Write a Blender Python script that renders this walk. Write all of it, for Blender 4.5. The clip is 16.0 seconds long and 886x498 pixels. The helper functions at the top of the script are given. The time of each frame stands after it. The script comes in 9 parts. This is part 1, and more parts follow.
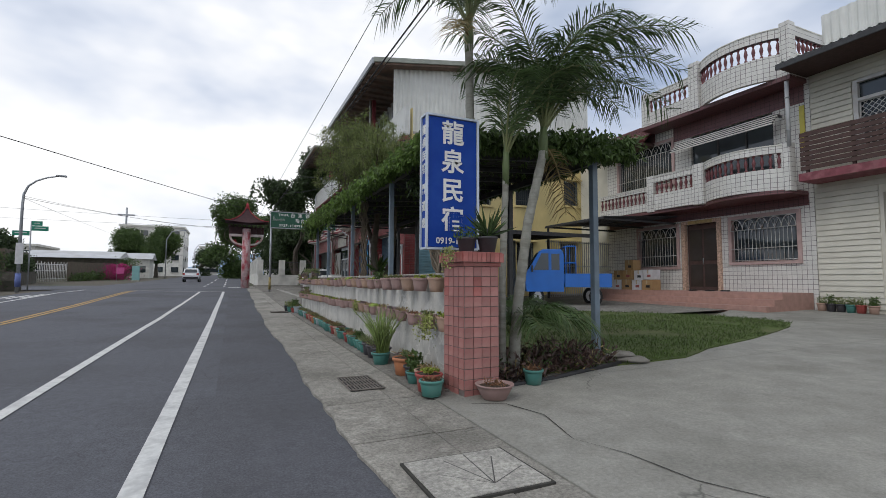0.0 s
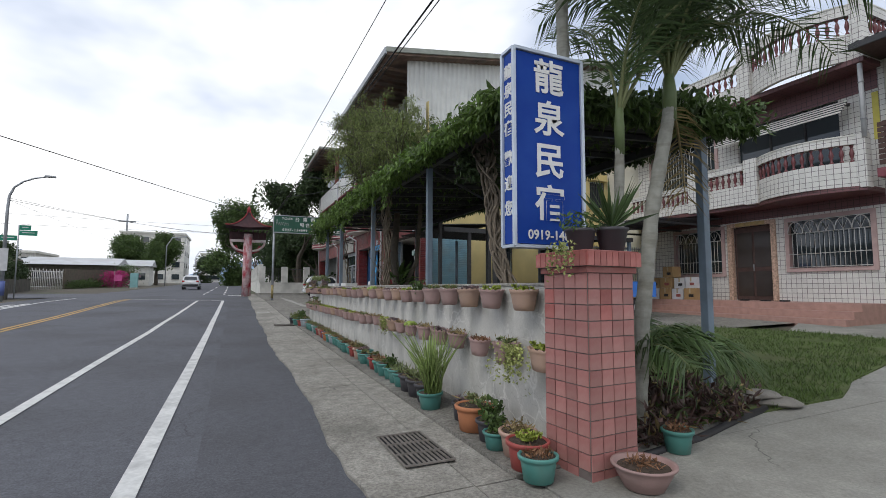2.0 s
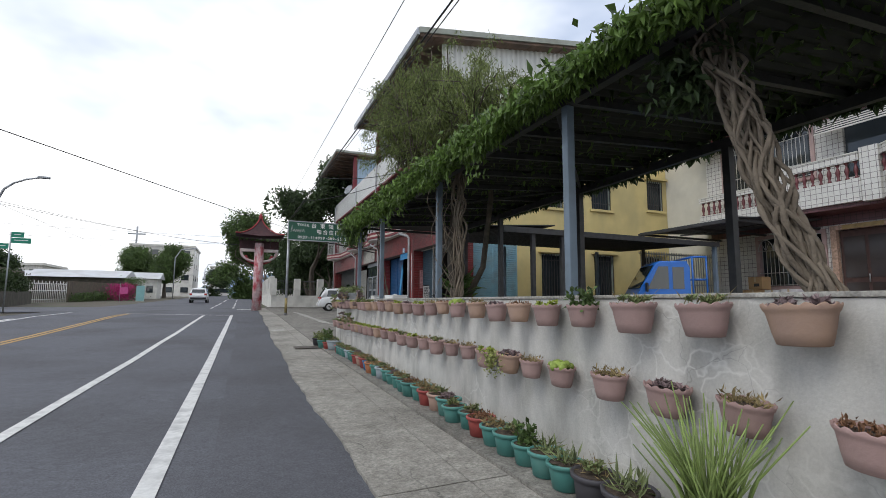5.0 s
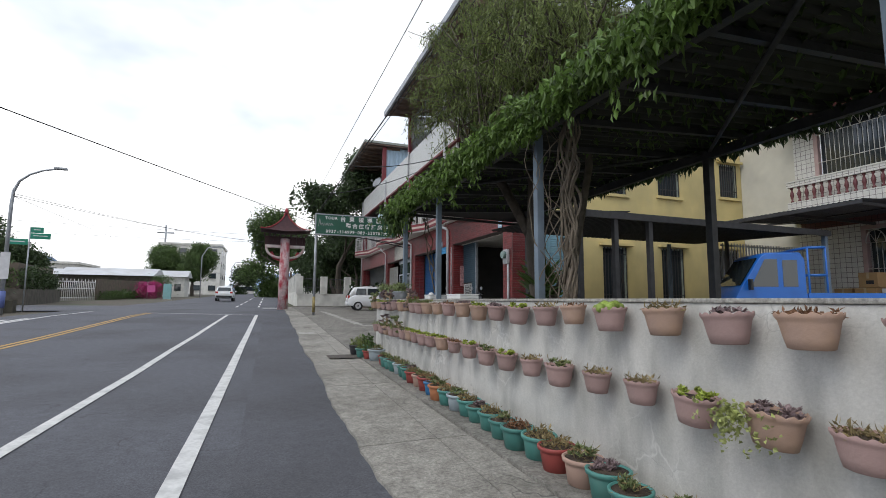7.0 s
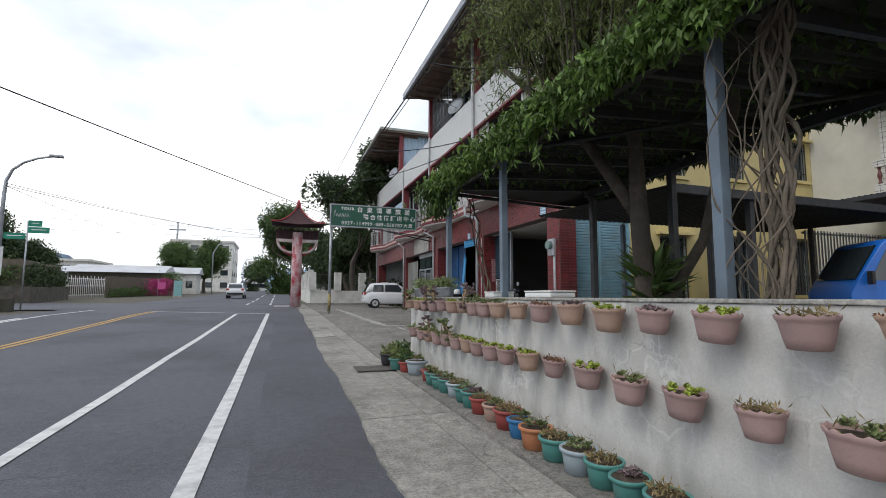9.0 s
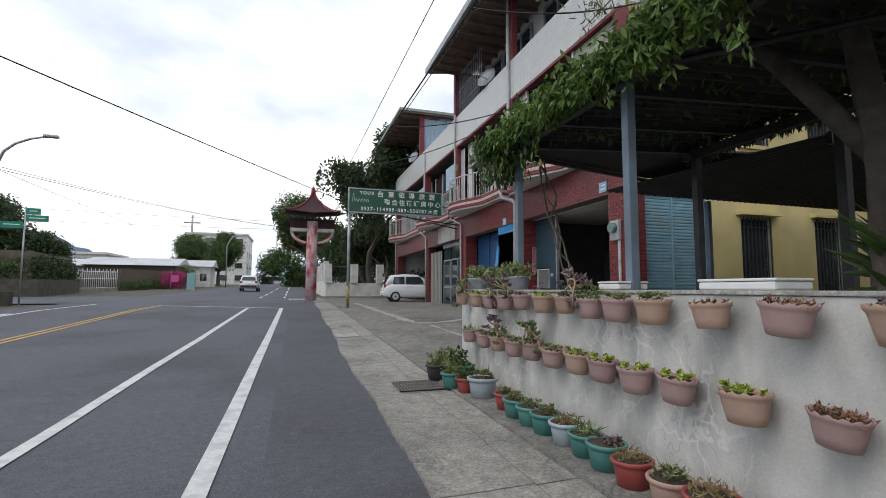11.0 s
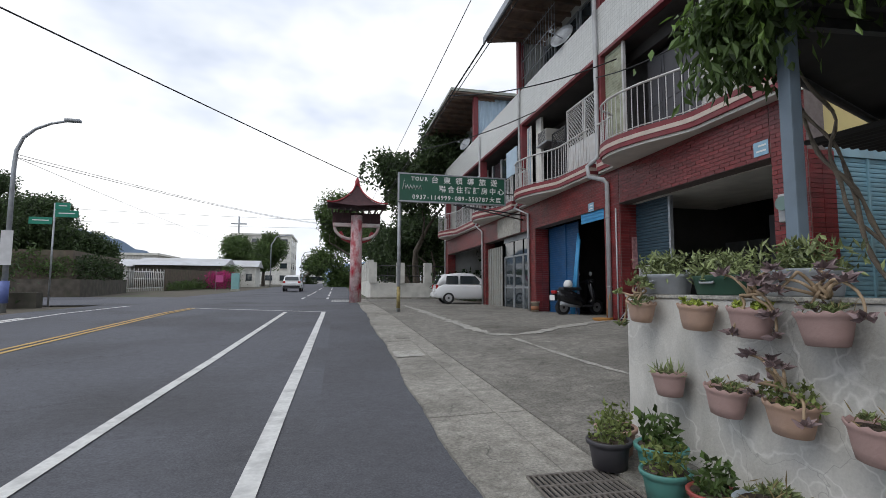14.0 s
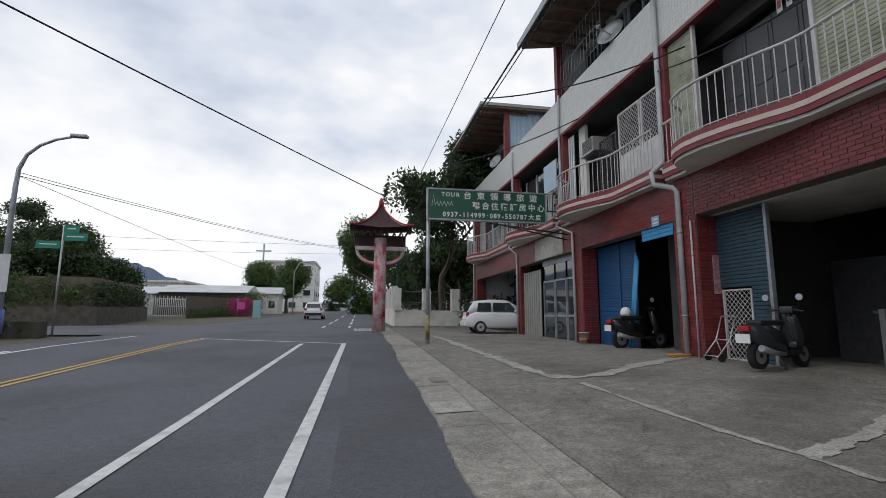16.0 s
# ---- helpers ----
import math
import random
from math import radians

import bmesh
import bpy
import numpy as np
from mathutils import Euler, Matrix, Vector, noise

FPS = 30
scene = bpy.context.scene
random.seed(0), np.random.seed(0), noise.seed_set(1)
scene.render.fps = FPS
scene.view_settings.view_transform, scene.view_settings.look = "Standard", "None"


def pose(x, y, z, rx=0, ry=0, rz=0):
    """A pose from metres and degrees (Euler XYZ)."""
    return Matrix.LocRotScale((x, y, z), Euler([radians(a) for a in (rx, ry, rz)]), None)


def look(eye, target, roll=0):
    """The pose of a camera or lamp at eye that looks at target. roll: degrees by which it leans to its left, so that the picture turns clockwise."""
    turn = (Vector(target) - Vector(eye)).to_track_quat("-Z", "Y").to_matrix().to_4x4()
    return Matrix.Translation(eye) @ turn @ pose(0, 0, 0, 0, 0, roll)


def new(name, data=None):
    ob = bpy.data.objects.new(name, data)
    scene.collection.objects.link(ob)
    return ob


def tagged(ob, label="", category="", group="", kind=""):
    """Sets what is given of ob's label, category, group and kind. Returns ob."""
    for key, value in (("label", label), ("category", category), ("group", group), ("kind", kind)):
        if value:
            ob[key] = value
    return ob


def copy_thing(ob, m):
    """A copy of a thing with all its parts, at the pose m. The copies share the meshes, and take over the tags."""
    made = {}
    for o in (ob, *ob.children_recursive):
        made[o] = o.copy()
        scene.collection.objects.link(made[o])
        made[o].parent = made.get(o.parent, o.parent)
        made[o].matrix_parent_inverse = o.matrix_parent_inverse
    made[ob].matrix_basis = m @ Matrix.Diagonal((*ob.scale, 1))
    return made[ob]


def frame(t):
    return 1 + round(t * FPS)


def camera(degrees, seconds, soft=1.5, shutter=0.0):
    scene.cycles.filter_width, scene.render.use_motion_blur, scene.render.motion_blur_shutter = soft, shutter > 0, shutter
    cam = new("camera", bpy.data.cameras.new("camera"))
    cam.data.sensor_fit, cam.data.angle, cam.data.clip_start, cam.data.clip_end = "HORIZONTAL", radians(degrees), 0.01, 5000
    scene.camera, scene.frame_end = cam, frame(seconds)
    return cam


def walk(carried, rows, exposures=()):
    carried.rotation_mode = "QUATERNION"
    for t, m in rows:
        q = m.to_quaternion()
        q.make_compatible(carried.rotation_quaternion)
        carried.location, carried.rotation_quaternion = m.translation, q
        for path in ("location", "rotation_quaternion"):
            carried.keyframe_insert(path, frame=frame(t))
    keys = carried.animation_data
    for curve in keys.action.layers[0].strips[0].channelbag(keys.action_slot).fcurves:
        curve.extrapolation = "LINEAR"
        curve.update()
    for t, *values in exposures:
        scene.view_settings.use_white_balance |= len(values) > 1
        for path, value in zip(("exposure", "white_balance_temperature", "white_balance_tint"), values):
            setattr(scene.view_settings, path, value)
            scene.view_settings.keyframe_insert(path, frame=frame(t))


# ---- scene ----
cam = camera(86.1, 16.0, soft=0.8)
METRES, EYE, TILT, LEAN, TURN = 16.0, 1.3, 0.0, 0.0, -24.2
ROWS = [
    (0.0, 0.0, 0.0, 0.0, -0.01, 3.89, -0.2),
    (0.5, -0.0114, 0.0257, 0.0005, -0.0, 4.11, -0.31),
    (1.0, -0.0222, 0.0553, 0.0013, -0.0, 4.7, -0.23),
    (1.5, -0.0365, 0.0826, 0.0026, 0.02, 4.71, -0.38),
    (2.0, -0.0456, 0.1141, 0.0032, 0.17, 4.75, -0.21),
    (2.5, -0.0591, 0.1419, 0.0036, 0.34, 4.78, -0.29),
    (3.0, -0.0704, 0.1705, 0.0041, 0.45, 5.62, -0.29),
    (3.5, -0.0853, 0.1968, 0.0034, 0.73, 6.17, -0.3),
    (4.0, -0.0994, 0.2236, 0.0023, 0.85, 6.3, -0.36),
    (6.5, -0.1625, 0.3795, 0.0043, 2.82, 6.39, -0.3),
    (7.0, -0.1775, 0.4087, 0.0049, 3.83, 6.18, -0.41),
    (7.5, -0.1879, 0.4371, 0.0058, 4.45, 6.04, -0.29),
    (8.0, -0.2028, 0.4656, 0.0055, 4.86, 6.02, -0.36),
    (8.5, -0.2145, 0.493, 0.006, 4.93, 5.67, -0.28),
    (9.0, -0.2286, 0.5213, 0.0065, 5.07, 5.73, -0.26),
    (9.5, -0.2427, 0.5492, 0.0061, 5.21, 5.55, -0.26),
    (12.0, -0.3072, 0.7004, 0.0068, 8.26, 4.52, -0.18),
    (12.5, -0.3223, 0.7278, 0.0074, 9.15, 4.39, -0.19),
    (13.0, -0.3329, 0.7548, 0.0081, 9.89, 4.29, -0.18),
    (13.5, -0.3442, 0.781, 0.0088, 10.79, 4.5, -0.1),
    (14.0, -0.3568, 0.8068, 0.0084, 11.45, 4.82, -0.23),
    (14.5, -0.3663, 0.8343, 0.0101, 12.07, 5.35, -0.13),
    (15.0, -0.3795, 0.862, 0.0109, 12.62, 5.31, -0.21),
    (15.5, -0.3897, 0.8884, 0.0121, 13.29, 5.81, -0.2),
    (16.0, -0.4022, 0.9135, 0.0118, 14.17, 8.01, -0.2),
]
walk(cam, [(t, pose(0, 0, EYE, TILT, LEAN, TURN) @ pose(METRES * x, METRES * y, METRES * z, 90 + pitch, roll, yaw)) for t, x, y, z, yaw, pitch, roll in ROWS],
     [(0.0, 0.0), (2.0, 0.2), (4.0, 0.32), (8.0, 0.38), (12.5, 0.22), (14.5, 0.15), (16.0, -0.1)])

# ---- world, sun, exposure ----
SUN_EL, SUN_AZ = radians(50), radians(243)
world = bpy.data.worlds.new("sky")
scene.world = world
world.use_nodes = True
wt = world.node_tree
wt.nodes.clear()
w_out = wt.nodes.new("ShaderNodeOutputWorld")
w_bg = wt.nodes.new("ShaderNodeBackground")
w_sky = wt.nodes.new("ShaderNodeTexSky")
w_sky.sky_type, w_sky.sun_disc = "NISHITA", False
w_sky.sun_elevation, w_sky.sun_rotation = SUN_EL, SUN_AZ
w_tc = wt.nodes.new("ShaderNodeTexCoord")
w_map = wt.nodes.new("ShaderNodeMapping")
w_map.inputs["Scale"].default_value = (1.0, 1.0, 2.0)
w_map.inputs["Location"].default_value = (0.35, 0.1, 0.2)
w_n = wt.nodes.new("ShaderNodeTexNoise")
w_n.inputs["Scale"].default_value, w_n.inputs["Detail"].default_value = 1.5, 5
w_n.inputs["Roughness"].default_value = 0.52
w_r = wt.nodes.new("ShaderNodeValToRGB")
e = w_r.color_ramp.elements
e[0].position, e[0].color = 0.38, (0.40, 0.485, 0.65, 1)
e[1].position, e[1].color = 0.608, (1.12, 1.12, 1.13, 1)
e2 = w_r.color_ramp.elements.new(0.50)
e2.color = (0.77, 0.825, 0.94, 1)
w_mul = wt.nodes.new("ShaderNodeMix")
w_mul.data_type, w_mul.blend_type = "RGBA", "MIX"
w_mul.inputs[0].default_value = 0.94
w_str = wt.nodes.new("ShaderNodeMix")
w_str.data_type, w_str.blend_type = "RGBA", "MULTIPLY"
w_str.inputs[0].default_value = 1.0
w_str.inputs[7].default_value = (0.1, 0.1, 0.1, 1)
wt.links.new(w_tc.outputs["Generated"], w_map.inputs["Vector"])
wt.links.new(w_map.outputs["Vector"], w_n.inputs["Vector"])
wt.links.new(w_n.outputs["Fac"], w_r.inputs["Fac"])
wt.links.new(w_sky.outputs["Color"], w_str.inputs[6])
wt.links.new(w_str.outputs[2], w_mul.inputs[6])
wt.links.new(w_r.outputs["Color"], w_mul.inputs[7])
wt.links.new(w_mul.outputs[2], w_bg.inputs["Color"])
w_bg.inputs["Strength"].default_value = 1.0
wt.links.new(w_bg.outputs["Background"], w_out.inputs["Surface"])
sun_data = bpy.data.lights.new("sun", "SUN")
sun_data.energy, sun_data.angle, sun_data.color = 0.85, radians(30), (1.0, 0.97, 0.92)
sun = new("sun", sun_data)
sun.matrix_world = look((0, 0, 50), (50 * math.cos(SUN_EL) * -math.sin(SUN_AZ), 50 * math.cos(SUN_EL) * -math.cos(SUN_AZ), 50 - 50 * math.sin(SUN_EL)))

# ---- materials ----
MATS = {}


def mat(name, col, rough=0.8, var=0.25, scale=6.0, bump=0.15, metal=0.0, stain=None, stain_scale=0.8, stain_amt=0.5, island=False, rand=0.0, spec=0.4, fine=None, trans=0.0, streak=0.0):
    """A painted, stony or leafy surface: base colour, grain at one scale, blotches at a larger one, fine relief."""
    if name in MATS:
        return MATS[name]
    m = bpy.data.materials.new(name)
    m.use_nodes = True
    nt = m.node_tree
    n, l = nt.nodes, nt.links
    b = n["Principled BSDF"]
    b.inputs["Roughness"].default_value, b.inputs["Metallic"].default_value = rough, metal
    b.inputs["Specular IOR Level"].default_value = spec
    tc = n.new("ShaderNodeTexCoord")
    n1 = n.new("ShaderNodeTexNoise")
    n1.inputs["Scale"].default_value, n1.inputs["Detail"].default_value = scale, 6
    l.new(tc.outputs["Object"], n1.inputs["Vector"])
    r1 = n.new("ShaderNodeValToRGB")
    c = Vector(col)
    r1.color_ramp.elements[0].position, r1.color_ramp.elements[1].position = 0.3, 0.7
    r1.color_ramp.elements[0].color = (*(c * (1 - var)), 1)
    r1.color_ramp.elements[1].color = (*(c * (1 + var * 0.7)), 1)
    l.new(n1.outputs["Fac"], r1.inputs["Fac"])
    out = r1.outputs["Color"]
    if stain is not None:
        n2 = n.new("ShaderNodeTexNoise")
        n2.inputs["Scale"].default_value, n2.inputs["Detail"].default_value = stain_scale, 5
        mp = n.new("ShaderNodeMapping")
        if streak:
            mp.inputs["Scale"].default_value = (1, 1, streak)
        l.new(tc.outputs["Object"], mp.inputs["Vector"])
        l.new(mp.outputs["Vector"], n2.inputs["Vector"])
        r2 = n.new("ShaderNodeValToRGB")
        r2.color_ramp.elements[0].position, r2.color_ramp.elements[1].position = 0.46, 0.68
        r2.color_ramp.elements[0].color, r2.color_ramp.elements[1].color = (0, 0, 0, 1), (stain_amt,) * 3 + (1,)
        l.new(n2.outputs["Fac"], r2.inputs["Fac"])
        mx = n.new("ShaderNodeMix")
        mx.data_type = "RGBA"
        mx.inputs[7].default_value = (*stain, 1)
        l.new(r2.outputs["Color"], mx.inputs[0])
        l.new(out, mx.inputs[6])
        out = mx.outputs[2]
    if island or rand:
        src = n.new("ShaderNodeNewGeometry").outputs["Random Per Island"] if island else n.new("ShaderNodeObjectInfo").outputs["Random"]
        mr = n.new("ShaderNodeMapRange")
        amt = rand or 0.3
        mr.inputs["To Min"].default_value, mr.inputs["To Max"].default_value = 1 - amt, 1 + amt
        l.new(src, mr.inputs["Value"])
        hs = n.new("ShaderNodeHueSaturation")
        l.new(mr.outputs["Result"], hs.inputs["Value"])
        l.new(out, hs.inputs["Color"])
        out = hs.outputs["Color"]
    l.new(out, b.inputs["Base Color"])
    if bump:
        n3 = n.new("ShaderNodeTexNoise")
        n3.inputs["Scale"].default_value, n3.inputs["Detail"].default_value = fine or scale * 6, 4
        l.new(tc.outputs["Object"], n3.inputs["Vector"])
        bp = n.new("ShaderNodeBump")
        bp.inputs["Strength"].default_value, bp.inputs["Distance"].default_value = bump, 0.02
        l.new(n3.outputs["Fac"], bp.inputs["Height"])
        l.new(bp.outputs["Normal"], b.inputs["Normal"])
    if trans:
        tr = n.new("ShaderNodeBsdfTranslucent")
        l.new(out, tr.inputs["Color"])
        ms = n.new("ShaderNodeMixShader")
        ms.inputs[0].default_value = trans
        l.new(b.outputs["BSDF"], ms.inputs[1])
        l.new(tr.outputs["BSDF"], ms.inputs[2])
        l.new(ms.outputs["Shader"], n["Material Output"].inputs["Surface"])
    MATS[name] = m
    return m


def glass(name="window_glass", tint=(0.03, 0.04, 0.045), rough=0.04):
    """Dark glazing seen from outside: a smooth dielectric over a dim tint."""
    if name in MATS:
        return MATS[name]
    m = mat(name, tint, rough, 0.15, 1.0, 0.0, spec=0.8)
    return m


ASPHALT = mat("asphalt", (0.103, 0.106, 0.120), 0.9, 0.10, 60, 0.35, stain=(0.062, 0.062, 0.066), stain_scale=0.35, stain_amt=0.75, fine=220)
ASPHALT_NEW = mat("asphalt_patch", (0.094, 0.096, 0.108), 0.9, 0.12, 60, 0.35, stain=(0.064, 0.064, 0.068), stain_scale=0.6, stain_amt=0.6, fine=220)
CONCRETE = mat("pavement_concrete", (0.285, 0.27, 0.237), 0.92, 0.20, 9, 0.4, stain=(0.15, 0.142, 0.122), stain_scale=0.9, stain_amt=0.8, fine=130)
CONCRETE_DARK = mat("forecourt_concrete", (0.215, 0.203, 0.178), 0.92, 0.22, 7, 0.4, stain=(0.11, 0.103, 0.088), stain_scale=0.6, stain_amt=0.85, fine=120)
DRIVE = mat("driveway_concrete", (0.275, 0.268, 0.238), 0.85, 0.14, 3, 0.25, stain=(0.185, 0.18, 0.157), stain_scale=0.7, stain_amt=0.8, fine=110)
PATCH = mat("pale_mortar", (0.40, 0.385, 0.345), 0.9, 0.18, 8, 0.4, stain=(0.27, 0.26, 0.235), stain_scale=2.0, stain_amt=0.7)
PAINT_W = mat("road_paint_white", (0.62, 0.62, 0.60), 0.75, 0.12, 25, 0.2, stain=(0.28, 0.28, 0.28), stain_scale=5, stain_amt=0.55)
PAINT_Y = mat("road_paint_yellow", (0.52, 0.33, 0.10), 0.75, 0.15, 25, 0.2, stain=(0.25, 0.2, 0.12), stain_scale=5, stain_amt=0.55)
EARTH = mat("bare_earth", (0.10, 0.085, 0.065), 0.95, 0.3, 3, 0.5, stain=(0.07, 0.085, 0.04), stain_scale=0.25, stain_amt=0.8)
RENDER = mat("weathered_cement_render", (0.545, 0.532, 0.495), 0.9, 0.13, 3.2, 0.14, stain=(0.33, 0.325, 0.30), stain_scale=3.4, stain_amt=0.85, streak=0.32, fine=70)
MORTAR = mat("tile_mortar", (0.17, 0.14, 0.13), 0.9, 0.2, 12, 0.3)
PINK_TILE = mat("pink_glazed_tile", (0.36, 0.155, 0.14), 0.45, 0.15, 10, 0.1, stain=(0.33, 0.22, 0.19), stain_scale=4, stain_amt=0.6, rand=0.16)
CAP_TILE = mat("brick_red_cap_tile", (0.33, 0.105, 0.092), 0.5, 0.18, 9, 0.15, stain=(0.36, 0.17, 0.15), stain_scale=4, stain_amt=0.6, rand=0.2)
RED_TILE = mat("dark_red_wall_tile", (0.185, 0.030, 0.030), 0.42, 0.2, 5, 0.1, stain=(0.10, 0.035, 0.035), stain_scale=1.6, stain_amt=0.6, rand=0.25)
RED_PAINT = mat("red_trim_paint", (0.20, 0.035, 0.042), 0.6, 0.2, 4, 0.15, stain=(0.18, 0.07, 0.07), stain_scale=1.5, stain_amt=0.6)
WHITE_TILE = mat("white_mosaic_tile", (0.66, 0.66, 0.63), 0.4, 0.08, 6, 0.1, stain=(0.46, 0.46, 0.43), stain_scale=0.9, stain_amt=0.55, rand=0.08)
WHITE_PAINT = mat("off_white_paint", (0.66, 0.65, 0.60), 0.7, 0.1, 3, 0.1, stain=(0.42, 0.41, 0.38), stain_scale=1.4, stain_amt=0.5)
CREAM = mat("cream_siding", (0.60, 0.58, 0.50), 0.6, 0.08, 2, 0.08, stain=(0.44, 0.42, 0.36), stain_scale=0.8, stain_amt=0.5)
YELLOW = mat("pale_yellow_wall_paint", (0.60, 0.49, 0.22), 0.8, 0.10, 1.6, 0.15, stain=(0.42, 0.36, 0.19), stain_scale=0.9, stain_amt=0.6, streak=0.5)
CORR_W = mat("white_corrugated_sheet", (0.62, 0.63, 0.60), 0.5, 0.08, 2, 0.05, stain=(0.45, 0.45, 0.42), stain_scale=0.8, stain_amt=0.5, streak=0.3)
CORR_B = mat("pale_blue_corrugated_sheet", (0.40, 0.52, 0.62), 0.5, 0.1, 2, 0.05)
ROOF_UNDER = mat("rusty_roof_underside", (0.20, 0.135, 0.10), 0.8, 0.35, 4, 0.2, stain=(0.10, 0.085, 0.075), stain_scale=2, stain_amt=0.8)
ROOF_METAL = mat("grey_green_roof_sheet", (0.30, 0.32, 0.28), 0.55, 0.15, 3, 0.1, stain=(0.2, 0.2, 0.17), stain_scale=1, stain_amt=0.6)
# interior colour kept dark, with the rooms' shade put into it
DARK_ROOM = mat("shade_dark_plaster", (0.075, 0.072, 0.068), 0.9, 0.2, 2, 0.1)
DARK_METAL = mat("dark_steel", (0.055, 0.055, 0.058), 0.5, 0.25, 8, 0.1, metal=0.3)
GREY_METAL = mat("galvanised_steel", (0.36, 0.38, 0.40), 0.45, 0.15, 8, 0.1, metal=0.5, stain=(0.2, 0.2, 0.2), stain_scale=3)
POST_GREY = mat("grey_blue_post_paint", (0.165, 0.215, 0.265), 0.55, 0.15, 4, 0.1, stain=(0.10, 0.12, 0.14), stain_scale=2.5, stain_amt=0.6)
SHUT_BLUE = mat("teal_blue_shutter_paint", (0.20, 0.36, 0.43), 0.55, 0.12, 3, 0.08, stain=(0.22, 0.24, 0.20), stain_scale=2.2, stain_amt=0.45)
# bay shutters: paint darkened to hold the shade of the recessed bays
SHUT_BLUE_SHADED = mat("shaded_blue_shutter_paint", (0.018, 0.085, 0.21), 0.5, 0.15, 3, 0.08, stain=(0.025, 0.07, 0.14), stain_scale=2.2, stain_amt=0.5)
SHUT_TEAL_SHADED = mat("shaded_teal_shutter_paint", (0.026, 0.055, 0.075), 0.5, 0.15, 3, 0.08)
SHUT_OLD = mat("faded_green_shutter_paint", (0.36, 0.38, 0.28), 0.6, 0.12, 3, 0.1, stain=(0.20, 0.20, 0.13), stain_scale=5, stain_amt=0.7)
RAIL = mat("white_rail_paint", (0.55, 0.55, 0.54), 0.45, 0.12, 8, 0.05, stain=(0.3, 0.25, 0.2), stain_scale=4, stain_amt=0.4)
PVC = mat("grey_pvc_pipe", (0.42, 0.43, 0.44), 0.5, 0.12, 4, 0.05, stain=(0.25, 0.25, 0.24), stain_scale=3)
BALUSTER = mat("maroon_baluster_glaze", (0.16, 0.05, 0.055), 0.35, 0.2, 6, 0.05)
WOOD_DARK = mat("dark_stained_timber", (0.075, 0.042, 0.036), 0.7, 0.25, 8, 0.2)
GLASS = glass()
BLACK = mat("black_plastic", (0.02, 0.02, 0.022), 0.45, 0.2, 8, 0.05)
CABLE = mat("black_cable_sheath", (0.018, 0.018, 0.02), 0.6, 0.1, 8, 0.0)
BARK = mat("grey_brown_bark", (0.115, 0.095, 0.075), 0.95, 0.35, 9, 0.6, stain=(0.09, 0.08, 0.065), stain_scale=3, stain_amt=0.7)
VINE_BARK = mat("pale_twisted_vine_bark", (0.20, 0.165, 0.125), 0.95, 0.3, 10, 0.5, stain=(0.12, 0.10, 0.08), stain_scale=5, stain_amt=0.7)
LEAF_VINE = mat("vine_leaf", (0.112, 0.185, 0.038), 0.5, 0.3, 3, 0.0, island=True, rand=0.55, trans=0.28)
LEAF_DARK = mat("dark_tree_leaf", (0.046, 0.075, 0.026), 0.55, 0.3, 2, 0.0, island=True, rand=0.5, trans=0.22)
LEAF_MID = mat("mid_green_leaf", (0.080, 0.130, 0.036), 0.5, 0.3, 2, 0.0, island=True, rand=0.5, trans=0.25)
LEAF_FINE = mat("feathery_olive_leaf", (0.165, 0.205, 0.062), 0.55, 0.3, 2, 0.0, island=True, rand=0.5, trans=0.3)
LEAF_PALM = mat("palm_frond", (0.070, 0.115, 0.040), 0.45, 0.25, 2, 0.0, island=True, rand=0.4, trans=0.25)
LEAF_DRY = mat("dry_straw_leaf", (0.27, 0.21, 0.10), 0.8, 0.3, 4, 0.0, island=True, rand=0.4, trans=0.2)
LEAF_SUCC = mat("grey_green_succulent", (0.20, 0.24, 0.10), 0.5, 0.3, 6, 0.0, island=True, rand=0.5)
LEAF_LIME = mat("lime_succulent", (0.30, 0.36, 0.06), 0.5, 0.3, 6, 0.0, island=True, rand=0.4)
LEAF_GLOBE = mat("lime_cactus_skin", (0.27, 0.36, 0.07), 0.55, 0.25, 20, 0.3, island=True, rand=0.3)
LEAF_PURP = mat("mauve_succulent", (0.22, 0.16, 0.16), 0.5, 0.3, 6, 0.0, island=True, rand=0.4)
LEAF_RED = mat("rust_tinted_succulent", (0.20, 0.10, 0.05), 0.6, 0.3, 6, 0.0, island=True, rand=0.4)
SOIL = mat("potting_soil", (0.075, 0.055, 0.04), 0.95, 0.4, 30, 0.6)
TERRA = mat("pinkish_terracotta_plastic", (0.355, 0.235, 0.215), 0.7, 0.10, 8, 0.12, stain=(0.30, 0.21, 0.19), stain_scale=5, stain_amt=0.6, rand=0.12)
TERRA_B = mat("tan_terracotta_plastic", (0.40, 0.265, 0.19), 0.7, 0.10, 8, 0.12, stain=(0.33, 0.23, 0.19), stain_scale=5, stain_amt=0.6, rand=0.1)


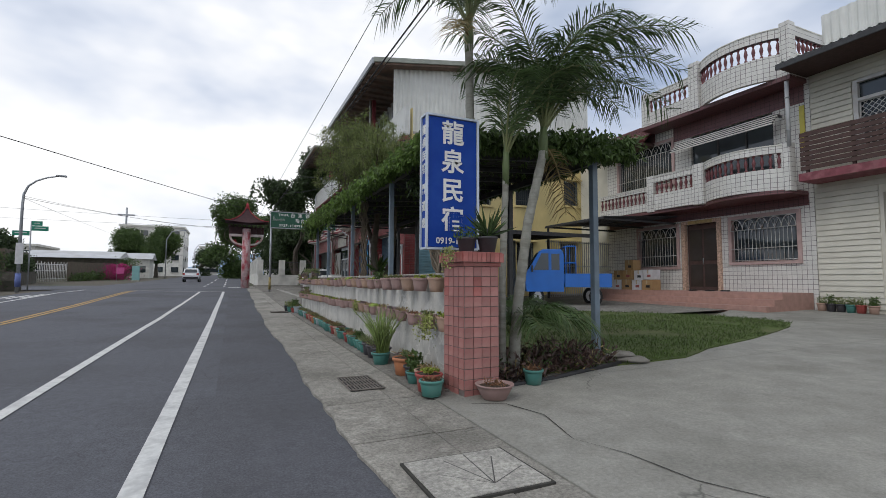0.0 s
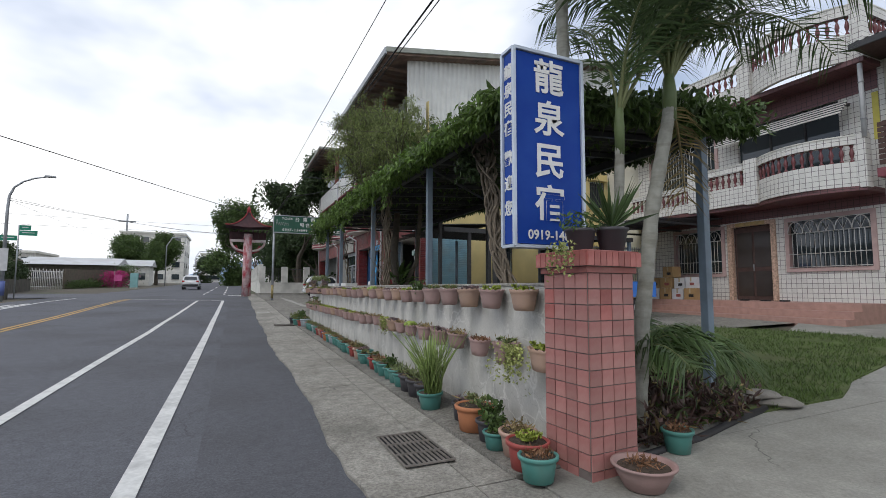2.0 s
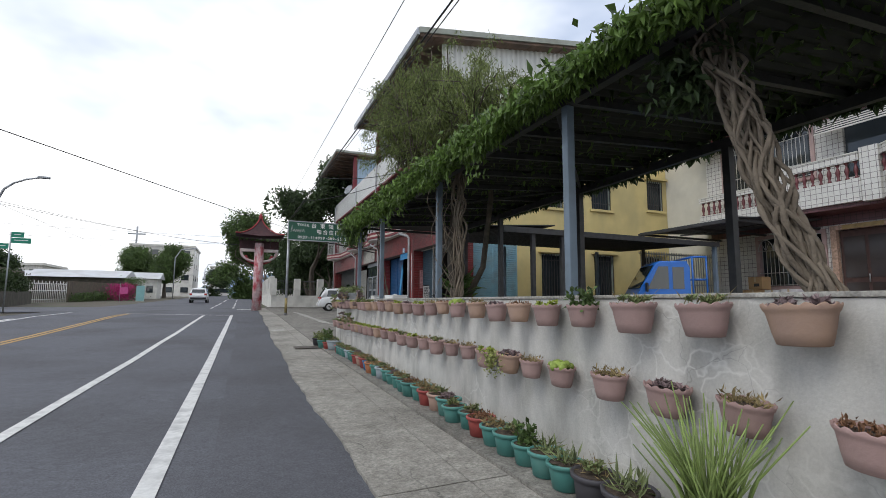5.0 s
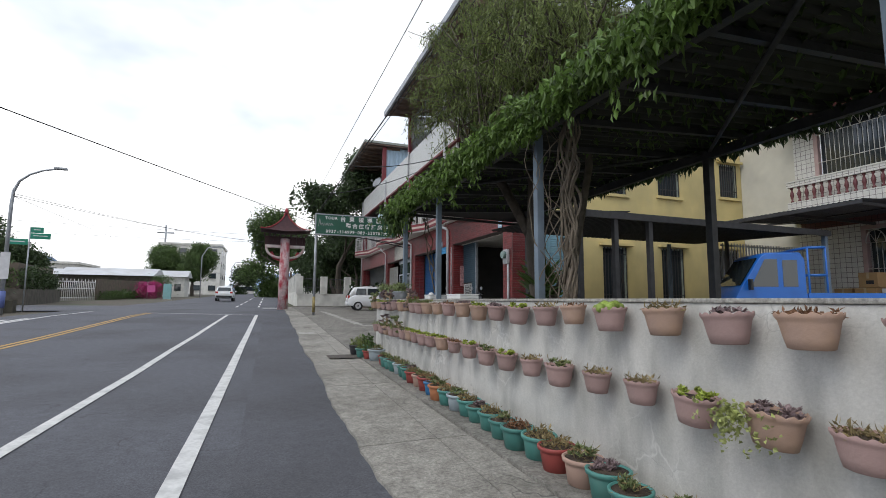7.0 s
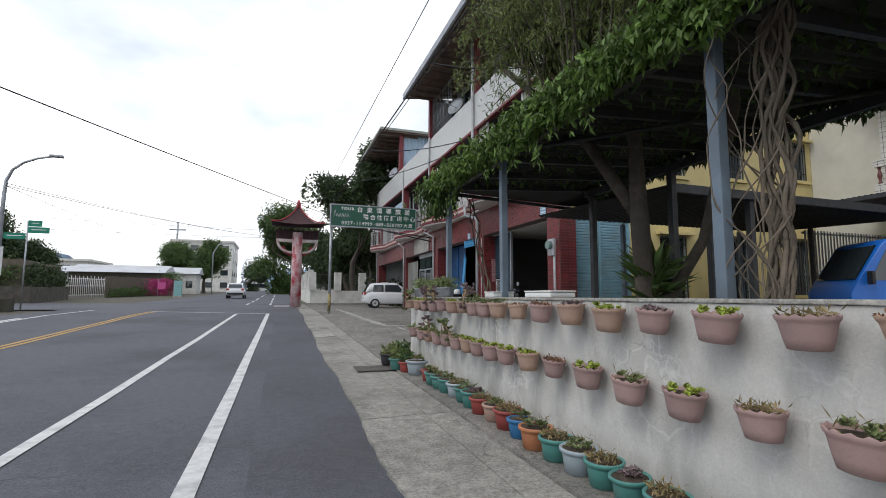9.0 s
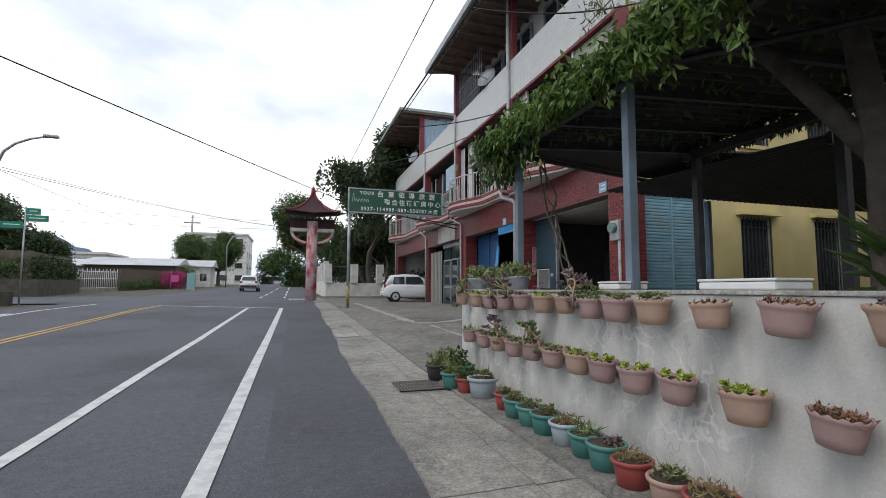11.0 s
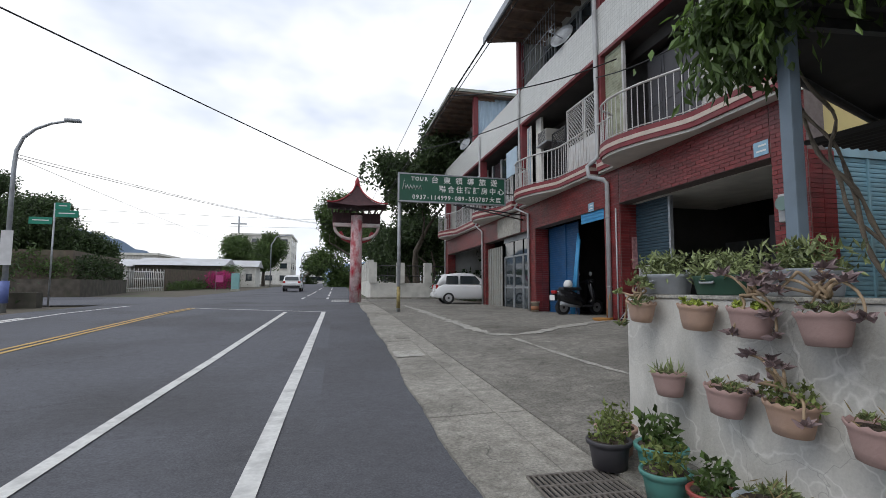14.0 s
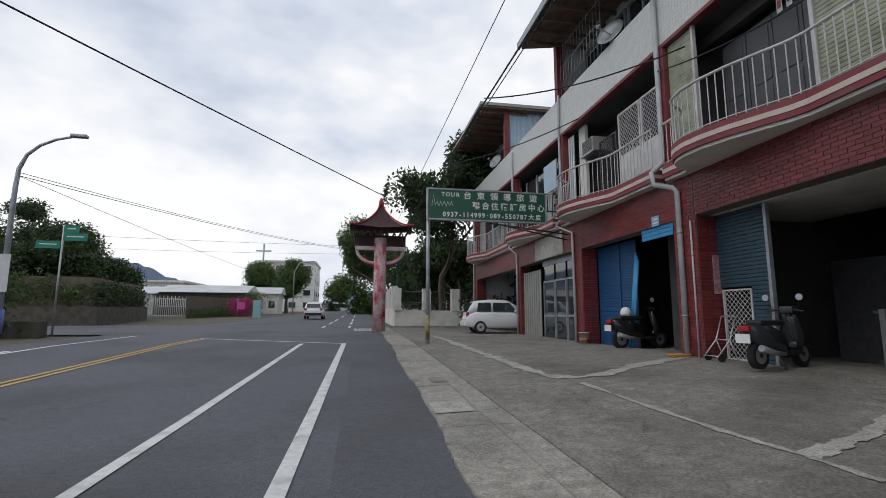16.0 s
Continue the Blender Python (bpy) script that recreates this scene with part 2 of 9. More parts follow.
def crackle(m, scale, width, col, amt, warp=0.35):
    """Adds a net of fine cracks, broken up by a coarse noise, to a material's colour."""
    n, l = m.node_tree.nodes, m.node_tree.links
    b = n["Principled BSDF"]
    old = b.inputs["Base Color"].links[0].from_socket
    tc = n.new("ShaderNodeTexCoord")
    nz = n.new("ShaderNodeTexNoise")
    nz.inputs["Scale"].default_value, nz.inputs["Detail"].default_value = 2.2, 4
    l.new(tc.outputs["Object"], nz.inputs["Vector"])
    ad = n.new("ShaderNodeMix")
    ad.data_type, ad.blend_type = "RGBA", "ADD"
    ad.inputs[0].default_value = warp
    l.new(tc.outputs["Object"], ad.inputs[6])
    l.new(nz.outputs["Color"], ad.inputs[7])
    vo = n.new("ShaderNodeTexVoronoi")
    vo.feature = "DISTANCE_TO_EDGE"
    vo.inputs["Scale"].default_value = scale
    l.new(ad.outputs[2], vo.inputs["Vector"])
    r = n.new("ShaderNodeValToRGB")
    r.color_ramp.elements[0].position, r.color_ramp.elements[1].position = 0.0, width
    r.color_ramp.elements[0].color, r.color_ramp.elements[1].color = (amt,) * 3 + (1,), (0, 0, 0, 1)
    l.new(vo.outputs["Distance"], r.inputs["Fac"])
    n2 = n.new("ShaderNodeTexNoise")
    n2.inputs["Scale"].default_value = 0.9
    l.new(tc.outputs["Object"], n2.inputs["Vector"])
    r2 = n.new("ShaderNodeValToRGB")
    r2.color_ramp.elements[0].position, r2.color_ramp.elements[1].position = 0.45, 0.6
    l.new(n2.outputs["Fac"], r2.inputs["Fac"])
    mu = n.new("ShaderNodeMath")
    mu.operation = "MULTIPLY"
    l.new(r.outputs["Color"], mu.inputs[0])
    l.new(r2.outputs["Color"], mu.inputs[1])
    mx = n.new("ShaderNodeMix")
    mx.data_type = "RGBA"
    mx.inputs[7].default_value = (*col, 1)
    l.new(mu.outputs[0], mx.inputs[0])
    l.new(old, mx.inputs[6])
    l.new(mx.outputs[2], b.inputs["Base Color"])




def grain(m, scale, lo, hi):
    """Multiplies a material's colour by a fine speckle and a coarser mottling."""
    n, l = m.node_tree.nodes, m.node_tree.links
    b = n["Principled BSDF"]
    tc = n.new("ShaderNodeTexCoord")
    for s, a, c in ((scale, lo, hi), (scale * 0.16, 1 - (1 - lo) * 0.4, 1 + (hi - 1) * 0.4)):
        old = b.inputs["Base Color"].links[0].from_socket
        nz = n.new("ShaderNodeTexNoise")
        nz.inputs["Scale"].default_value, nz.inputs["Detail"].default_value = s, 3
        nz.inputs["Roughness"].default_value = 0.7
        l.new(tc.outputs["Object"], nz.inputs["Vector"])
        mr = n.new("ShaderNodeMapRange")
        mr.inputs["From Min"].default_value, mr.inputs["From Max"].default_value = 0.32, 0.68
        mr.inputs["To Min"].default_value, mr.inputs["To Max"].default_value = a, c
        l.new(nz.outputs["Fac"], mr.inputs["Value"])
        hs = n.new("ShaderNodeHueSaturation")
        l.new(mr.outputs["Result"], hs.inputs["Value"])
        l.new(old, hs.inputs["Color"])
        l.new(hs.outputs["Color"], b.inputs["Base Color"])


grain(CONCRETE, 42, 0.68, 1.36)
grain(CONCRETE_DARK, 36, 0.62, 1.36)
grain(DRIVE, 40, 0.84, 1.18)
grain(PATCH, 40, 0.6, 1.3)
grain(ASPHALT, 65, 0.72, 1.30)
grain(ASPHALT_NEW, 65, 0.72, 1.28)
grain(RENDER, 55, 0.93, 1.07)
crackle(RENDER, 3.4, 0.045, (0.76, 0.75, 0.71), 0.55, 0.7)
crackle(RENDER, 2.6, 0.010, (0.20, 0.20, 0.185), 0.5, 0.7)
crackle(CONCRETE_DARK, 0.5, 0.006, (0.05, 0.05, 0.045), 0.9, 0.6)
crackle(CONCRETE, 0.7, 0.006, (0.06, 0.06, 0.055), 0.9, 0.6)
crackle(DRIVE, 0.3, 0.003, (0.08, 0.08, 0.07), 0.8, 0.6)
crackle(ASPHALT, 0.35, 0.004, (0.045, 0.045, 0.047), 0.8, 0.7)

# ---- shape helpers ----
def part(name, bm, material, parent=None, label="", smooth=False):
    """Links a bmesh as one mesh object under a thing or part; the mesh is in the world's coordinates unless the parent is built at the origin."""
    me = bpy.data.meshes.new(name)
    if smooth:
        for f in bm.faces:
            f.smooth = True
    bm.normal_update()
    bm.to_mesh(me)
    bm.free()
    me.materials.append(material)
    ob = new(name, me)
    if parent is not None:
        ob.parent = parent
        if parent.type == "EMPTY":
            ob.matrix_parent_inverse = Matrix.Translation(-parent.location)
    if label:
        ob["label"] = label
    return ob


def thing(name, label, category, loc=(0, 0, 0), group="", kind=""):
    ob = new(name)
    ob.empty_display_size = 0.1
    ob.location = loc
    return tagged(ob, label, category, group, kind)


def solo(name, bm, material, label="", category="", group="", kind="", smooth=False):
    return tagged(part(name, bm, material, None, "", smooth), label, category, group, kind)


def box(bm, x0, y0, z0, x1, y1, z1, bev=0.0):
    x0, x1, y0, y1, z0, z1 = min(x0, x1), max(x0, x1), min(y0, y1), max(y0, y1), min(z0, z1), max(z0, z1)
    vs = [bm.verts.new(p) for p in ((x0, y0, z0), (x1, y0, z0), (x1, y1, z0), (x0, y1, z0), (x0, y0, z1), (x1, y0, z1), (x1, y1, z1), (x0, y1, z1))]
    fs = [bm.faces.new([vs[i] for i in q]) for q in ((3, 2, 1, 0), (4, 5, 6, 7), (0, 1, 5, 4), (1, 2, 6, 5), (2, 3, 7, 6), (3, 0, 4, 7))]
    if bev:
        es = list({e for f in fs for e in f.edges})
        bmesh.ops.bevel(bm, geom=es, offset=bev, segments=2, affect="EDGES", profile=0.6)
    return bm


def bx(*a, bev=0.0):
    return box(bmesh.new(), *a, bev=bev)


def tube(bm, pts, r, seg=8, cap=True):
    """A round bar along points; r is a number or one for each point."""
    pts = [Vector(p) for p in pts]
    rs = r if isinstance(r, (list, tuple)) else [r] * len(pts)
    rings, side = [], None
    for i, p in enumerate(pts):
        d = (pts[min(i + 1, len(pts) - 1)] - pts[max(i - 1, 0)]).normalized()
        if side is None:
            side = d.orthogonal().normalized()
        side = (side - d * side.dot(d)).normalized()
        up = d.cross(side)
        rings.append([bm.verts.new(p + (side * math.cos(a) + up * math.sin(a)) * rs[i]) for a in (k * math.tau / seg for k in range(seg))])
    for a, b in zip(rings, rings[1:]):
        for k in range(seg):
            f = bm.faces.new((a[k], a[(k + 1) % seg], b[(k + 1) % seg], b[k]))
            f.smooth = True
    if cap:
        bm.faces.new(rings[0][::-1])
        bm.faces.new(rings[-1])
    return bm


def lathe(bm, prof, seg=16, at=(0, 0, 0), wave=0.0, waves=8, sx=1.0, sy=1.0, half=False):
    """Turns (radius, height) pairs about z; the outermost rings may be wavy."""
    top = max(z for r, z in prof)
    rings = []
    for r, z in prof:
        ring = []
        for k in range(seg):
            a = k * math.tau / seg
            w = wave * math.sin(a * waves) if z > top - 0.012 else 0
            ring.append(bm.verts.new((at[0] + r * sx * math.cos(a), at[1] + r * sy * math.sin(a), at[2] + z + w)))
        rings.append(ring)
    for a, b in zip(rings, rings[1:]):
        for k in range(seg):
            f = bm.faces.new((a[k], a[(k + 1) % seg], b[(k + 1) % seg], b[k]))
            f.smooth = True
    bm.faces.new(rings[0][::-1])
    bm.faces.new(rings[-1])
    return bm


def quads(name, verts, faces, material, parent=None, smooth=False, label=""):
    me = bpy.data.meshes.new(name)
    me.from_pydata([tuple(map(float, v)) for v in verts], [], faces)
    if smooth:
        me.polygons.foreach_set("use_smooth", [True] * len(me.polygons))
    me.materials.append(material)
    ob = new(name, me)
    if parent is not None:
        ob.parent = parent
        if parent.type == "EMPTY":
            ob.matrix_parent_inverse = Matrix.Translation(-parent.location)
    if label:
        ob["label"] = label
    return ob


def leaf_cloud(name, pos, length, width, material, parent=None, droop=0.6, seed=1, spread=1.0, label="", fold=0.25, dirs=None):
    """Many small folded leaves: each a pair of quads along a random, drooping direction."""
    rng = np.random.default_rng(seed)
    pos = np.asarray(pos, float)
    n = len(pos)
    d = rng.normal(size=(n, 3)) * spread if dirs is None else np.asarray(dirs, float) + rng.normal(size=(n, 3)) * 0.25 * spread
    d[:, 2] -= droop
    d /= np.linalg.norm(d, axis=1)[:, None] + 1e-9
    s = np.cross(d, rng.normal(size=(n, 3)))
    s /= np.linalg.norm(s, axis=1)[:, None] + 1e-9
    u = np.cross(s, d)
    L = length * rng.uniform(0.6, 1.3, n)[:, None]
    W = width * rng.uniform(0.7, 1.25, n)[:, None]
    b, t = pos, pos + d * L
    m = pos + d * L * 0.45
    l_, r_ = m + s * W / 2 + u * W * fold, m - s * W / 2 + u * W * fold
    v = np.stack([b, l_, t, r_], 1).reshape(-1, 3)
    kind_ = "stuff"
    f = [x for k in range(n) for x in ((4 * k, 4 * k + 2, 4 * k + 1), (4 * k, 4 * k + 3, 4 * k + 2))]
    return tagged(quads(name, v, f, material, parent, label=label), kind=kind_)


def lerp(a, b, t):
    return a + (b - a) * t


def table(x, rows):
    xs, ys = [r[0] for r in rows], [r[1] for r in rows]
    return float(np.interp(x, xs, ys))


def road_z(y):
    return table(y, ((-300, -3.0), (0, 0.0), (16, 0.196), (22, 0.34), (31, 0.62), (40, 0.73), (60, 1.0), (200, 3.4), (900, 12.0)))


def G(x, y):
    """The ground's height: the road climbs gently, the forecourts rise from it."""
    k = table(y, ((0, 0.016), (17, 0.022), (20, 0.042), (25, 0.037), (30, 0.008), (37, 0.0), (43, 0.0)))
    reach = 16.0 if y < 18.5 else 6.2
    rise = min(max(x - 1.1, 0), reach) * k
    return road_z(y) + rise


def sheet(name, xs, ys, off, material, left=None, right=None, parent=None, kind="structure", label="", thick=0.0):
    """A strip of ground that follows G; left and right may bend its edges."""
    bm = bmesh.new()
    rows = []
    for y in ys:
        a = left(y) if left else xs[0]
        b = right(y) if right else xs[-1]
        n = len(xs)
        row = []
        for x in ([lerp(a, b, i / (n - 1)) for i in range(n)] if (left or right) else xs):
            row.append(bm.verts.new((x, y, G(x, y) + off)))
        rows.append(row)
    for a, b in zip(rows, rows[1:]):
        for i in range(len(a) - 1):
            bm.faces.new((a[i], a[i + 1], b[i + 1], b[i]))
    if thick:
        edge = [e for e in bm.edges if e.is_boundary]
        r = bmesh.ops.extrude_edge_only(bm, edges=edge)
        for v in (g for g in r["geom"] if isinstance(g, bmesh.types.BMVert)):
            v.co.z -= thick
    ob = part(name, bm, material, parent)
    return tagged(ob, label, "", "", kind) if kind else ob


def text_mesh(s, size, material, parent, m, name="lettering", extrude=0.002, align="CENTER", squeeze=1.0, bold=0.0):
    cu = bpy.data.curves.new(name, "FONT")
    cu.body, cu.size, cu.align_x, cu.align_y, cu.extrude = s, size, align, "CENTER", extrude
    cu.resolution_u = 2
    cu.offset = bold
    tmp = bpy.data.objects.new("tmp_text", cu)
    scene.collection.objects.link(tmp)
    bpy.context.view_layer.update()
    me = bpy.data.meshes.new_from_object(tmp.evaluated_get(bpy.context.evaluated_depsgraph_get()))
    bpy.data.objects.remove(tmp)
    bpy.data.curves.remove(cu)
    me.transform(m @ Matrix.Diagonal((squeeze, 1, 1, 1)))
    me.materials.clear()
    me.materials.append(material)
    ob = new(name, me)
    if parent is not None:
        ob.parent = parent
        if parent.type == "EMPTY":
            ob.matrix_parent_inverse = Matrix.Translation(-parent.location)
    return ob


# faces of a sign: text laid in a plane that looks towards -y, or towards -x
def face_south(x, y, z):
    return Matrix.Translation((x, y, z)) @ Matrix.Rotation(radians(90), 4, "X")


def face_west(x, y, z):
    return Matrix.Translation((x, y, z)) @ Matrix.Rotation(radians(-90), 4, "Z") @ Matrix.Rotation(radians(90), 4, "X")


# ---- ground, road, forecourts ----
def span(a, b, n):
    return [lerp(a, b, i / n) for i in range(n + 1)]


GX = [-900, -400, -200, -100, -60, -40, -25, -18, -14, -10, -6, -3, 0, 1.1, 3, 5, 7.3, 10, 14, 17.1, 25, 40, 80, 200, 900]
GY = [-300, -100, -40, -15, -5, 0, 3, 6, 9, 12, 15, 17, 18.4, 18.6, 20, 22.5, 25, 27.5, 30, 33, 37, 40, 43, 48, 55, 65, 80, 100, 130, 170, 200, 300, 500, 900]
sheet("ground", GX, GY, -0.06, EARTH)


def kerb_x(y):
    return 0.93 + 0.03 * math.sin(y * 0.9) + 0.015 * math.sin(y * 2.7 + 1) + max(0, y - 14) * 0.012


sheet("road", [0] * 9, span(-12, 16, 28) + [18.4, 18.6] + span(20, 44, 16) + [50, 60, 80, 110, 150, 200, 300], 0.0, ASPHALT, left=lambda y: -9.6 if y < 24 or y > 52 else -9.6, right=kerb_x)
sheet("side_road", [-60, -40, -25, -18, -14, -12, -9.6], span(37, 47.8, 5), -0.004, ASPHALT)
sheet("road_repair", [0] * 3, span(-12, 34, 46), 0.004, ASPHALT_NEW, left=lambda y: -0.12 + 0.004 * y, right=lambda y: kerb_x(y) - 0.02)
LINE = span(-12, 16, 28) + span(17, 31.2, 14)
OUTER = ((-12, -0.55), (3.4, -0.485), (10, -0.44), (19, -0.40), (31, -0.29))
INNER = ((-12, -1.93), (6, -1.85), (12, -1.825), (19, -1.765), (31, -1.55))
sheet("lane_line_outer", [0, 1], LINE, 0.009, PAINT_W, left=lambda y: table(y, OUTER) - 0.07, right=lambda y: table(y, OUTER) + 0.07)
sheet("lane_line_inner", [0, 1], LINE, 0.009, PAINT_W, left=lambda y: table(y, INNER) - 0.062, right=lambda y: table(y, INNER) + 0.062)
sheet("centre_line_a", [-5.16, -5.06], span(-12, 34.0, 46), 0.009, PAINT_Y)
sheet("centre_line_b", [-5.36, -5.26], span(-12, 34.0, 46), 0.009, PAINT_Y)
sheet("edge_line_far", [-8.2, -8.06], span(-12, 36, 48), 0.009, PAINT_W)
for a, b in ((44, 47), (50, 55), (58, 66), (74, 86), (96, 112)):
    sheet("lane_dash", [-0.45, -0.3], span(a, b, 3), 0.009, PAINT_W)
    sheet("lane_dash", [-1.95, -1.8], span(a, b, 3), 0.009, PAINT_W)
for i in range(4):
    sheet("cycle_mark", [-9.5 + 0.35 * i, -9.3 + 0.35 * i], span(25.5 + 0.4 * i, 27.5 + 0.7 * i, 2), 0.009, PAINT_W)
for i in range(5):
    sheet("crossing_bar", [-0.1, 1.0], [40.0 + 0.6 * i, 40.3 + 0.6 * i], 0.012, PAINT_W)
bm_ = bmesh.new()
sl = [(lerp(-0.33, -5.3, i / 8), lerp(31.1, 34.0, i / 8)) for i in range(9)]
rows_ = [[bm_.verts.new((x, y + d, G(x, y + d) + 0.009)) for d in (0, 0.16)] for x, y in sl]
for p_, q_ in zip(rows_, rows_[1:]):
    bm_.faces.new((p_[0], p_[1], q_[1], q_[0]))
tagged(part("stop_line", bm_, PAINT_W), kind="structure")
# pavement strip in separate slabs with open joints
KY = [-12, -7, -2, 1.9, 3.6, 4.75, 8.0, 11.2, 13.9, 16.45, 18.4, 21.0, 23.4, 26.4, 29.5, 32.6, 36, 40, 44]
for a, b in zip(KY, KY[1:]):
    sheet("pavement_slab", [0] * 4, span(a + 0.008, b - 0.008, int((b - a) * 11) + 2), 0.030 if a < 22 else 0.034, CONCRETE, left=lambda y: kerb_x(y) - 0.035 + 0.024 * noise.noise((y * 3.1, 2, 1)) + 0.012 * noise.noise((y * 13, 5, 1)), right=lambda y: 1.55, thick=0.08)
    sheet("gutter_slab", [0] * 3, span(a + 0.008, b - 0.008, 6), 0.022, CONCRETE, left=lambda y: 1.565, right=lambda y: 1.86 if y > 4.7 else 1.95, thick=0.08)
sheet("wall_footing_strip", [1.865, 2.1, 2.45], span(4.75, 17.6, 12), 0.045, CONCRETE_DARK, thick=0.08)
sheet("driveway", [1.955, 2.6, 3.5, 5, 8, 12, 17.2], span(-12, 4.74, 18), 0.032, DRIVE, thick=0.06)
sheet("driveway_yard", [0] * 8, span(4.75, 10.2, 12), 0.031, DRIVE, left=lambda y: 2.75 + (y - 4.75) * 2.2, right=lambda y: 17.2, thick=0.06)
sheet("courtyard_floor", [2.6, 4, 6, 9, 13, 17.2], span(10.21, 18.4, 8), 0.03, CONCRETE_DARK)
FY = [17.62, 18.4, 18.6, 20, 21, 22, 23, 24, 25, 26.4, 27.5, 30, 31, 32, 34, 37, 40, 43.5]
sheet("forecourt", [1.875, 3, 4.2, 5.4, 6.4, 7.3], FY, 0.024, CONCRETE_DARK, thick=0.08)

# ---- garden wall, gate pillar, sign ----
WX = 2.40
solo("garden_wall", bx(WX, 5.02, 0.0, WX + 0.14, 17.57, 1.375, bev=0.012), RENDER, "low weathered cement garden wall with hanging pots", "wall", kind="structure")
solo("wall_coping", bx(WX - 0.012, 5.02, 1.375, WX + 0.152, 17.58, 1.40, bev=0.006), PATCH, kind="structure")

PX0, PX1, PY0, PY1, PZ0, PZ1 = 2.24, 2.67, 4.485, 4.915, 0.06, 1.46
pillar = thing("gate_pillar", "square gate pillar faced with pink tiles, brick red cap", "pillar", (2.475, 4.68, 0.06))
part("core", bx(PX0, PY0, 0.0, PX1, PY1, PZ1), MORTAR, pillar)
pcap = part("cap", bx(PX0 - 0.02, PY0 - 0.02, PZ1, PX1 + 0.02, PY1 + 0.02, PZ1 + 0.145), MORTAR, pillar, "cap edged with brick red tiles")


def pillar_tiles():
    n, rows = 4, 13
    w, h = (PX1 - PX0) / n, (PZ1 - PZ0) / rows
    g = 0.004
    bm = bx(-w / 2 + g, -0.008, -h / 2 + g, w / 2 - g, 0.004, h / 2 - g)
    me = bpy.data.meshes.new("tile")
    bm.to_mesh(me)
    bm.free()
    me.materials.append(PINK_TILE)
    me2 = me.copy()
    me2.materials.clear()
    me2.materials.append(CAP_TILE)
    for i in range(n):
        for j in range(rows):
            if j == 0 and i == 3:
                continue
            for side in range(3):
                u, z = (i + 0.5) * w, PZ0 + (j + 0.5) * h
                p, a = ((PX0 + u, PY0, z), 0) if side == 0 else ((PX0, PY1 - u, z), -90) if side == 1 else ((PX1, PY0 + u, z), 90)
                ob = new("tile", me2 if (i == 1 - side and j in (10, 11) and side < 2) else me)
                ob.parent = pillar
                ob.matrix_parent_inverse = Matrix.Translation(-pillar.location)
                ob.matrix_basis = Matrix.Translation(p) @ Matrix.Rotation(radians(a + random.uniform(-0.4, 0.4)), 4, "Z") @ Matrix.Rotation(radians(random.uniform(-0.4, 0.4)), 4, "X")
    nb = 9
    wb = (PX1 - PX0 + 0.08) / nb
    bm = bx(-wb / 2 + 0.003, -0.012, -0.048, wb / 2 - 0.003, 0.008, 0.048)
    mb = bpy.data.meshes.new("brick")
    bm.to_mesh(mb)
    bm.free()
    mb.materials.append(CAP_TILE)
    for i in range(nb):
        for side in range(4):
            u = (i + 0.5) * wb - 0.04
            zz = PZ1 + 0.095
            p, a = (((PX0 + u, PY0 - 0.04, zz), 0), ((PX0 - 0.04, PY1 - u, zz), -90), ((PX1 + 0.04, PY0 + u, zz), 90), ((PX0 + u, PY1 + 0.04, zz), 180))[side]
            ob = new("brick", mb)
            ob.parent = pcap
            ob.matrix_basis = Matrix.Translation(p) @ Matrix.Rotation(radians(a), 4, "Z")
    for z0, o in ((PZ1, 0.022), (PZ1 + 0.143, 0.035)):
        part("course", bx(PX0 - o, PY0 - o, z0, PX1 + o, PY1 + o, z0 + (0.042 if o < 0.03 else 0.012), bev=0.004), CAP_TILE, pcap)


pillar_tiles()
pillar.rotation_euler.z = radians(4)

SIGN_BLUE = mat("sign_blue_acrylic", (0.008, 0.048, 0.29), 0.5, 0.08, 2, 0.0, spec=0.15, stain=(0.02, 0.08, 0.33), stain_scale=3, stain_amt=0.5)
SIGN_WHITE = mat("sign_white_lettering", (0.72, 0.72, 0.70), 0.5, 0.05, 6, 0.0)
SIGN_FRAME = mat("sign_frame_aluminium", (0.52, 0.58, 0.66), 0.4, 0.1, 6, 0.05, metal=0.2)
SX0, SX1, SY0, SY1, SZ0, SZ1 = 2.05, 2.72, 5.03, 5.20, 1.68, 3.26
sign = thing("sign_box", "tall blue light box sign with white characters beside the pillar", "sign", (2.35, 5.1, 1.4))
part("panel_front", bx(SX0 + 0.02, SY0 + 0.004, SZ0 + 0.02, SX1 - 0.02, SY1 - 0.004, SZ1 - 0.02), SIGN_BLUE, sign)
part("panel_side", bx(SX0 + 0.004, SY0 + 0.02, SZ0 + 0.02, SX0 + 0.018, SY1 - 0.02, SZ1 - 0.02), SIGN_BLUE, sign)
for x, y in ((SX0, SY0), (SX1, SY0), (SX0, SY1), (SX1, SY1)):
    part("frame_upright", bx(x - 0.014, y - 0.014, SZ0, x + 0.014, y + 0.014, SZ1, bev=0.003), SIGN_FRAME, sign)
for z in (SZ0, SZ1):
    part("frame_rail", bx(SX0, SY0 - 0.013, z - 0.013, SX1, SY0 + 0.013, z + 0.013, bev=0.003), SIGN_FRAME, sign)
    part("frame_rail", bx(SX0 - 0.013, SY0, z - 0.012, SX0 + 0.013, SY1, z + 0.012, bev=0.003), SIGN_FRAME, sign)
    part("frame_plate", bx(SX0 + 0.013, SY0 + 0.013, z - 0.006, SX1, SY1, z + 0.006), SIGN_FRAME, sign)
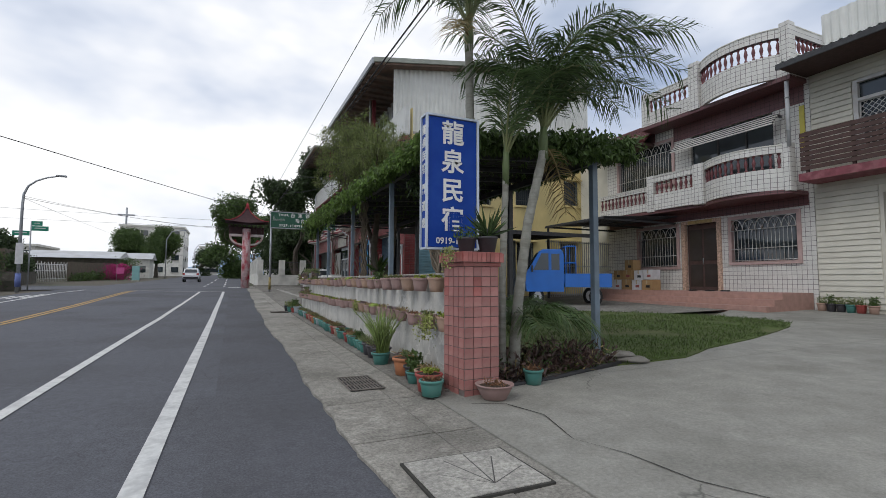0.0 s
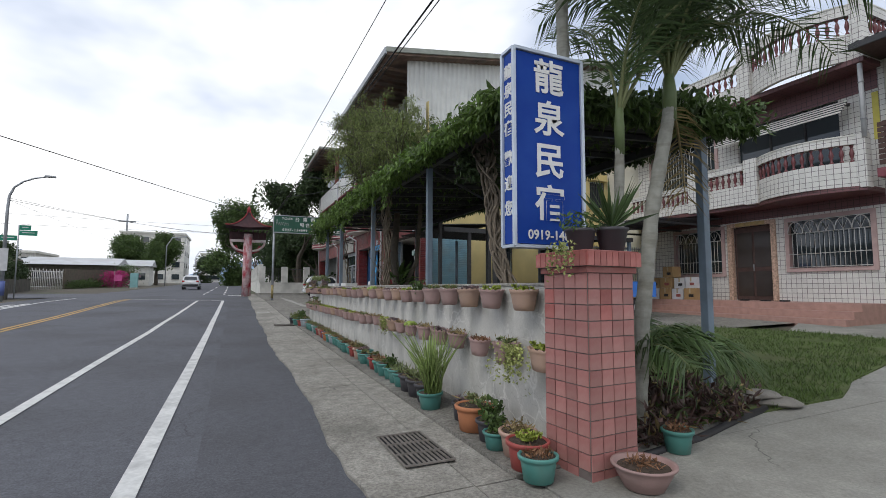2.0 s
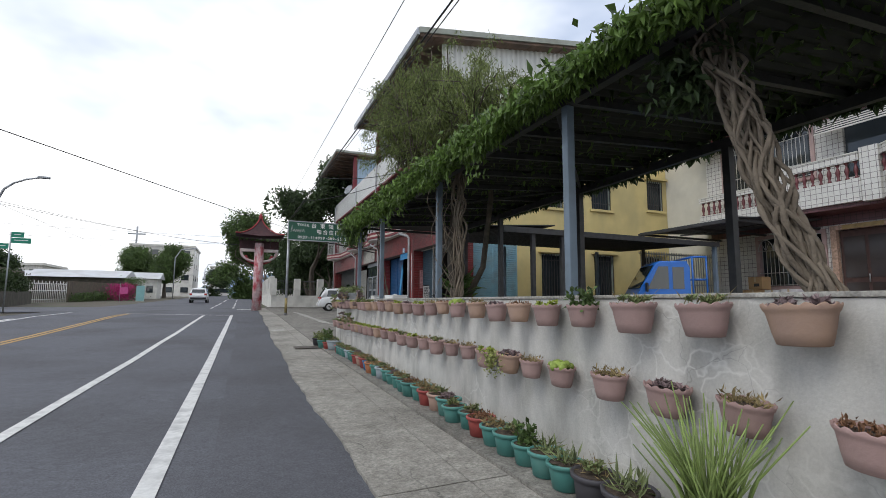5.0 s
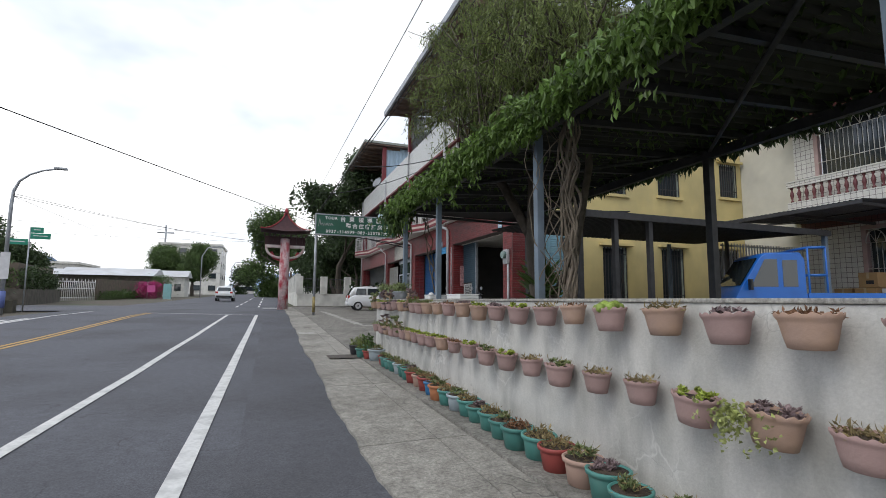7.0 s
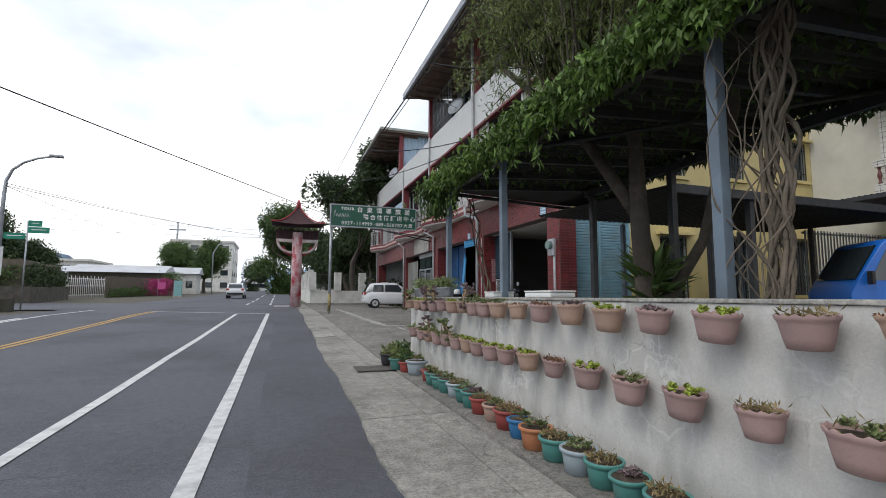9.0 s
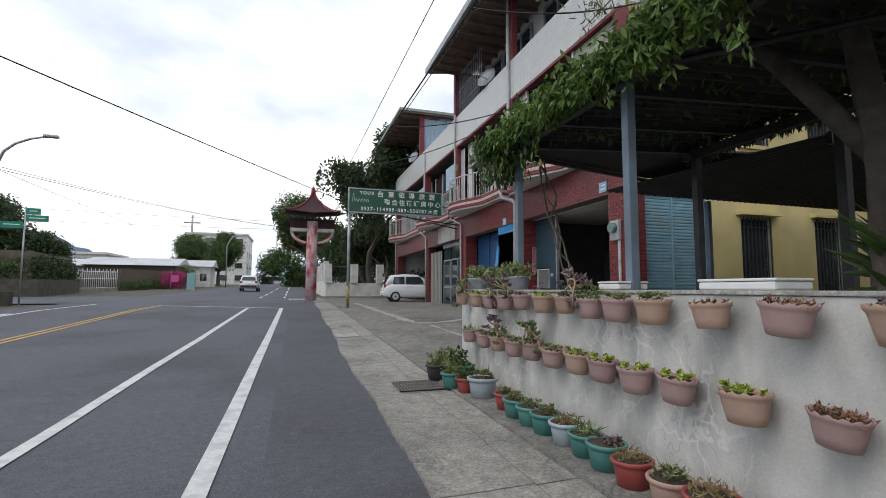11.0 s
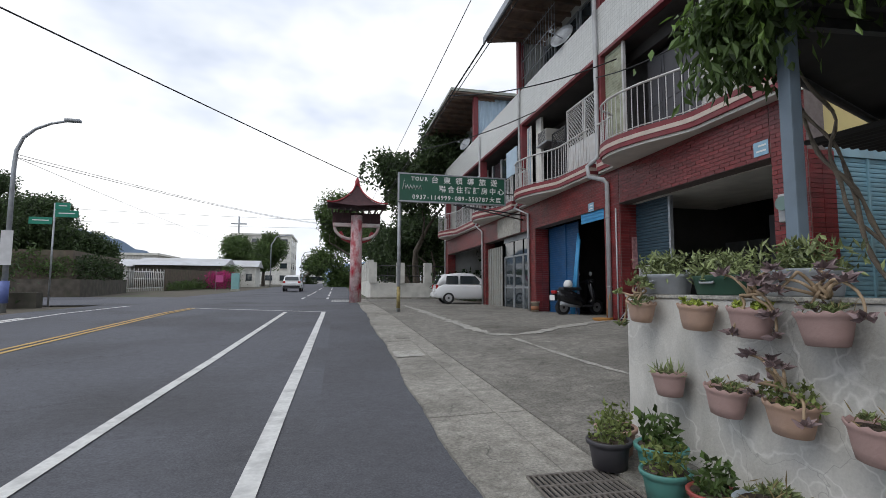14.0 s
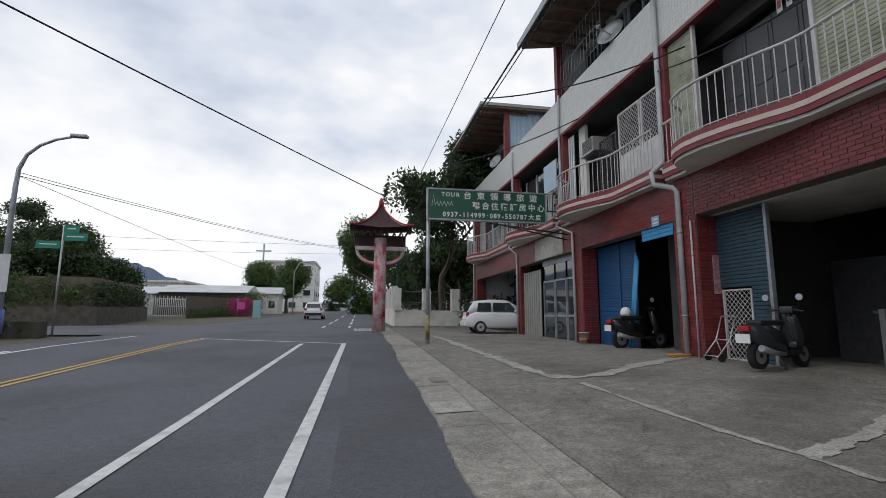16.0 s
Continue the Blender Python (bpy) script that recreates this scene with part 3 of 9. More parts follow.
for x in (2.42, 2.55):
    part("leg", bx(x - 0.02, 5.09, 1.40, x + 0.02, 5.13, SZ0 + 0.01), DARK_METAL, sign)
for i, ch in enumerate("\u9f8d\u6cc9\u6c11\u5bbf"):
    text_mesh(ch, 0.30, SIGN_WHITE, sign, face_south(2.385, SY0 - 0.001, 3.045 - 0.345 * i), bold=0.006)
text_mesh("0919-148", 0.105, SIGN_WHITE, sign, face_south(2.37, SY0 - 0.001, 1.77), bold=0.002)
for i, ch in enumerate("\u9f8d\u6cc9\u6c11\u5bbf"):
    text_mesh(ch, 0.125, SIGN_WHITE, sign, face_west(SX0 + 0.002, 5.115, 3.08 - 0.155 * i), bold=0.003)
for i, ch in enumerate("\u6b61\u8fce\u60a8"):
    text_mesh(ch, 0.125, SIGN_WHITE, sign, face_west(SX0 + 0.002, 5.115, 2.37 - 0.20 * i), bold=0.003)

# ---- pergola ----
PERG_X0, PERG_X1, PERG_Y0, PERG_Y1, PERG_Z = 2.62, 5.78, 5.75, 16.7, 3.10
perg = thing("pergola", "long steel pergola with a dark sheet roof under climbing vines", "pergola", (4.2, 11, 0.2))
for y in (8.30, 11.30, 14.34, 16.32):
    part("post", bx(2.645, y - 0.04, 0.1, 2.725, y + 0.04, PERG_Z, bev=0.008), POST_GREY, perg)
for x, y in ((5.3, 5.9), (5.62, 8.9), (5.62, 11.75), (5.62, 14.6), (5.62, 16.5)):
    part("post", bx(x - 0.05, y - 0.05, 0.1, x + 0.05, y + 0.05, PERG_Z + 0.2, bev=0.008), POST_GREY if y < 6 else DARK_METAL, perg)
for x in (2.68, 5.62):
    part("beam", bx(x - 0.04, PERG_Y0, PERG_Z + (0.2 if x > 4 else 0), x + 0.04, PERG_Y1, PERG_Z + (0.32 if x > 4 else 0.12)), DARK_METAL, perg)
for i in range(13):
    y = PERG_Y0 + 0.04 + i * (PERG_Y1 - PERG_Y0 - 0.08) / 12
    bm = bx(2.45, y - 0.03, PERG_Z + 0.12, PERG_X1, y + 0.03, PERG_Z + 0.19)
    for v in bm.verts:
        v.co.z += 0.066 * (v.co.x - 2.6)
    part("rafter", bm, DARK_METAL, perg)


def corrugated(bm, axis, a0, a1, c0, c1, z, pitch=0.15, amp=0.02, slope=0.0, vertical=None):
    """A wavy sheet. Waves run across a0..a1; the sheet stretches along c0..c1 at height z, or upright at a plane."""
    n = max(2, int((a1 - a0) / pitch * 4))
    prev = None
    for i in range(n + 1):
        a = lerp(a0, a1, i / n)
        w = amp * (1, 1, -1, -1)[i % 4]
        if vertical is None:
            p = [(a, c0, z + w), (a, c1, z + w + slope)] if axis == "x" else [(c0, a, z + w), (c1, a, z + w + slope)]
        else:
            p = [(a, vertical + w, c0), (a, vertical + w, c1)] if axis == "x" else [(vertical + w, a, c0), (vertical + w, a, c1)]
        vs = [bm.verts.new(q) for q in p]
        if prev:
            bm.faces.new((prev[0], vs[0], vs[1], prev[1]))
        prev = vs
    return bm


# near-black sheet: the shade of the underside is put into its colour
part("roof_sheet", corrugated(bmesh.new(), "y", PERG_Y0, PERG_Y1, 2.45, PERG_X1, PERG_Z + 0.205, slope=0.22), mat("shade_black_roof_sheet", (0.035, 0.034, 0.033), 0.8, 0.3, 2, 0.1), perg)
part("brace", tube(bmesh.new(), [(2.7, 8.5, PERG_Z + 0.1), (5.6, 11.7, PERG_Z + 0.3)], 0.025), DARK_METAL, perg)
part("brace", tube(bmesh.new(), [(2.7, 14.3, PERG_Z + 0.1), (5.6, 11.8, PERG_Z + 0.3)], 0.025), DARK_METAL, perg)

bm = bmesh.new()
far_end = ((2.5, 16.66), (8.7, 16.66), (8.7, 18.42), (6.4, 18.42), (2.5, 16.76))
rings = [[bm.verts.new((x, y, PERG_Z + d + 0.066 * (x - 2.45))) for x, y in far_end] for d in (0.14, 0.17)]
bm.faces.new(rings[0][::-1])
bm.faces.new(rings[1])
for i in range(5):
    bm.faces.new((rings[0][i], rings[0][(i + 1) % 5], rings[1][(i + 1) % 5], rings[1][i]))
part("roof_sheet", bm, mat("shade_black_roof_sheet", ()), perg)
part("end_beam", tube(bmesh.new(), [(2.6, 16.76, PERG_Z + 0.10), (6.4, 18.38, PERG_Z + 0.34), (8.7, 18.38, PERG_Z + 0.48)], 0.04, 4), DARK_METAL, perg)
carport = thing("carport", "low flat carport roof on thin steel posts before the yellow wall", "carport", (9.5, 17, 0.4))
# same near-black sheet, underside shade painted in
part("roof_sheet", corrugated(bmesh.new(), "x", 5.85, 13.4, 14.9, 18.9, 3.16, slope=0.15), mat("shade_black_roof_sheet", ()), carport)
part("fascia", bx(5.85, 14.84, 3.06, 13.4, 14.9, 3.2), DARK_METAL, carport)
for x in (6.75, 7.65, 13.3):
    part("post", bx(x - 0.05, 14.9, 0.3, x + 0.05, 15.0, 3.1), POST_GREY if x > 10 else DARK_METAL, carport)
for x in (8.1, 12.0):
    part("post", bx(x - 0.04, 18.6, 0.3, x + 0.04, 18.7, 3.2), POST_GREY, carport)

awning = thing("lean_to_roof", "dark corrugated lean-to roof over the parked truck", "awning", (15, 15.6, 3.8), kind="structure")
part("roof_sheet", corrugated(bmesh.new(), "y", 13.9, 17.6, 13.0, 16.98, 3.80, pitch=0.12, amp=0.018, slope=0.22), mat("dark_slate_sheet", (0.06, 0.068, 0.078), 0.6, 0.2, 3, 0.1), awning)
part("fascia", bx(12.96, 13.9, 3.70, 12.995, 17.6, 3.79), DARK_METAL, awning)
for y in (14.0, 15.7, 17.4):
    part("rafter", bx(13.0, y, 3.70, 16.98, y + 0.05, 3.775), DARK_METAL, awning)
part("post", bx(13.02, 17.45, 0.3, 13.1, 17.53, 3.7), DARK_METAL, awning)
yard_fence = thing("yard_fence", "tall pale steel bar fence under the lean-to roof", "fence", (15, 17.7, 0.4), kind="structure")
for i in range(30):
    part("bar", bx(13.15 + i * 0.125, 17.70, 0.55, 13.19 + i * 0.125, 17.72, 3.2), GREY_METAL, yard_fence)
for z in (0.7, 2.0, 3.1):
    part("rail", bx(13.1, 17.722, z, 16.98, 17.75, z + 0.05), GREY_METAL, yard_fence)

# ---- courtyard building: yellow end wall and white metal storey ----
YW = 19.9
RY = 21.0


def wall_y(name, y0, y1, x0, x1, z0, z1, holes, material, parent=None, label=""):
    """A wall across x with rectangular holes (x0, z0, x1, z1) through it."""
    bm = bmesh.new()
    xs = sorted({x0, x1, *(h[0] for h in holes), *(h[2] for h in holes)})
    zs = sorted({z0, z1, *(h[1] for h in holes), *(h[3] for h in holes)})
    for a, b in zip(xs, xs[1:]):
        run = None
        for c, d in zip(zs, zs[1:]):
            hole = any(h[0] <= a and b <= h[2] and h[1] <= c and d <= h[3] for h in holes)
            if hole:
                if run:
                    box(bm, a, y0, run[0], b, y1, run[1])
                run = None
            else:
                run = (run[0], d) if run else (c, d)
        if run:
            box(bm, a, y0, run[0], b, y1, run[1])
    return part(name, bm, material, parent, label)


def wall_x(name, x0, x1, y0, y1, z0, z1, holes, material, parent=None, label=""):
    bm = bmesh.new()
    ys = sorted({y0, y1, *(h[0] for h in holes), *(h[2] for h in holes)})
    zs = sorted({z0, z1, *(h[1] for h in holes), *(h[3] for h in holes)})
    for a, b in zip(ys, ys[1:]):
        run = None
        for c, d in zip(zs, zs[1:]):
            hole = any(h[0] <= a and b <= h[2] and h[1] <= c and d <= h[3] for h in holes)
            if hole:
                if run:
                    box(bm, x0, a, run[0], x1, b, run[1])
                run = None
            else:
                run = (run[0], d) if run else (c, d)
        if run:
            box(bm, x0, a, run[0], x1, b, run[1])
    return part(name, bm, material, parent, label)


yard_house = thing("yellow_annex", "pale yellow rendered end wall under a white metal upper storey", "house", (12, 20, 0.4), kind="structure")
YWIN = [(10.45, 1.35, 11.45, 3.2), (12.95, 1.35, 13.95, 3.25), (15.6, 1.5, 16.6, 3.3), (12.9, 5.1, 13.9, 6.2), (15.9, 5.3, 16.8, 6.6), (10.6, 5.0, 11.5, 6.1)]
wall_y("wall", YW, YW + 0.2, 9.35, 18.6, 0.2, 8.0, YWIN, YELLOW, yard_house)
wall_y("wall_return", YW, YW + 0.2, 7.4, 9.35, 3.78, 8.0, [], YELLOW, yard_house)
# dark backing behind the windows, painted with the room's shade
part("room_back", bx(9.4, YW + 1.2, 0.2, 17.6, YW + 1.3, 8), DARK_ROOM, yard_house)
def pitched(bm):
    for v in bm.verts:
        v.co.z += 0.15 * (v.co.x - 5.86) if v.co.z > 9 else 0.0
    return bm


part("roof", pitched(bx(5.86, RY, 11.55, 19.5, 31.9, 11.75)), ROOF_METAL, yard_house)
part("terrace_slab", bx(7.42, YW, 8.0, 19.0, 22.0, 8.12), PATCH, yard_house)
part("metal_wall", pitched(corrugated(bmesh.new(), "x", 7.0, 19.0, 8.0, 11.45, 0, pitch=0.24, amp=0.022, vertical=21.5)), CORR_W, yard_house)
part("roof_edge", pitched(bx(5.83, RY - 0.07, 11.54, 19.5, RY - 0.001, 11.76)), ROOF_METAL, yard_house)
for i in range(24):
    part("rafter_end", pitched(bx(6.0 + i * 0.55, RY + 0.05, 11.42, 6.08 + i * 0.55, 21.46, 11.54)), ROOF_UNDER, yard_house)
FRAME_G = mat("pale_green_window_frame", (0.42, 0.47, 0.42), 0.5, 0.1, 5, 0.05)
for k, (a, z0, b, z1) in enumerate(YWIN):
    win = part("window", bx(a, YW + 0.12, z0, b, YW + 0.135, z1), GLASS, yard_house)
    part("sill", bx(a - 0.1, YW - 0.08, z0 - 0.1, b + 0.1, YW - 0.002, z0), YELLOW, win)
    part("hood", bx(a - 0.15, YW - 0.18, z1 + 0.02, b + 0.15, YW - 0.002, z1 + 0.10), YELLOW, win)
    for u, v in ((a, a + 0.05), (b - 0.05, b)):
        part("frame", bx(u, YW + 0.06, z0, v, YW + 0.118, z1), FRAME_G, win)
    part("frame", bx(a + 0.05, YW + 0.06, z1 - 0.05, b - 0.05, YW + 0.118, z1), FRAME_G, win)
    n = 8
    for i in range(n):
        x = lerp(a + 0.07, b - 0.07, i / (n - 1))
        part("bar", bx(x - 0.011, YW - 0.03, z0 + 0.02, x + 0.011, YW - 0.008, z1 - 0.02), DARK_METAL, win)
    for z in (z0 + 0.25, z1 - 0.25):
        part("bar", bx(a + 0.03, YW - 0.006, z - 0.012, b - 0.03, YW + 0.012, z + 0.012), DARK_METAL, win)


def slat_shutter(name, parent, plane, c, a0, a1, z0, z1, material, pitch=0.075, depth=0.02, label=""):
    """A roller shutter: a sheet of rounded horizontal slats in the plane x = c or y = c."""
    n = int((z1 - z0) / pitch)
    v, f = [], []
    prof = [(-0.5, 0.0), (-0.42, 0.9), (0.0, 1.0), (0.42, 0.9), (0.5, 0.0)]
    k = 0
    for i in range(n):
        zc = z0 + (i + 0.5) * (z1 - z0) / n
        for u, w in prof:
            z = zc + u * (z1 - z0) / n
            d = c - depth * w
            v += [(d, a0, z), (d, a1, z)] if plane == "x" else [(a0, d, z), (a1, d, z)]
        for j in range(len(prof) - 1):
            f.append((k + 2 * j, k + 2 * j + 1, k + 2 * j + 3, k + 2 * j + 2))
        k += 2 * len(prof)
    return quads(name, v, f, material, parent, label=label)


gate_sh = thing("side_shutter", "teal blue slatted metal shutter doors beside the brick column", "shutter", (8.3, YW, 0.4), kind="structure")
slat_shutter("slats", gate_sh, "y", YW + 0.05, 7.42, 8.36, 0.3, 3.55, SHUT_BLUE, depth=0.034)
slat_shutter("slats", gate_sh, "y", YW + 0.05, 8.40, 9.34, 0.3, 3.55, SHUT_BLUE, depth=0.034)
part("header_panel", bx(7.36, YW - 0.02, 3.55, 9.36, YW + 0.2, 3.80), mat("pale_blue_header_paint", (0.27, 0.41, 0.47), 0.6, 0.15, 3, 0.1, stain=(0.2, 0.26, 0.27), stain_scale=2), gate_sh)
for x in (7.38, 8.38, 9.35):
    part("stile", bx(x - 0.022, YW - 0.01, 0.3, x + 0.022, YW + 0.1, 3.7), SHUT_BLUE, gate_sh)

# ---- shop row ----
FX = 7.0
BZ = 0.62
shops = thing("shop_row", "three storey red tiled shophouse row with white parapet band", "building", (FX, 30, BZ), kind="structure")
COLS = [(19.75, 20.35), (24.62, 25.32), (29.80, 30.40), (35.6, 36.1), (43.3, 43.9)]
for a, b in COLS:
    part("column", bx(FX, a, 0.2, FX + 0.5, b, 3.6), MORTAR, shops)
part("lintel", bx(FX, 19.75, 3.6, FX + 0.35, 43.9, 4.52), MORTAR, shops)
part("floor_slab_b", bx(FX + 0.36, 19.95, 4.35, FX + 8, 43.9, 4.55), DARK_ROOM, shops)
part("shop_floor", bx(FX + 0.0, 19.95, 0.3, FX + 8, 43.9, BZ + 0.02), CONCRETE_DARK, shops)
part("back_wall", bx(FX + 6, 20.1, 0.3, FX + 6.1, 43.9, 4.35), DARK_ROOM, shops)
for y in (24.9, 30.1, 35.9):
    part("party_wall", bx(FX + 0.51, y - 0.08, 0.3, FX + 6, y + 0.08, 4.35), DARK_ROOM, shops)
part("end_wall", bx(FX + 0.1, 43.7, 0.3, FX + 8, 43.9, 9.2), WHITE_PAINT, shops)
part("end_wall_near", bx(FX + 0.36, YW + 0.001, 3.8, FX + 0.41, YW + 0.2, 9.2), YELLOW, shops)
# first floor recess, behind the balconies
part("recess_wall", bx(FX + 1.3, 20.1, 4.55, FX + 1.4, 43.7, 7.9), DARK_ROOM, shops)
part("slab_c", bx(FX + 0.16, 20.1, 7.75, FX + 8, 43.7, 7.95), DARK_ROOM, shops)
part("parapet", bx(FX, 19.75, 7.85, FX + 0.15, 43.9, 9.2), WHITE_TILE, shops)
part("parapet_edge", bx(FX - 0.03, 19.75, 7.76, FX + 0.15, 43.9, 7.848), RED_PAINT, shops)
for a, b in ((19.75, 20.0), (25.30, 25.55), (30.9, 31.25), (36.2, 36.45), (43.65, 43.9)):
    part("pier", bx(FX - 0.02, a, 4.92, FX + 0.3, b, 7.756), RED_PAINT, shops)
# third storey A and B
part("storey_wall_a", bx(FX + 1.2, 22.03, 7.95, FX + 1.35, 31.4, 11.5), CORR_W, shops)
part("storey_side_a", bx(FX + 0.25, 31.4, 7.95, FX + 8, 31.5, 11.5), CORR_W, shops)
part("corner_post_a", bx(FX + 0.02, 31.25, 9.2, FX + 0.25, 31.5, 11.5), RED_PAINT, shops)
part("corner_post_a2", bx(FX + 0.02, 25.3, 9.2, FX + 0.2, 25.5, 11.5), RED_PAINT, shops)
part("storey_wall_b", bx(FX + 1.2, 37.7, 7.95, FX + 1.35, 43.7, 11.6), CORR_W, shops)
part("storey_side_b", corrugated(bmesh.new(), "x", FX + 0.2, FX + 7, 7.95, 11.6, 0, pitch=0.24, amp=0.02, vertical=37.65), CORR_B, shops)
part("corner_post_b", bx(FX + 0.0, 37.5, 9.2, FX + 0.25, 37.75, 11.6), RED_PAINT, shops)
part("roof_b", bx(FX - 1.3, 37.2, 11.7, FX + 8, 44.4, 11.85), ROOF_METAL, shops)
part("roof_b_under", bx(FX - 1.25, 37.25, 11.6, FX + 8, 44.35, 11.69), ROOF_UNDER, shops)
part("roof_a_under", pitched(bx(5.9, RY + 0.02, 11.44, 15, 31.85, 11.545)), ROOF_UNDER, shops)
part("gutter_a", bx(5.76, RY - 0.05, 11.45, 5.855, 31.95, 11.72), GREY_METAL, shops)
for i in range(14):
    y = 22.1 + i * 0.7
    part("rafter", bx(5.92, y, 11.3, FX + 1.2, y + 0.08, 11.438), ROOF_UNDER, shops)
for i in range(9):
    y = 37.6 + i * 0.8
    part("rafter", bx(FX - 1.2, y, 11.46, FX + 1.2, y + 0.08, 11.597), ROOF_UNDER, shops)

# ---- guest house ----
HX = 17.0
HZ = 0.97
house = thing("guest_house", "white mosaic tiled guest house with maroon baluster balconies", "house", (HX, 12, 0.4), kind="structure")
HOLES = [(9.25, 1.97, 11.7, 3.68), (12.15, HZ, 13.6, 3.65), (13.95, 1.9, 16.0, 3.65), (10.0, 5.2, 13.2, 7.2), (14.0, 5.4, 17.2, 7.4)]
wall_x("wall", HX, HX + 0.25, 8.85, 17.9, 0.3, 8.3, HOLES, WHITE_TILE, house)
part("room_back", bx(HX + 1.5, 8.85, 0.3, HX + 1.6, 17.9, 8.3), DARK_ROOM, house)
part("corner_wall", bx(HX + 0.02, 17.902, 0.3, HX + 0.25, 19.89, 8.6), CREAM, house)
part("terrace", bx(HX - 1.6, 9.0, 0.3, HX - 0.002, 17.2, HZ), mat("pink_terrace_tile", (0.40, 0.24, 0.20), 0.6, 0.15, 6, 0.1), house)
part("step", bx(HX - 2.0, 9.0, 0.3, HX - 1.602, 16, HZ - 0.2), mat("pink_terrace_tile", ()), house)
part("step", bx(HX - 2.4, 9.0, 0.3, HX - 2.002, 16, HZ - 0.4), mat("pink_terrace_tile", ()), house)
wing = thing("siding_wing", "cream clapboard house wing with dark timber balcony", "house", (HX, 5, 0.4), kind="structure")
wall_x("wall", HX + 0.02, HX + 0.25, -1.0, 8.84, 0.3, 8.2, [(4.2, 5.3, 7.6, 7.3), (5.2, HZ, 7.1, 3.9)], CREAM, wing)
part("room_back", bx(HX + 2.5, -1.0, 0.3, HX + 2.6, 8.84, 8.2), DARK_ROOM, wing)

# ---- lawn and garden edge ----
LAWN = mat("lawn_turf", (0.075, 0.105, 0.028), 0.95, 0.35, 5, 0.6, stain=(0.15, 0.13, 0.07), stain_scale=0.7, stain_amt=0.5)
LAWN_R = ((5.0, 6.1), (5.4, 7.3), (5.8, 8.9), (6.2, 10.4), (6.6, 11.5), (7.0, 12.2), (7.6, 12.6), (9, 12.3), (10.5, 11.4), (13, 9.2))
rngL = np.random.default_rng(5)
sheet("lawn", [0] * 10, [5.0, 5.2, 5.4, 5.8, 6.2, 6.6, 7.0, 7.6, 8.4, 9.4, 10.5, 12, 13], 0.05, LAWN, left=lambda y: 3.2, right=lambda y: table(y, LAWN_R) + 0.1 * math.sin(y * 9), thick=0.06)
gp = []
while len(gp) < 16000:
    y = float(5.0 + 8 * rngL.random() ** 1.5)
    x = float(5.0 + 7.6 * rngL.random())
    if x < table(y, LAWN_R) + 0.12 * math.sin(y * 13) and noise.noise((x * 0.7, y * 0.9, 3)) > -0.45:
        gp.append((x, y, G(x, y) + 0.045))
tagged(leaf_cloud("grass_blades", gp, 0.075, 0.012, mat("grass_blade", (0.085, 0.13, 0.035), 0.7, 0.3, 2, 0.0, island=True, rand=0.5, trans=0.2), droop=-1.6, seed=7), "short worn lawn grass with bare patches", "grass", kind="stuff")

# ---- hanging pots: prototypes built at the origin, then copied ----
rngP = np.random.default_rng(11)


def clump(n, r, h, rx=1.0, ry=1.0, z0=0.0):
    a, q = rngP.random(n) * math.tau, np.sqrt(rngP.random(n)) * r
    return np.stack([np.cos(a) * q * rx, np.sin(a) * q * ry, z0 + rngP.random(n) ** 1.5 * h], 1)


def rosettes(n, r, size, z0, rx=1.0, ry=1.0):
    pos, dirs = [], []
    for _ in range(n):
        a, q = rngP.random() * math.tau, math.sqrt(rngP.random()) * r
        c = np.array([math.cos(a) * q * rx, math.sin(a) * q * ry, z0 + rngP.random() * 0.04])
        for k in range(11):
            b = k * 2.4
            e = 0.2 + 0.08 * k
            pos.append(c)
            dirs.append((math.cos(b) * size, math.sin(b) * size, e * size))
    return np.array(pos), np.array(dirs)


PLANTS = ("dry", "rosette", "lime", "mixed", "stubble", "spiky", "globes", "leafy", "bush")


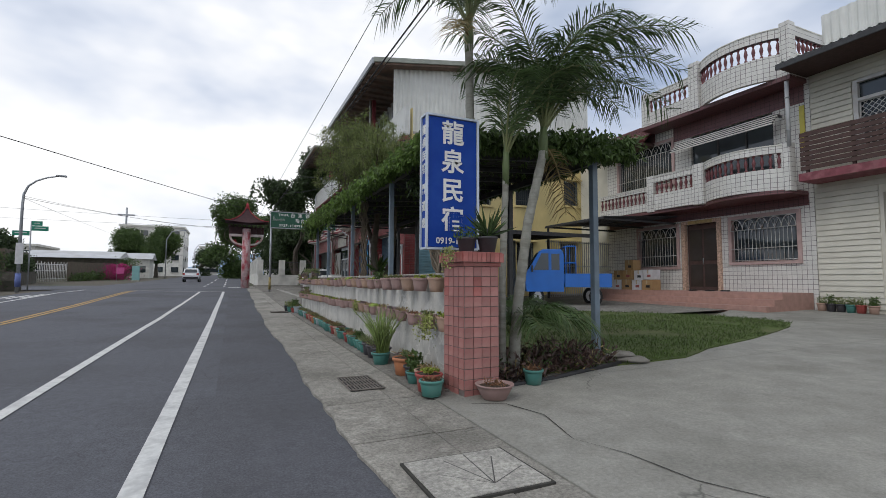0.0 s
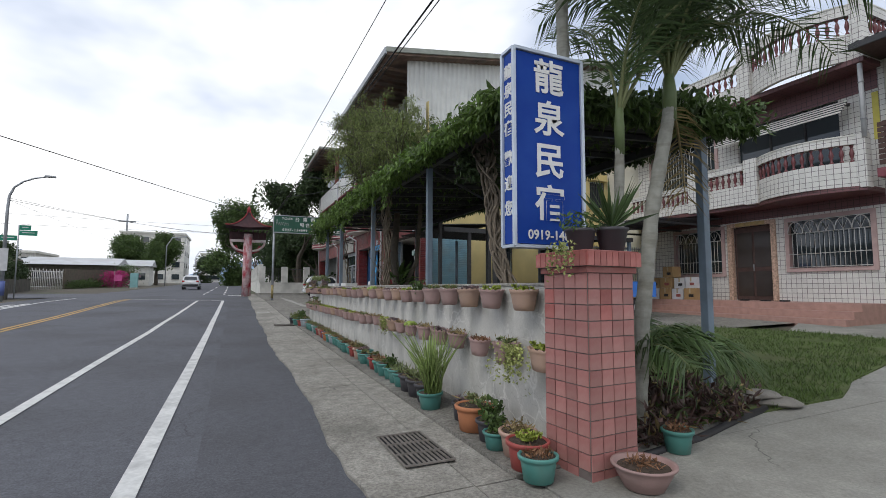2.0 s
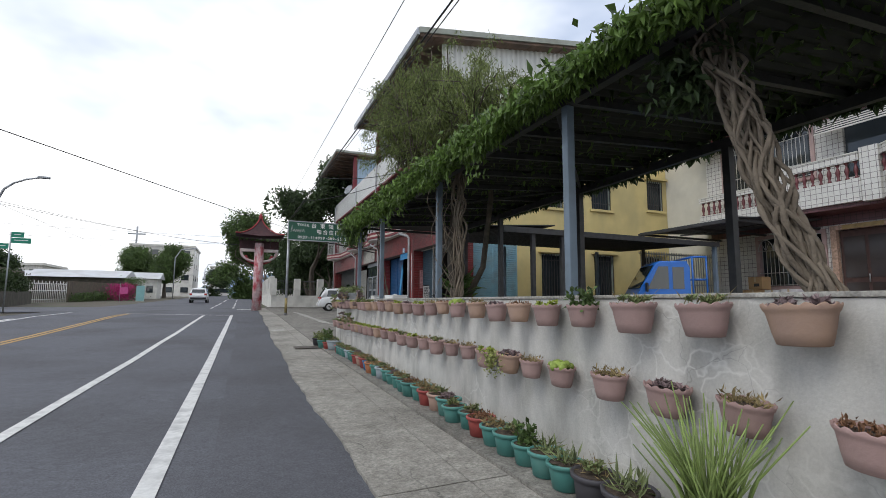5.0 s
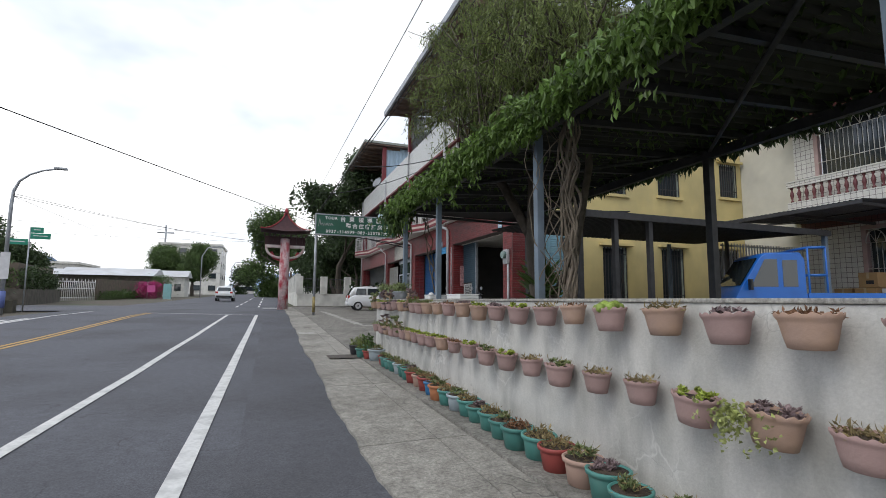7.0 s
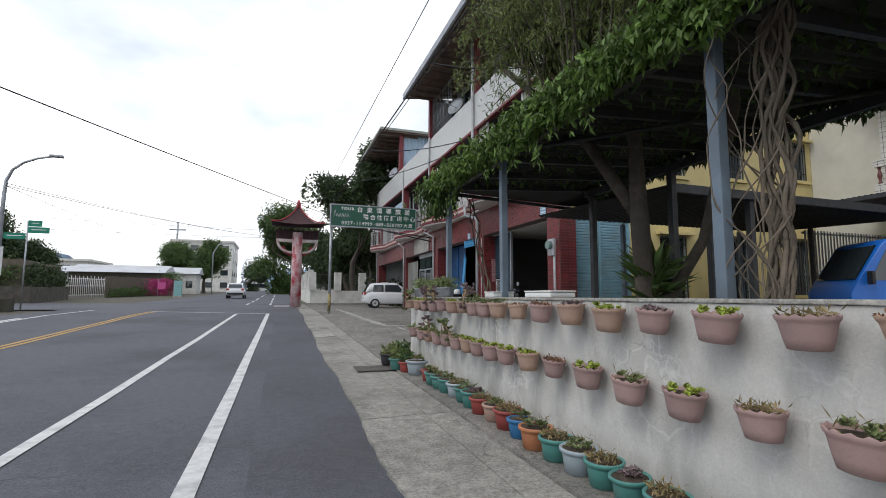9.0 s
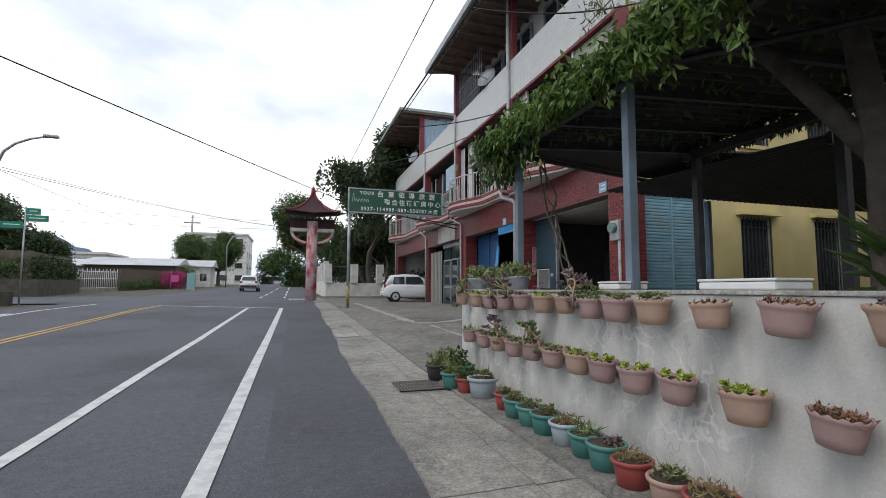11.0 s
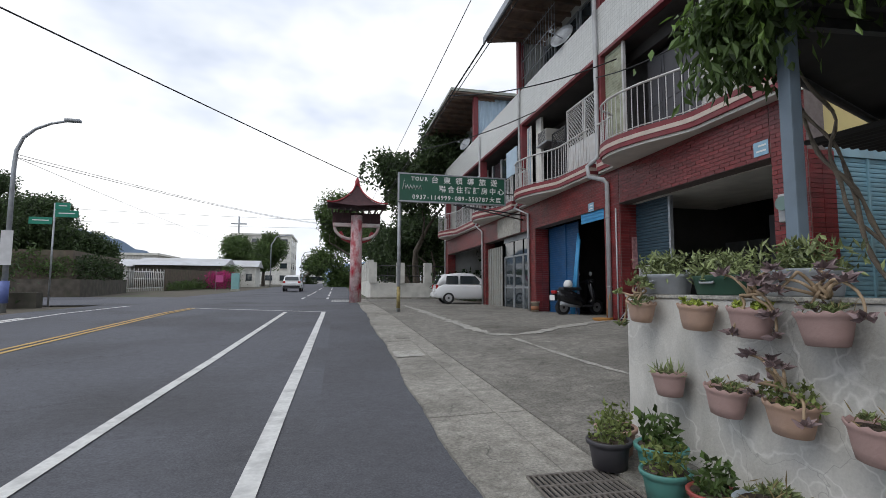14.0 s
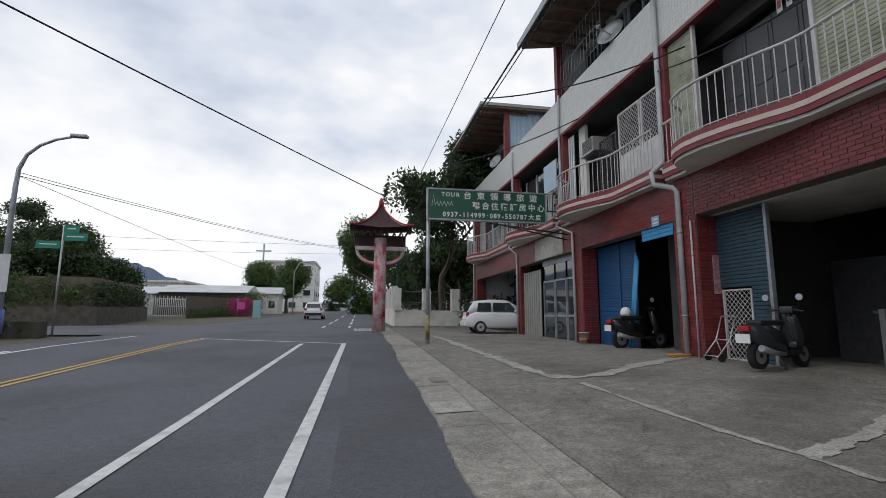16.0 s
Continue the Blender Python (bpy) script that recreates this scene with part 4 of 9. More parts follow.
def add_plant(kind, parent, rx, ry, z, k=1.0):
    if kind == "dry":
        leaf_cloud("plant", clump(150, 1, 0.045, rx, ry, z), 0.06 * k, 0.012, LEAF_DRY, parent, droop=-0.4, seed=3, label="dry straw-coloured stems")
    elif kind == "rosette":
        p, d = rosettes(15, 0.85, 1, z, rx, ry)
        leaf_cloud("plant", p, 0.045 * k, 0.022 * k, LEAF_PURP, parent, droop=0, seed=4, dirs=d, label="mauve rosette succulents")
    elif kind == "lime":
        p, d = rosettes(16, 0.85, 1, z + 0.01, rx, ry)
        leaf_cloud("plant", p, 0.04 * k, 0.024 * k, LEAF_LIME, parent, droop=-0.2, seed=5, dirs=d, label="lime green succulents")
    elif kind == "mixed":
        p, d = rosettes(11, 0.85, 1, z + 0.015, rx, ry)
        leaf_cloud("plant", p, 0.05 * k, 0.022 * k, LEAF_SUCC, parent, droop=-0.1, seed=6, dirs=d, label="grey green succulents")
        leaf_cloud("dry_tuft", clump(40, 1, 0.06, rx, ry, z), 0.08 * k, 0.008, LEAF_DRY, parent, droop=-1.0, seed=8)
    elif kind == "stubble":
        leaf_cloud("plant", clump(130, 1, 0.03, rx, ry, z), 0.042 * k, 0.016, LEAF_RED, parent, droop=-0.8, seed=9, label="rust-tinted stubby stems")
    elif kind == "spiky":
        leaf_cloud("plant", clump(60, 0.8, 0.03, rx, ry, z), 0.13 * k, 0.014, LEAF_SUCC, parent, droop=-1.3, seed=10, label="spiky grey green leaves")
    elif kind == "bush":
        leaf_cloud("plant", clump(170, 1.1, 0.16 * k, rx, ry, z), 0.05 * k, 0.022, LEAF_FINE, parent, droop=-0.5, seed=12, label="bushy olive green sprigs")
    elif kind == "globes":
        bm = bmesh.new()
        for _ in range(24):
            a, q, gr = rngP.random() * math.tau, math.sqrt(rngP.random()), 0.026 + 0.012 * rngP.random()
            g0 = bmesh.ops.create_icosphere(bm, subdivisions=2, radius=gr)["verts"]
            bmesh.ops.translate(bm, vec=(math.cos(a) * q * rx, math.sin(a) * q * ry * 0.9, z + 0.02 + 0.035 * (1 - q)), verts=g0)
        part("plant", bm, LEAF_GLOBE, parent, "round lime green cactus globes", smooth=True)
    elif kind == "leafy":
        leaf_cloud("plant", clump(130, 1.0, 0.18 * k, rx, ry, z), 0.075 * k, 0.035, LEAF_MID, parent, droop=-0.4, seed=13, label="green leafy stems")


def wall_pot(kind, material, colour):
    t = thing("wall_pot", f"{colour} scalloped pot with {kind} plants hung on the wall", "plant pot", group="pots hung on the garden wall")
    prof = [(0.60, -0.165), (0.70, -0.16), (0.80, -0.11), (0.90, -0.045), (0.93, -0.03), (0.98, -0.022), (1.04, 0.0), (1.0, 0.004), (0.92, -0.012), (0.88, -0.03)]
    bm = lathe(bmesh.new(), [(r * 0.142, z) for r, z in prof], 48, wave=0.0075, waves=14, sx=0.72)
    part("pot", bm, material, t)
    part("soil", lathe(bmesh.new(), [(0.130, -0.032), (0.126, -0.018), (0.05, -0.012)], 20, sx=0.72), SOIL, t)
    add_plant(kind, t, 0.115 * 0.72, 0.14, -0.018, 0.8)
    return t


words = {"dry": "dried", "rosette": "mauve rosette", "lime": "lime green", "mixed": "mixed succulent", "stubble": "rusty stubby", "spiky": "spiky", "globes": "round lime green cactus", "leafy": "green leafy", "bush": "bushy olive green"}
protos = {}
for k in PLANTS:
    for c, (m_, w_) in enumerate(((TERRA, "dusty pink"), (TERRA_B, "tan"))):
        p = wall_pot(k, m_, w_)
        p["label"] = f"{w_} scalloped wall pot holding {words[k]} plants"
        protos[(k, c)] = [p, False]


def place(key, m, store):
    p = store[key]
    if p[1]:
        return copy_thing(p[0], m)
    p[0].matrix_basis = m
    p[1] = True
    return p[0]


rr = random.Random(4)
row1 = (5.27, 5.79, 6.25, 6.72, 7.20, 7.68, 8.10, 8.52, 8.90, 9.31, 9.78, 10.19, 10.57, 11.03, 11.48, 11.90, 12.36, 12.81, 13.24, 13.67, 14.03, 14.35, 14.68, 15.06, 15.48, 15.87, 16.27, 16.67, 17.22)
row2 = (5.01, 5.55, 6.02, 6.52, 6.97, 7.44, 7.94, 8.33, 8.69, 9.11, 9.52, 9.94, 10.39, 10.81, 11.27, 11.72, 12.16, 12.62, 13.06, 13.49, 13.86, 14.20, 14.53, 14.91, 15.29, 15.67, 16.06, 16.46, 16.95)
CHOSEN = {5.27: "lime", 7.68: "leafy", 8.52: "stubble", 9.31: "dry", 9.78: "globes", 10.19: "stubble", 10.57: "dry", 11.03: "lime", 7.94: "globes", 8.33: "dry", 10.39: "mixed", 9.94: "dry", 11.27: "lime", 16.67: "lime", 17.22: "mixed", 16.95: "spiky", 16.46: "mixed"}
for n, (row, z) in enumerate(((row1, 1.325), (row2, 0.875))):
    for i, y in enumerate(row):
        if y > 13.4:
            k = rr.choice(("mixed", "lime", "rosette", "bush", "lime", "mixed"))
        else:
            k = rr.choice(("dry", "stubble", "rosette", "dry", "lime", "mixed"))
        k = CHOSEN.get(y, k)
        m = Matrix.Translation((WX - 0.118, y + rr.uniform(-0.008, 0.008), z + 0.008 + rr.uniform(-0.012, 0.012))) @ Matrix.Rotation(radians(rr.uniform(-4, 4)), 4, "X") @ Matrix.Scale(rr.uniform(0.90, 0.95) * (1.12 if y < 7.5 else 1.0), 4)
        place((k, 1 if rr.random() < (0.25 if y < 11 else 0.4) else 0), m, protos)
for key, p in protos.items():
    if not p[1]:
        for o in (*p[0].children_recursive, p[0]):
            bpy.data.objects.remove(o)


def trailing(name, x, y, z, n, drop, width, material, label, lw=0.022, ln=0.028, seed=2):
    rng = np.random.default_rng(seed)
    pos = []
    for s in range(26):
        yy, xx, L = y + rng.normal() * width, x - rng.random() * 0.08, drop * rng.uniform(0.25, 1.0)
        for k in range(n // 26):
            f = rng.random()
            pos.append((xx + rng.normal() * 0.012 - 0.03 * f, yy + rng.normal() * 0.014, z - L * f + rng.normal() * 0.01))
    t = thing(name, label, "plant", (x, y, z))
    leaf_cloud("foliage", pos, ln, lw, material, t, droop=0.3, seed=seed)
    return t


trailing("trailing_plant", 2.20, 5.22, 0.90, 620, 0.36, 0.10, mat("pale_yellow_green_leaf", (0.30, 0.33, 0.11), 0.6, 0.3, 4, 0.0, island=True, rand=0.4), "pale yellow green trailing succulent spilling from a wall pot")
trailing("trailing_plant", 2.24, 8.86, 0.90, 300, 0.22, 0.10, mat("pale_yellow_green_leaf", ()), "small yellow green trailing succulent over a pot rim", seed=4)
trailing("trailing_plant", 2.16, 4.55, 1.66, 200, 0.28, 0.09, mat("pale_yellow_green_leaf", ()), "yellow green trailing plant hanging over the pillar cap", seed=6)

# ---- pots on the ground along the wall ----
POTC = {
    "teal": (mat("teal_glazed_plastic", (0.075, 0.235, 0.205), 0.45, 0.1, 6, 0.05, stain=(0.13, 0.22, 0.19), stain_scale=6, rand=0.12), "teal"),
    "red": (mat("red_plastic_pot", (0.33, 0.07, 0.06), 0.5, 0.12, 6, 0.05, rand=0.1), "red"),
    "beige": (mat("beige_clay_pot", (0.42, 0.28, 0.22), 0.75, 0.12, 6, 0.1, rand=0.1), "beige"),
    "dark": (mat("dark_grey_plastic_pot", (0.055, 0.052, 0.058), 0.55, 0.15, 6, 0.05, rand=0.1), "dark grey"),
    "orange": (mat("orange_clay_pot", (0.42, 0.17, 0.08), 0.7, 0.12, 6, 0.1, rand=0.1), "orange"),
    "blue": (mat("blue_plastic_pot", (0.035, 0.16, 0.34), 0.5, 0.12, 6, 0.05, rand=0.1), "blue"),
    "pale": (mat("pale_grey_glazed_pot", (0.36, 0.42, 0.45), 0.4, 0.1, 6, 0.05, rand=0.1), "pale grey"),
}


def floor_pot(colour, kind, r=0.125, h=0.165, k=0.85):
    t = thing("flower_pot", f"round {POTC[colour][1]} plant pot standing on the pavement", "plant pot", group="pots along the garden wall")
    prof = [(0.72, 0.0), (0.78, 0.01), (0.92, 0.72), (0.94, 0.82), (1.06, 0.84), (1.08, 0.97), (1.04, 1.0), (0.93, 0.99), (0.90, 0.9)]
    part("pot", lathe(bmesh.new(), [(a * r, b * h) for a, b in prof], 26), POTC[colour][0], t)
    part("soil", lathe(bmesh.new(), [(0.93 * r, 0.88 * h), (0.91 * r, 0.945 * h), (0.3 * r, 0.96 * h)], 18), SOIL, t)
    if kind:
        add_plant(kind, t, r * 0.8, r * 0.8, h * 0.94, k)
    return t


fprotos = {}
rg = random.Random(9)
SEQ = [(4.62, "teal", "stubble", 1.0, 1.95), (4.82, "red", "lime", 1.15, 2.0), (5.06, "beige", "dry", 1.1, 2.08), (5.24, "teal", "leafy", 0.8, 2.0), (5.42, "dark", "leafy", 1.0, 2.06), (5.72, "orange", "mixed", 1.3, 2.06), (6.02, "dark", "rosette", 1.0, 2.12),
       (6.52, "teal", None, 1.0, 1.98), (6.78, "dark", None, 1.15, 2.06), (7.06, "dark", "spiky", 1.15, 2.06), (7.34, "dark", "mixed", 1.1, 2.06), (7.6, "teal", "spiky", 1.0, 2.06), (7.84, "teal", "spiky", 1.0, 2.07), (8.08, "teal", "leafy", 0.9, 2.07)]
y = 8.33
cyc = ["teal", "teal", "red", "teal", "teal", "teal", "beige", "red", "teal", "teal", "teal", "teal", "teal", "teal", "pale", "teal", "orange", "blue", "red", "beige", "red", "teal", "teal", "pale", "teal"]
for i in range(28):
    c = cyc[i % len(cyc)]
    SEQ.append((y, c, rg.choice(("mixed", "dry", "spiky", "bush", "rosette") if y > 11.5 else ("dry", "dry", "stubble", "mixed", "rosette")), rg.uniform(0.92, 1.08), 2.08 + rg.uniform(-0.03, 0.03)))
    y += rg.uniform(0.24, 0.29)
SEQ += [(15.98, "pale", "mixed", 1.25, 2.06), (16.25, "red", "leafy", 0.95, 1.98), (16.5, "teal", "bush", 1.05, 1.9), (16.78, "teal", "leafy", 1.2, 2.08), (17.0, "dark", "bush", 1.1, 1.86), (17.22, "beige", "bush", 1.1, 2.05)]
for y, c, kind, s, x in SEQ:
    key = (c, kind)
    if key not in fprotos:
        fprotos[key] = [floor_pot(c, kind), False]
    m = Matrix.Translation((x, y, G(x, y) + 0.044)) @ Matrix.Rotation(rg.uniform(0, 6.28), 4, "Z") @ Matrix.Rotation(radians(rg.uniform(-2, 2)), 4, "X")
    ob = place(key, m, fprotos)
    ob.scale = (s, s, s)


def grass_like(name, x, y, z, n, h, r, material, label, w=0.012, lean=0.25, seed=3):
    rng = np.random.default_rng(seed)
    t = thing(name, label, "plant", (x, y, z))
    bm = bmesh.new()
    for i in range(n):
        a, q = rng.random() * math.tau, rng.random() * r
        b = rng.random() * math.tau
        hh = h * rng.uniform(0.5, 1.05)
        p0 = Vector((x + q * math.cos(a), y + q * math.sin(a), z))
        l_ = lean * rng.random() * hh
        p1 = p0 + Vector((l_ * 0.4 * math.cos(b), l_ * 0.4 * math.sin(b), hh * 0.55))
        p2 = p0 + Vector((l_ * math.cos(b), l_ * math.sin(b), hh))
        tube(bm, [p0, p1, p2], [w, w, w * 0.5], 5)
    part("stem_clump", bm, material, t)
    return t


grass_like("pencil_plant", 1.99, 6.5, 0.30, 130, 0.62, 0.09, mat("pencil_plant_green", (0.20, 0.27, 0.08), 0.5, 0.25, 6, 0.0, island=True, rand=0.35), "tall bright green pencil plant in a teal pot", 0.0055, 0.75)

# bowl before the pillar, and the planted bed with dry leaves
bowl = thing("planter_bowl", "wide pink plastic planter bowl with dry soil", "plant pot", (2.5, 4.27, G(2.5, 4.27) + 0.032))
zb = bowl.location.z
part("bowl", lathe(bmesh.new(), [(a, zb + b) for a, b in ((0.10, 0), (0.12, 0.005), (0.17, 0.10), (0.185, 0.135), (0.2, 0.14), (0.2, 0.155), (0.175, 0.15), (0.165, 0.125))], 32, at=(2.5, 4.27, 0)), TERRA, bowl)
part("soil", lathe(bmesh.new(), [(0.166, zb + 0.12), (0.16, zb + 0.13)], 24, at=(2.5, 4.27, 0)), SOIL, bowl)
leaf_cloud("plant", clump(70, 0.1, 0.05) + np.array([2.5, 4.27, zb + 0.13]), 0.06, 0.015, LEAF_RED, bowl, droop=-0.4, seed=3)
p = floor_pot("teal", "stubble", 0.11, 0.17)
p.matrix_basis = Matrix.Translation((3.22, 4.62, G(3.22, 4.62) + 0.033))
p["label"] = "small teal plant pot beside the planted bed"
bed = []
for _ in range(2600):
    x, yy = float(rngP.uniform(2.8, 4.9)), float(rngP.uniform(4.72, 5.9))
    if yy > 4.7 + 0.15 * (x - 2.8) + 0.08 * math.sin(x * 7):
        bed.append((x, yy, G(x, yy) + 0.05 + 0.28 * rngP.random() ** 2 * (0.5 + 0.5 * math.sin(x * 5 + yy * 3) ** 2)))
bedding = thing("bedding_plants", "tangled reddish brown bromeliads and dry leaves in a bed", "plant", (3.8, 5.2, 0.1), kind="stuff")
leaf_cloud("foliage", bed, 0.13, 0.035, mat("bronze_bromeliad_leaf", (0.085, 0.050, 0.042), 0.5, 0.3, 4, 0.0, island=True, rand=0.5), bedding, droop=-0.5, seed=21)
leaf_cloud("dry_leaves", bed[:500], 0.12, 0.03, LEAF_DRY, bedding, droop=0.0, seed=22)
leaf_cloud("green_leaves", bed[500:1000], 0.12, 0.03, LEAF_MID, bedding, droop=-0.8, seed=23)
solo("bed_edging", tube(bmesh.new(), [(2.8, 4.64, 0.12), (3.6, 4.74, 0.14), (4.3, 4.92, 0.16), (4.95, 5.05, 0.18)], 0.035, 8), BLACK, "black plastic garden bed edging strip", "edging")
STONE = mat("grey_field_stone", (0.22, 0.205, 0.18), 0.9, 0.25, 8, 0.6, stain=(0.12, 0.115, 0.1), stain_scale=4)


def stone(x, y, z, sx, sy, sz, seed):
    bm = bmesh.new()
    bmesh.ops.create_icosphere(bm, subdivisions=3, radius=1)
    for v in bm.verts:
        n_ = noise.noise(v.co * 1.3 + Vector((seed, seed * 2, 0))) * 0.3
        v.co = Vector((v.co.x * (1 + n_) * sx + x, v.co.y * (1 + n_) * sy + y, max(v.co.z, -0.7) * (1 + n_ * 0.4) * sz + z))
    return solo("flat_stone", bm, STONE, "flat grey stepping stone at the lawn edge", "stone", "flat stones at the lawn edge", smooth=True)


for i, (x, yy, s) in enumerate(((5.25, 5.1, 0.26), (5.0, 5.35, 0.24), (4.6, 5.5, 0.2), (5.15, 5.2, 0.2))):
    stone(x, yy, G(x, yy) + 0.07 + (0.06 if i == 3 else 0), s, s * 0.7, 0.05, i * 3.1)
BONSAI = ((2.40, 4.70, 0.105, 0.17), (2.62, 4.62, 0.11, 0.18))
for i, (x, yy, r, h) in enumerate(BONSAI):
    t = thing("pillar_planter", "dark glazed planter with sprawling greenery on the pillar cap", "plant pot", (x, yy, PZ1 + 0.155), "planters on the pillar")
    part("pot", lathe(bmesh.new(), [(a * r, PZ1 + 0.155 + b * h) for a, b in ((0.7, 0), (0.75, 0.02), (1.0, 0.85), (1.08, 0.87), (1.08, 1.0), (0.95, 1.0), (0.92, 0.9))], 24, at=(x, yy, 0)), POTC["dark"][0], t)
    part("soil", lathe(bmesh.new(), [(0.92 * r, PZ1 + 0.155 + 0.86 * h), (0.9 * r, PZ1 + 0.155 + 0.9 * h)], 16, at=(x, yy, 0)), SOIL, t)
    c = np.array([x, yy, PZ1 + 0.155 + h])
    if i == 0:
        leaf_cloud("plant", clump(150, 0.16, 0.10) + c, 0.05, 0.02, LEAF_MID, t, droop=-0.2, seed=31)
    else:
        a = rngP.random(46) * math.tau
        leaf_cloud("plant", np.repeat(c[None], 46, 0), 0.36, 0.03, LEAF_PALM, t, droop=-0.5, seed=33, dirs=np.stack([np.cos(a), np.sin(a), 0.2 + rngP.random(46)], 1))

# ---- vines over the pergola ----
vines = thing("pergola_vines", "dense bright green climbing vine hanging over the pergola edge", "vine", (2.6, 11, 3.2), kind="stuff")
rngV = np.random.default_rng(17)


def edge_leaves(n, axis, c, a0, a1, z, out, up, down):
    """Leaf places along an edge: a mound on top, ragged curtains below."""
    pts = []
    for _ in range(n):
        a = rngV.uniform(a0, a1)
        w = 0.5 + 0.5 * noise.noise((a * 0.9, c, 1.3)) + 0.5 * noise.noise((a * 2.7, c, 7.7))
        if rngV.random() < 0.62:
            u = rngV.random()
            q = (c + rngV.normal() * out, z + up * (0.4 + 0.8 * max(w, 0)) * u)
        else:
            q = (c - 0.05 + rngV.normal() * out * 0.55, z - down * max(0.15, w) * rngV.random() ** 1.3)
        pts.append((q[0], a, q[1]) if axis == "y" else (a, q[0], q[1]))
    return pts


leaf_cloud("road_edge", edge_leaves(19000, "y", 2.49, 5.7, 16.75, 3.18, 0.11, 0.20, 0.24), 0.095, 0.041, LEAF_VINE, vines, droop=1.1, seed=41, spread=0.8)
leaf_cloud("front_edge", [(x, y, z + 0.066 * (x - 2.4)) for x, y, z in edge_leaves(3400, "x", 5.72, 2.4, 5.95, 3.15, 0.14, 0.30, 0.17)], 0.135, 0.056, LEAF_MID, vines, droop=1.1, seed=42, spread=0.8)
# same vine in a darker leaf: the yard side's shade is in the colour
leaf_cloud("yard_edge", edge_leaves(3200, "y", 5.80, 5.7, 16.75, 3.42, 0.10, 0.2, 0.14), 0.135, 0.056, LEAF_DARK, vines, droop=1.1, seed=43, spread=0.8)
top = np.stack([rngV.uniform(2.4, 5.85, 6500), rngV.uniform(5.7, 16.75, 6500), 3.31 + rngV.random(6500) * 0.10], 1)
top[:, 2] += 0.066 * (top[:, 0] - 2.4)
leaf_cloud("top_cover", top, 0.15, 0.065, LEAF_MID, vines, droop=0.2, seed=44)
dg = []
for k in range(20):
    y, L = rngV.uniform(8.6, 16.6), rngV.uniform(0.15, 0.42)
    x = 2.36 + rngV.random() * 0.12
    for _ in range(int(14 * L / 0.3)):
        dg.append((x + rngV.normal() * 0.02, y + rngV.normal() * 0.02, 3.1 - L * rngV.random()))
leaf_cloud("danglers", dg, 0.09, 0.038, LEAF_VINE, vines, droop=1.6, seed=45, spread=0.6)
end = np.stack([2.55 + rngV.normal(size=1300) * 0.14, 16.5 + rngV.normal(size=1300) * 0.16, 2.72 + rngV.random(1300) ** 0.6 * 0.55], 1)
# darker leaf than the road edge, backlit shade put into the colour
leaf_cloud("end_curtain", end, 0.10, 0.043, LEAF_MID, vines, droop=1.3, seed=47, spread=0.7)
# low rooted strands twist up the posts
def twisted(name, p0, p1, n, r, spread, turns, seed, label):
    rng = np.random.default_rng(seed)
    t = thing(name, label, "vine", p0)
    p0, p1 = Vector(p0), Vector(p1)
    for i in range(n):
        ph, rr_ = rng.random() * 6.28, rng.uniform(0.4, 1.0) * spread
        pts = []
        for k in range(41):
            f = k / 40
            c = p0.lerp(p1, f) + Vector((0.12 * math.sin(f * 5 + seed), 0.14 * math.sin(f * 4.2 + seed * 2), 0)) * f * (1.2 - f)
            q = rr_ * (0.45 + 0.35 * math.sin(f * 7 + i * 1.9) ** 2 + 0.9 * f ** 3)
            a = ph + f * turns * 6.28 * (1 if i % 3 else -0.6) + 0.9 * math.sin(f * 9 + i)
            pts.append(c + Vector((q * math.cos(a) + 0.04 * math.sin(f * 17 + i * 2.3) + 0.015 * math.sin(f * 41 + i), q * math.sin(a) + 0.05 * math.sin(f * 13 + i * 1.7) + 0.015 * math.sin(f * 37 + i * 3), 0)))
        part("strand", tube(bmesh.new(), pts, [r * rng.uniform(0.7, 1.1) * (1 - 0.35 * k / 40) * (1 + 0.18 * math.sin(k * 1.7 + i)) for k in range(41)], 7), VINE_BARK, t)
    return t


twisted("climbing_vine", (2.92, 5.98, 0.2), (2.85, 7.12, 3.25), 24, 0.019, 0.075, 4.0, 3, "gnarled pale vine trunks twisted together beside the wall")
twisted("climbing_vine", (2.88, 11.30, 0.2), (2.9, 10.98, 3.2), 14, 0.019, 0.055, 3.4, 5, "pale ropy vine trunks wound round a steel post")
twisted("climbing_vine", (2.80, 11.22, 0.3), (2.75, 11.1, 3.2), 9, 0.007, 0.19, 1.9, 12, "thin pale vine tendrils looping round a steel post")
twisted("climbing_vine", (3.45, 16.0, 0.3), (3.3, 16.8, 3.15), 3, 0.02, 0.04, 1.5, 8, "thin crooked vine stem reaching up to the pergola")
ld = np.stack([2.9 + rngV.normal(size=500) * 0.12, 7.2 + rngV.normal(size=500) * 0.12, 2.75 + rngV.random(500) * 0.4], 1)
# collar under the roof takes the dark leaf, with shade in its colour
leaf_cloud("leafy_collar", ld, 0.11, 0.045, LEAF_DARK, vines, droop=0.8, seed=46)


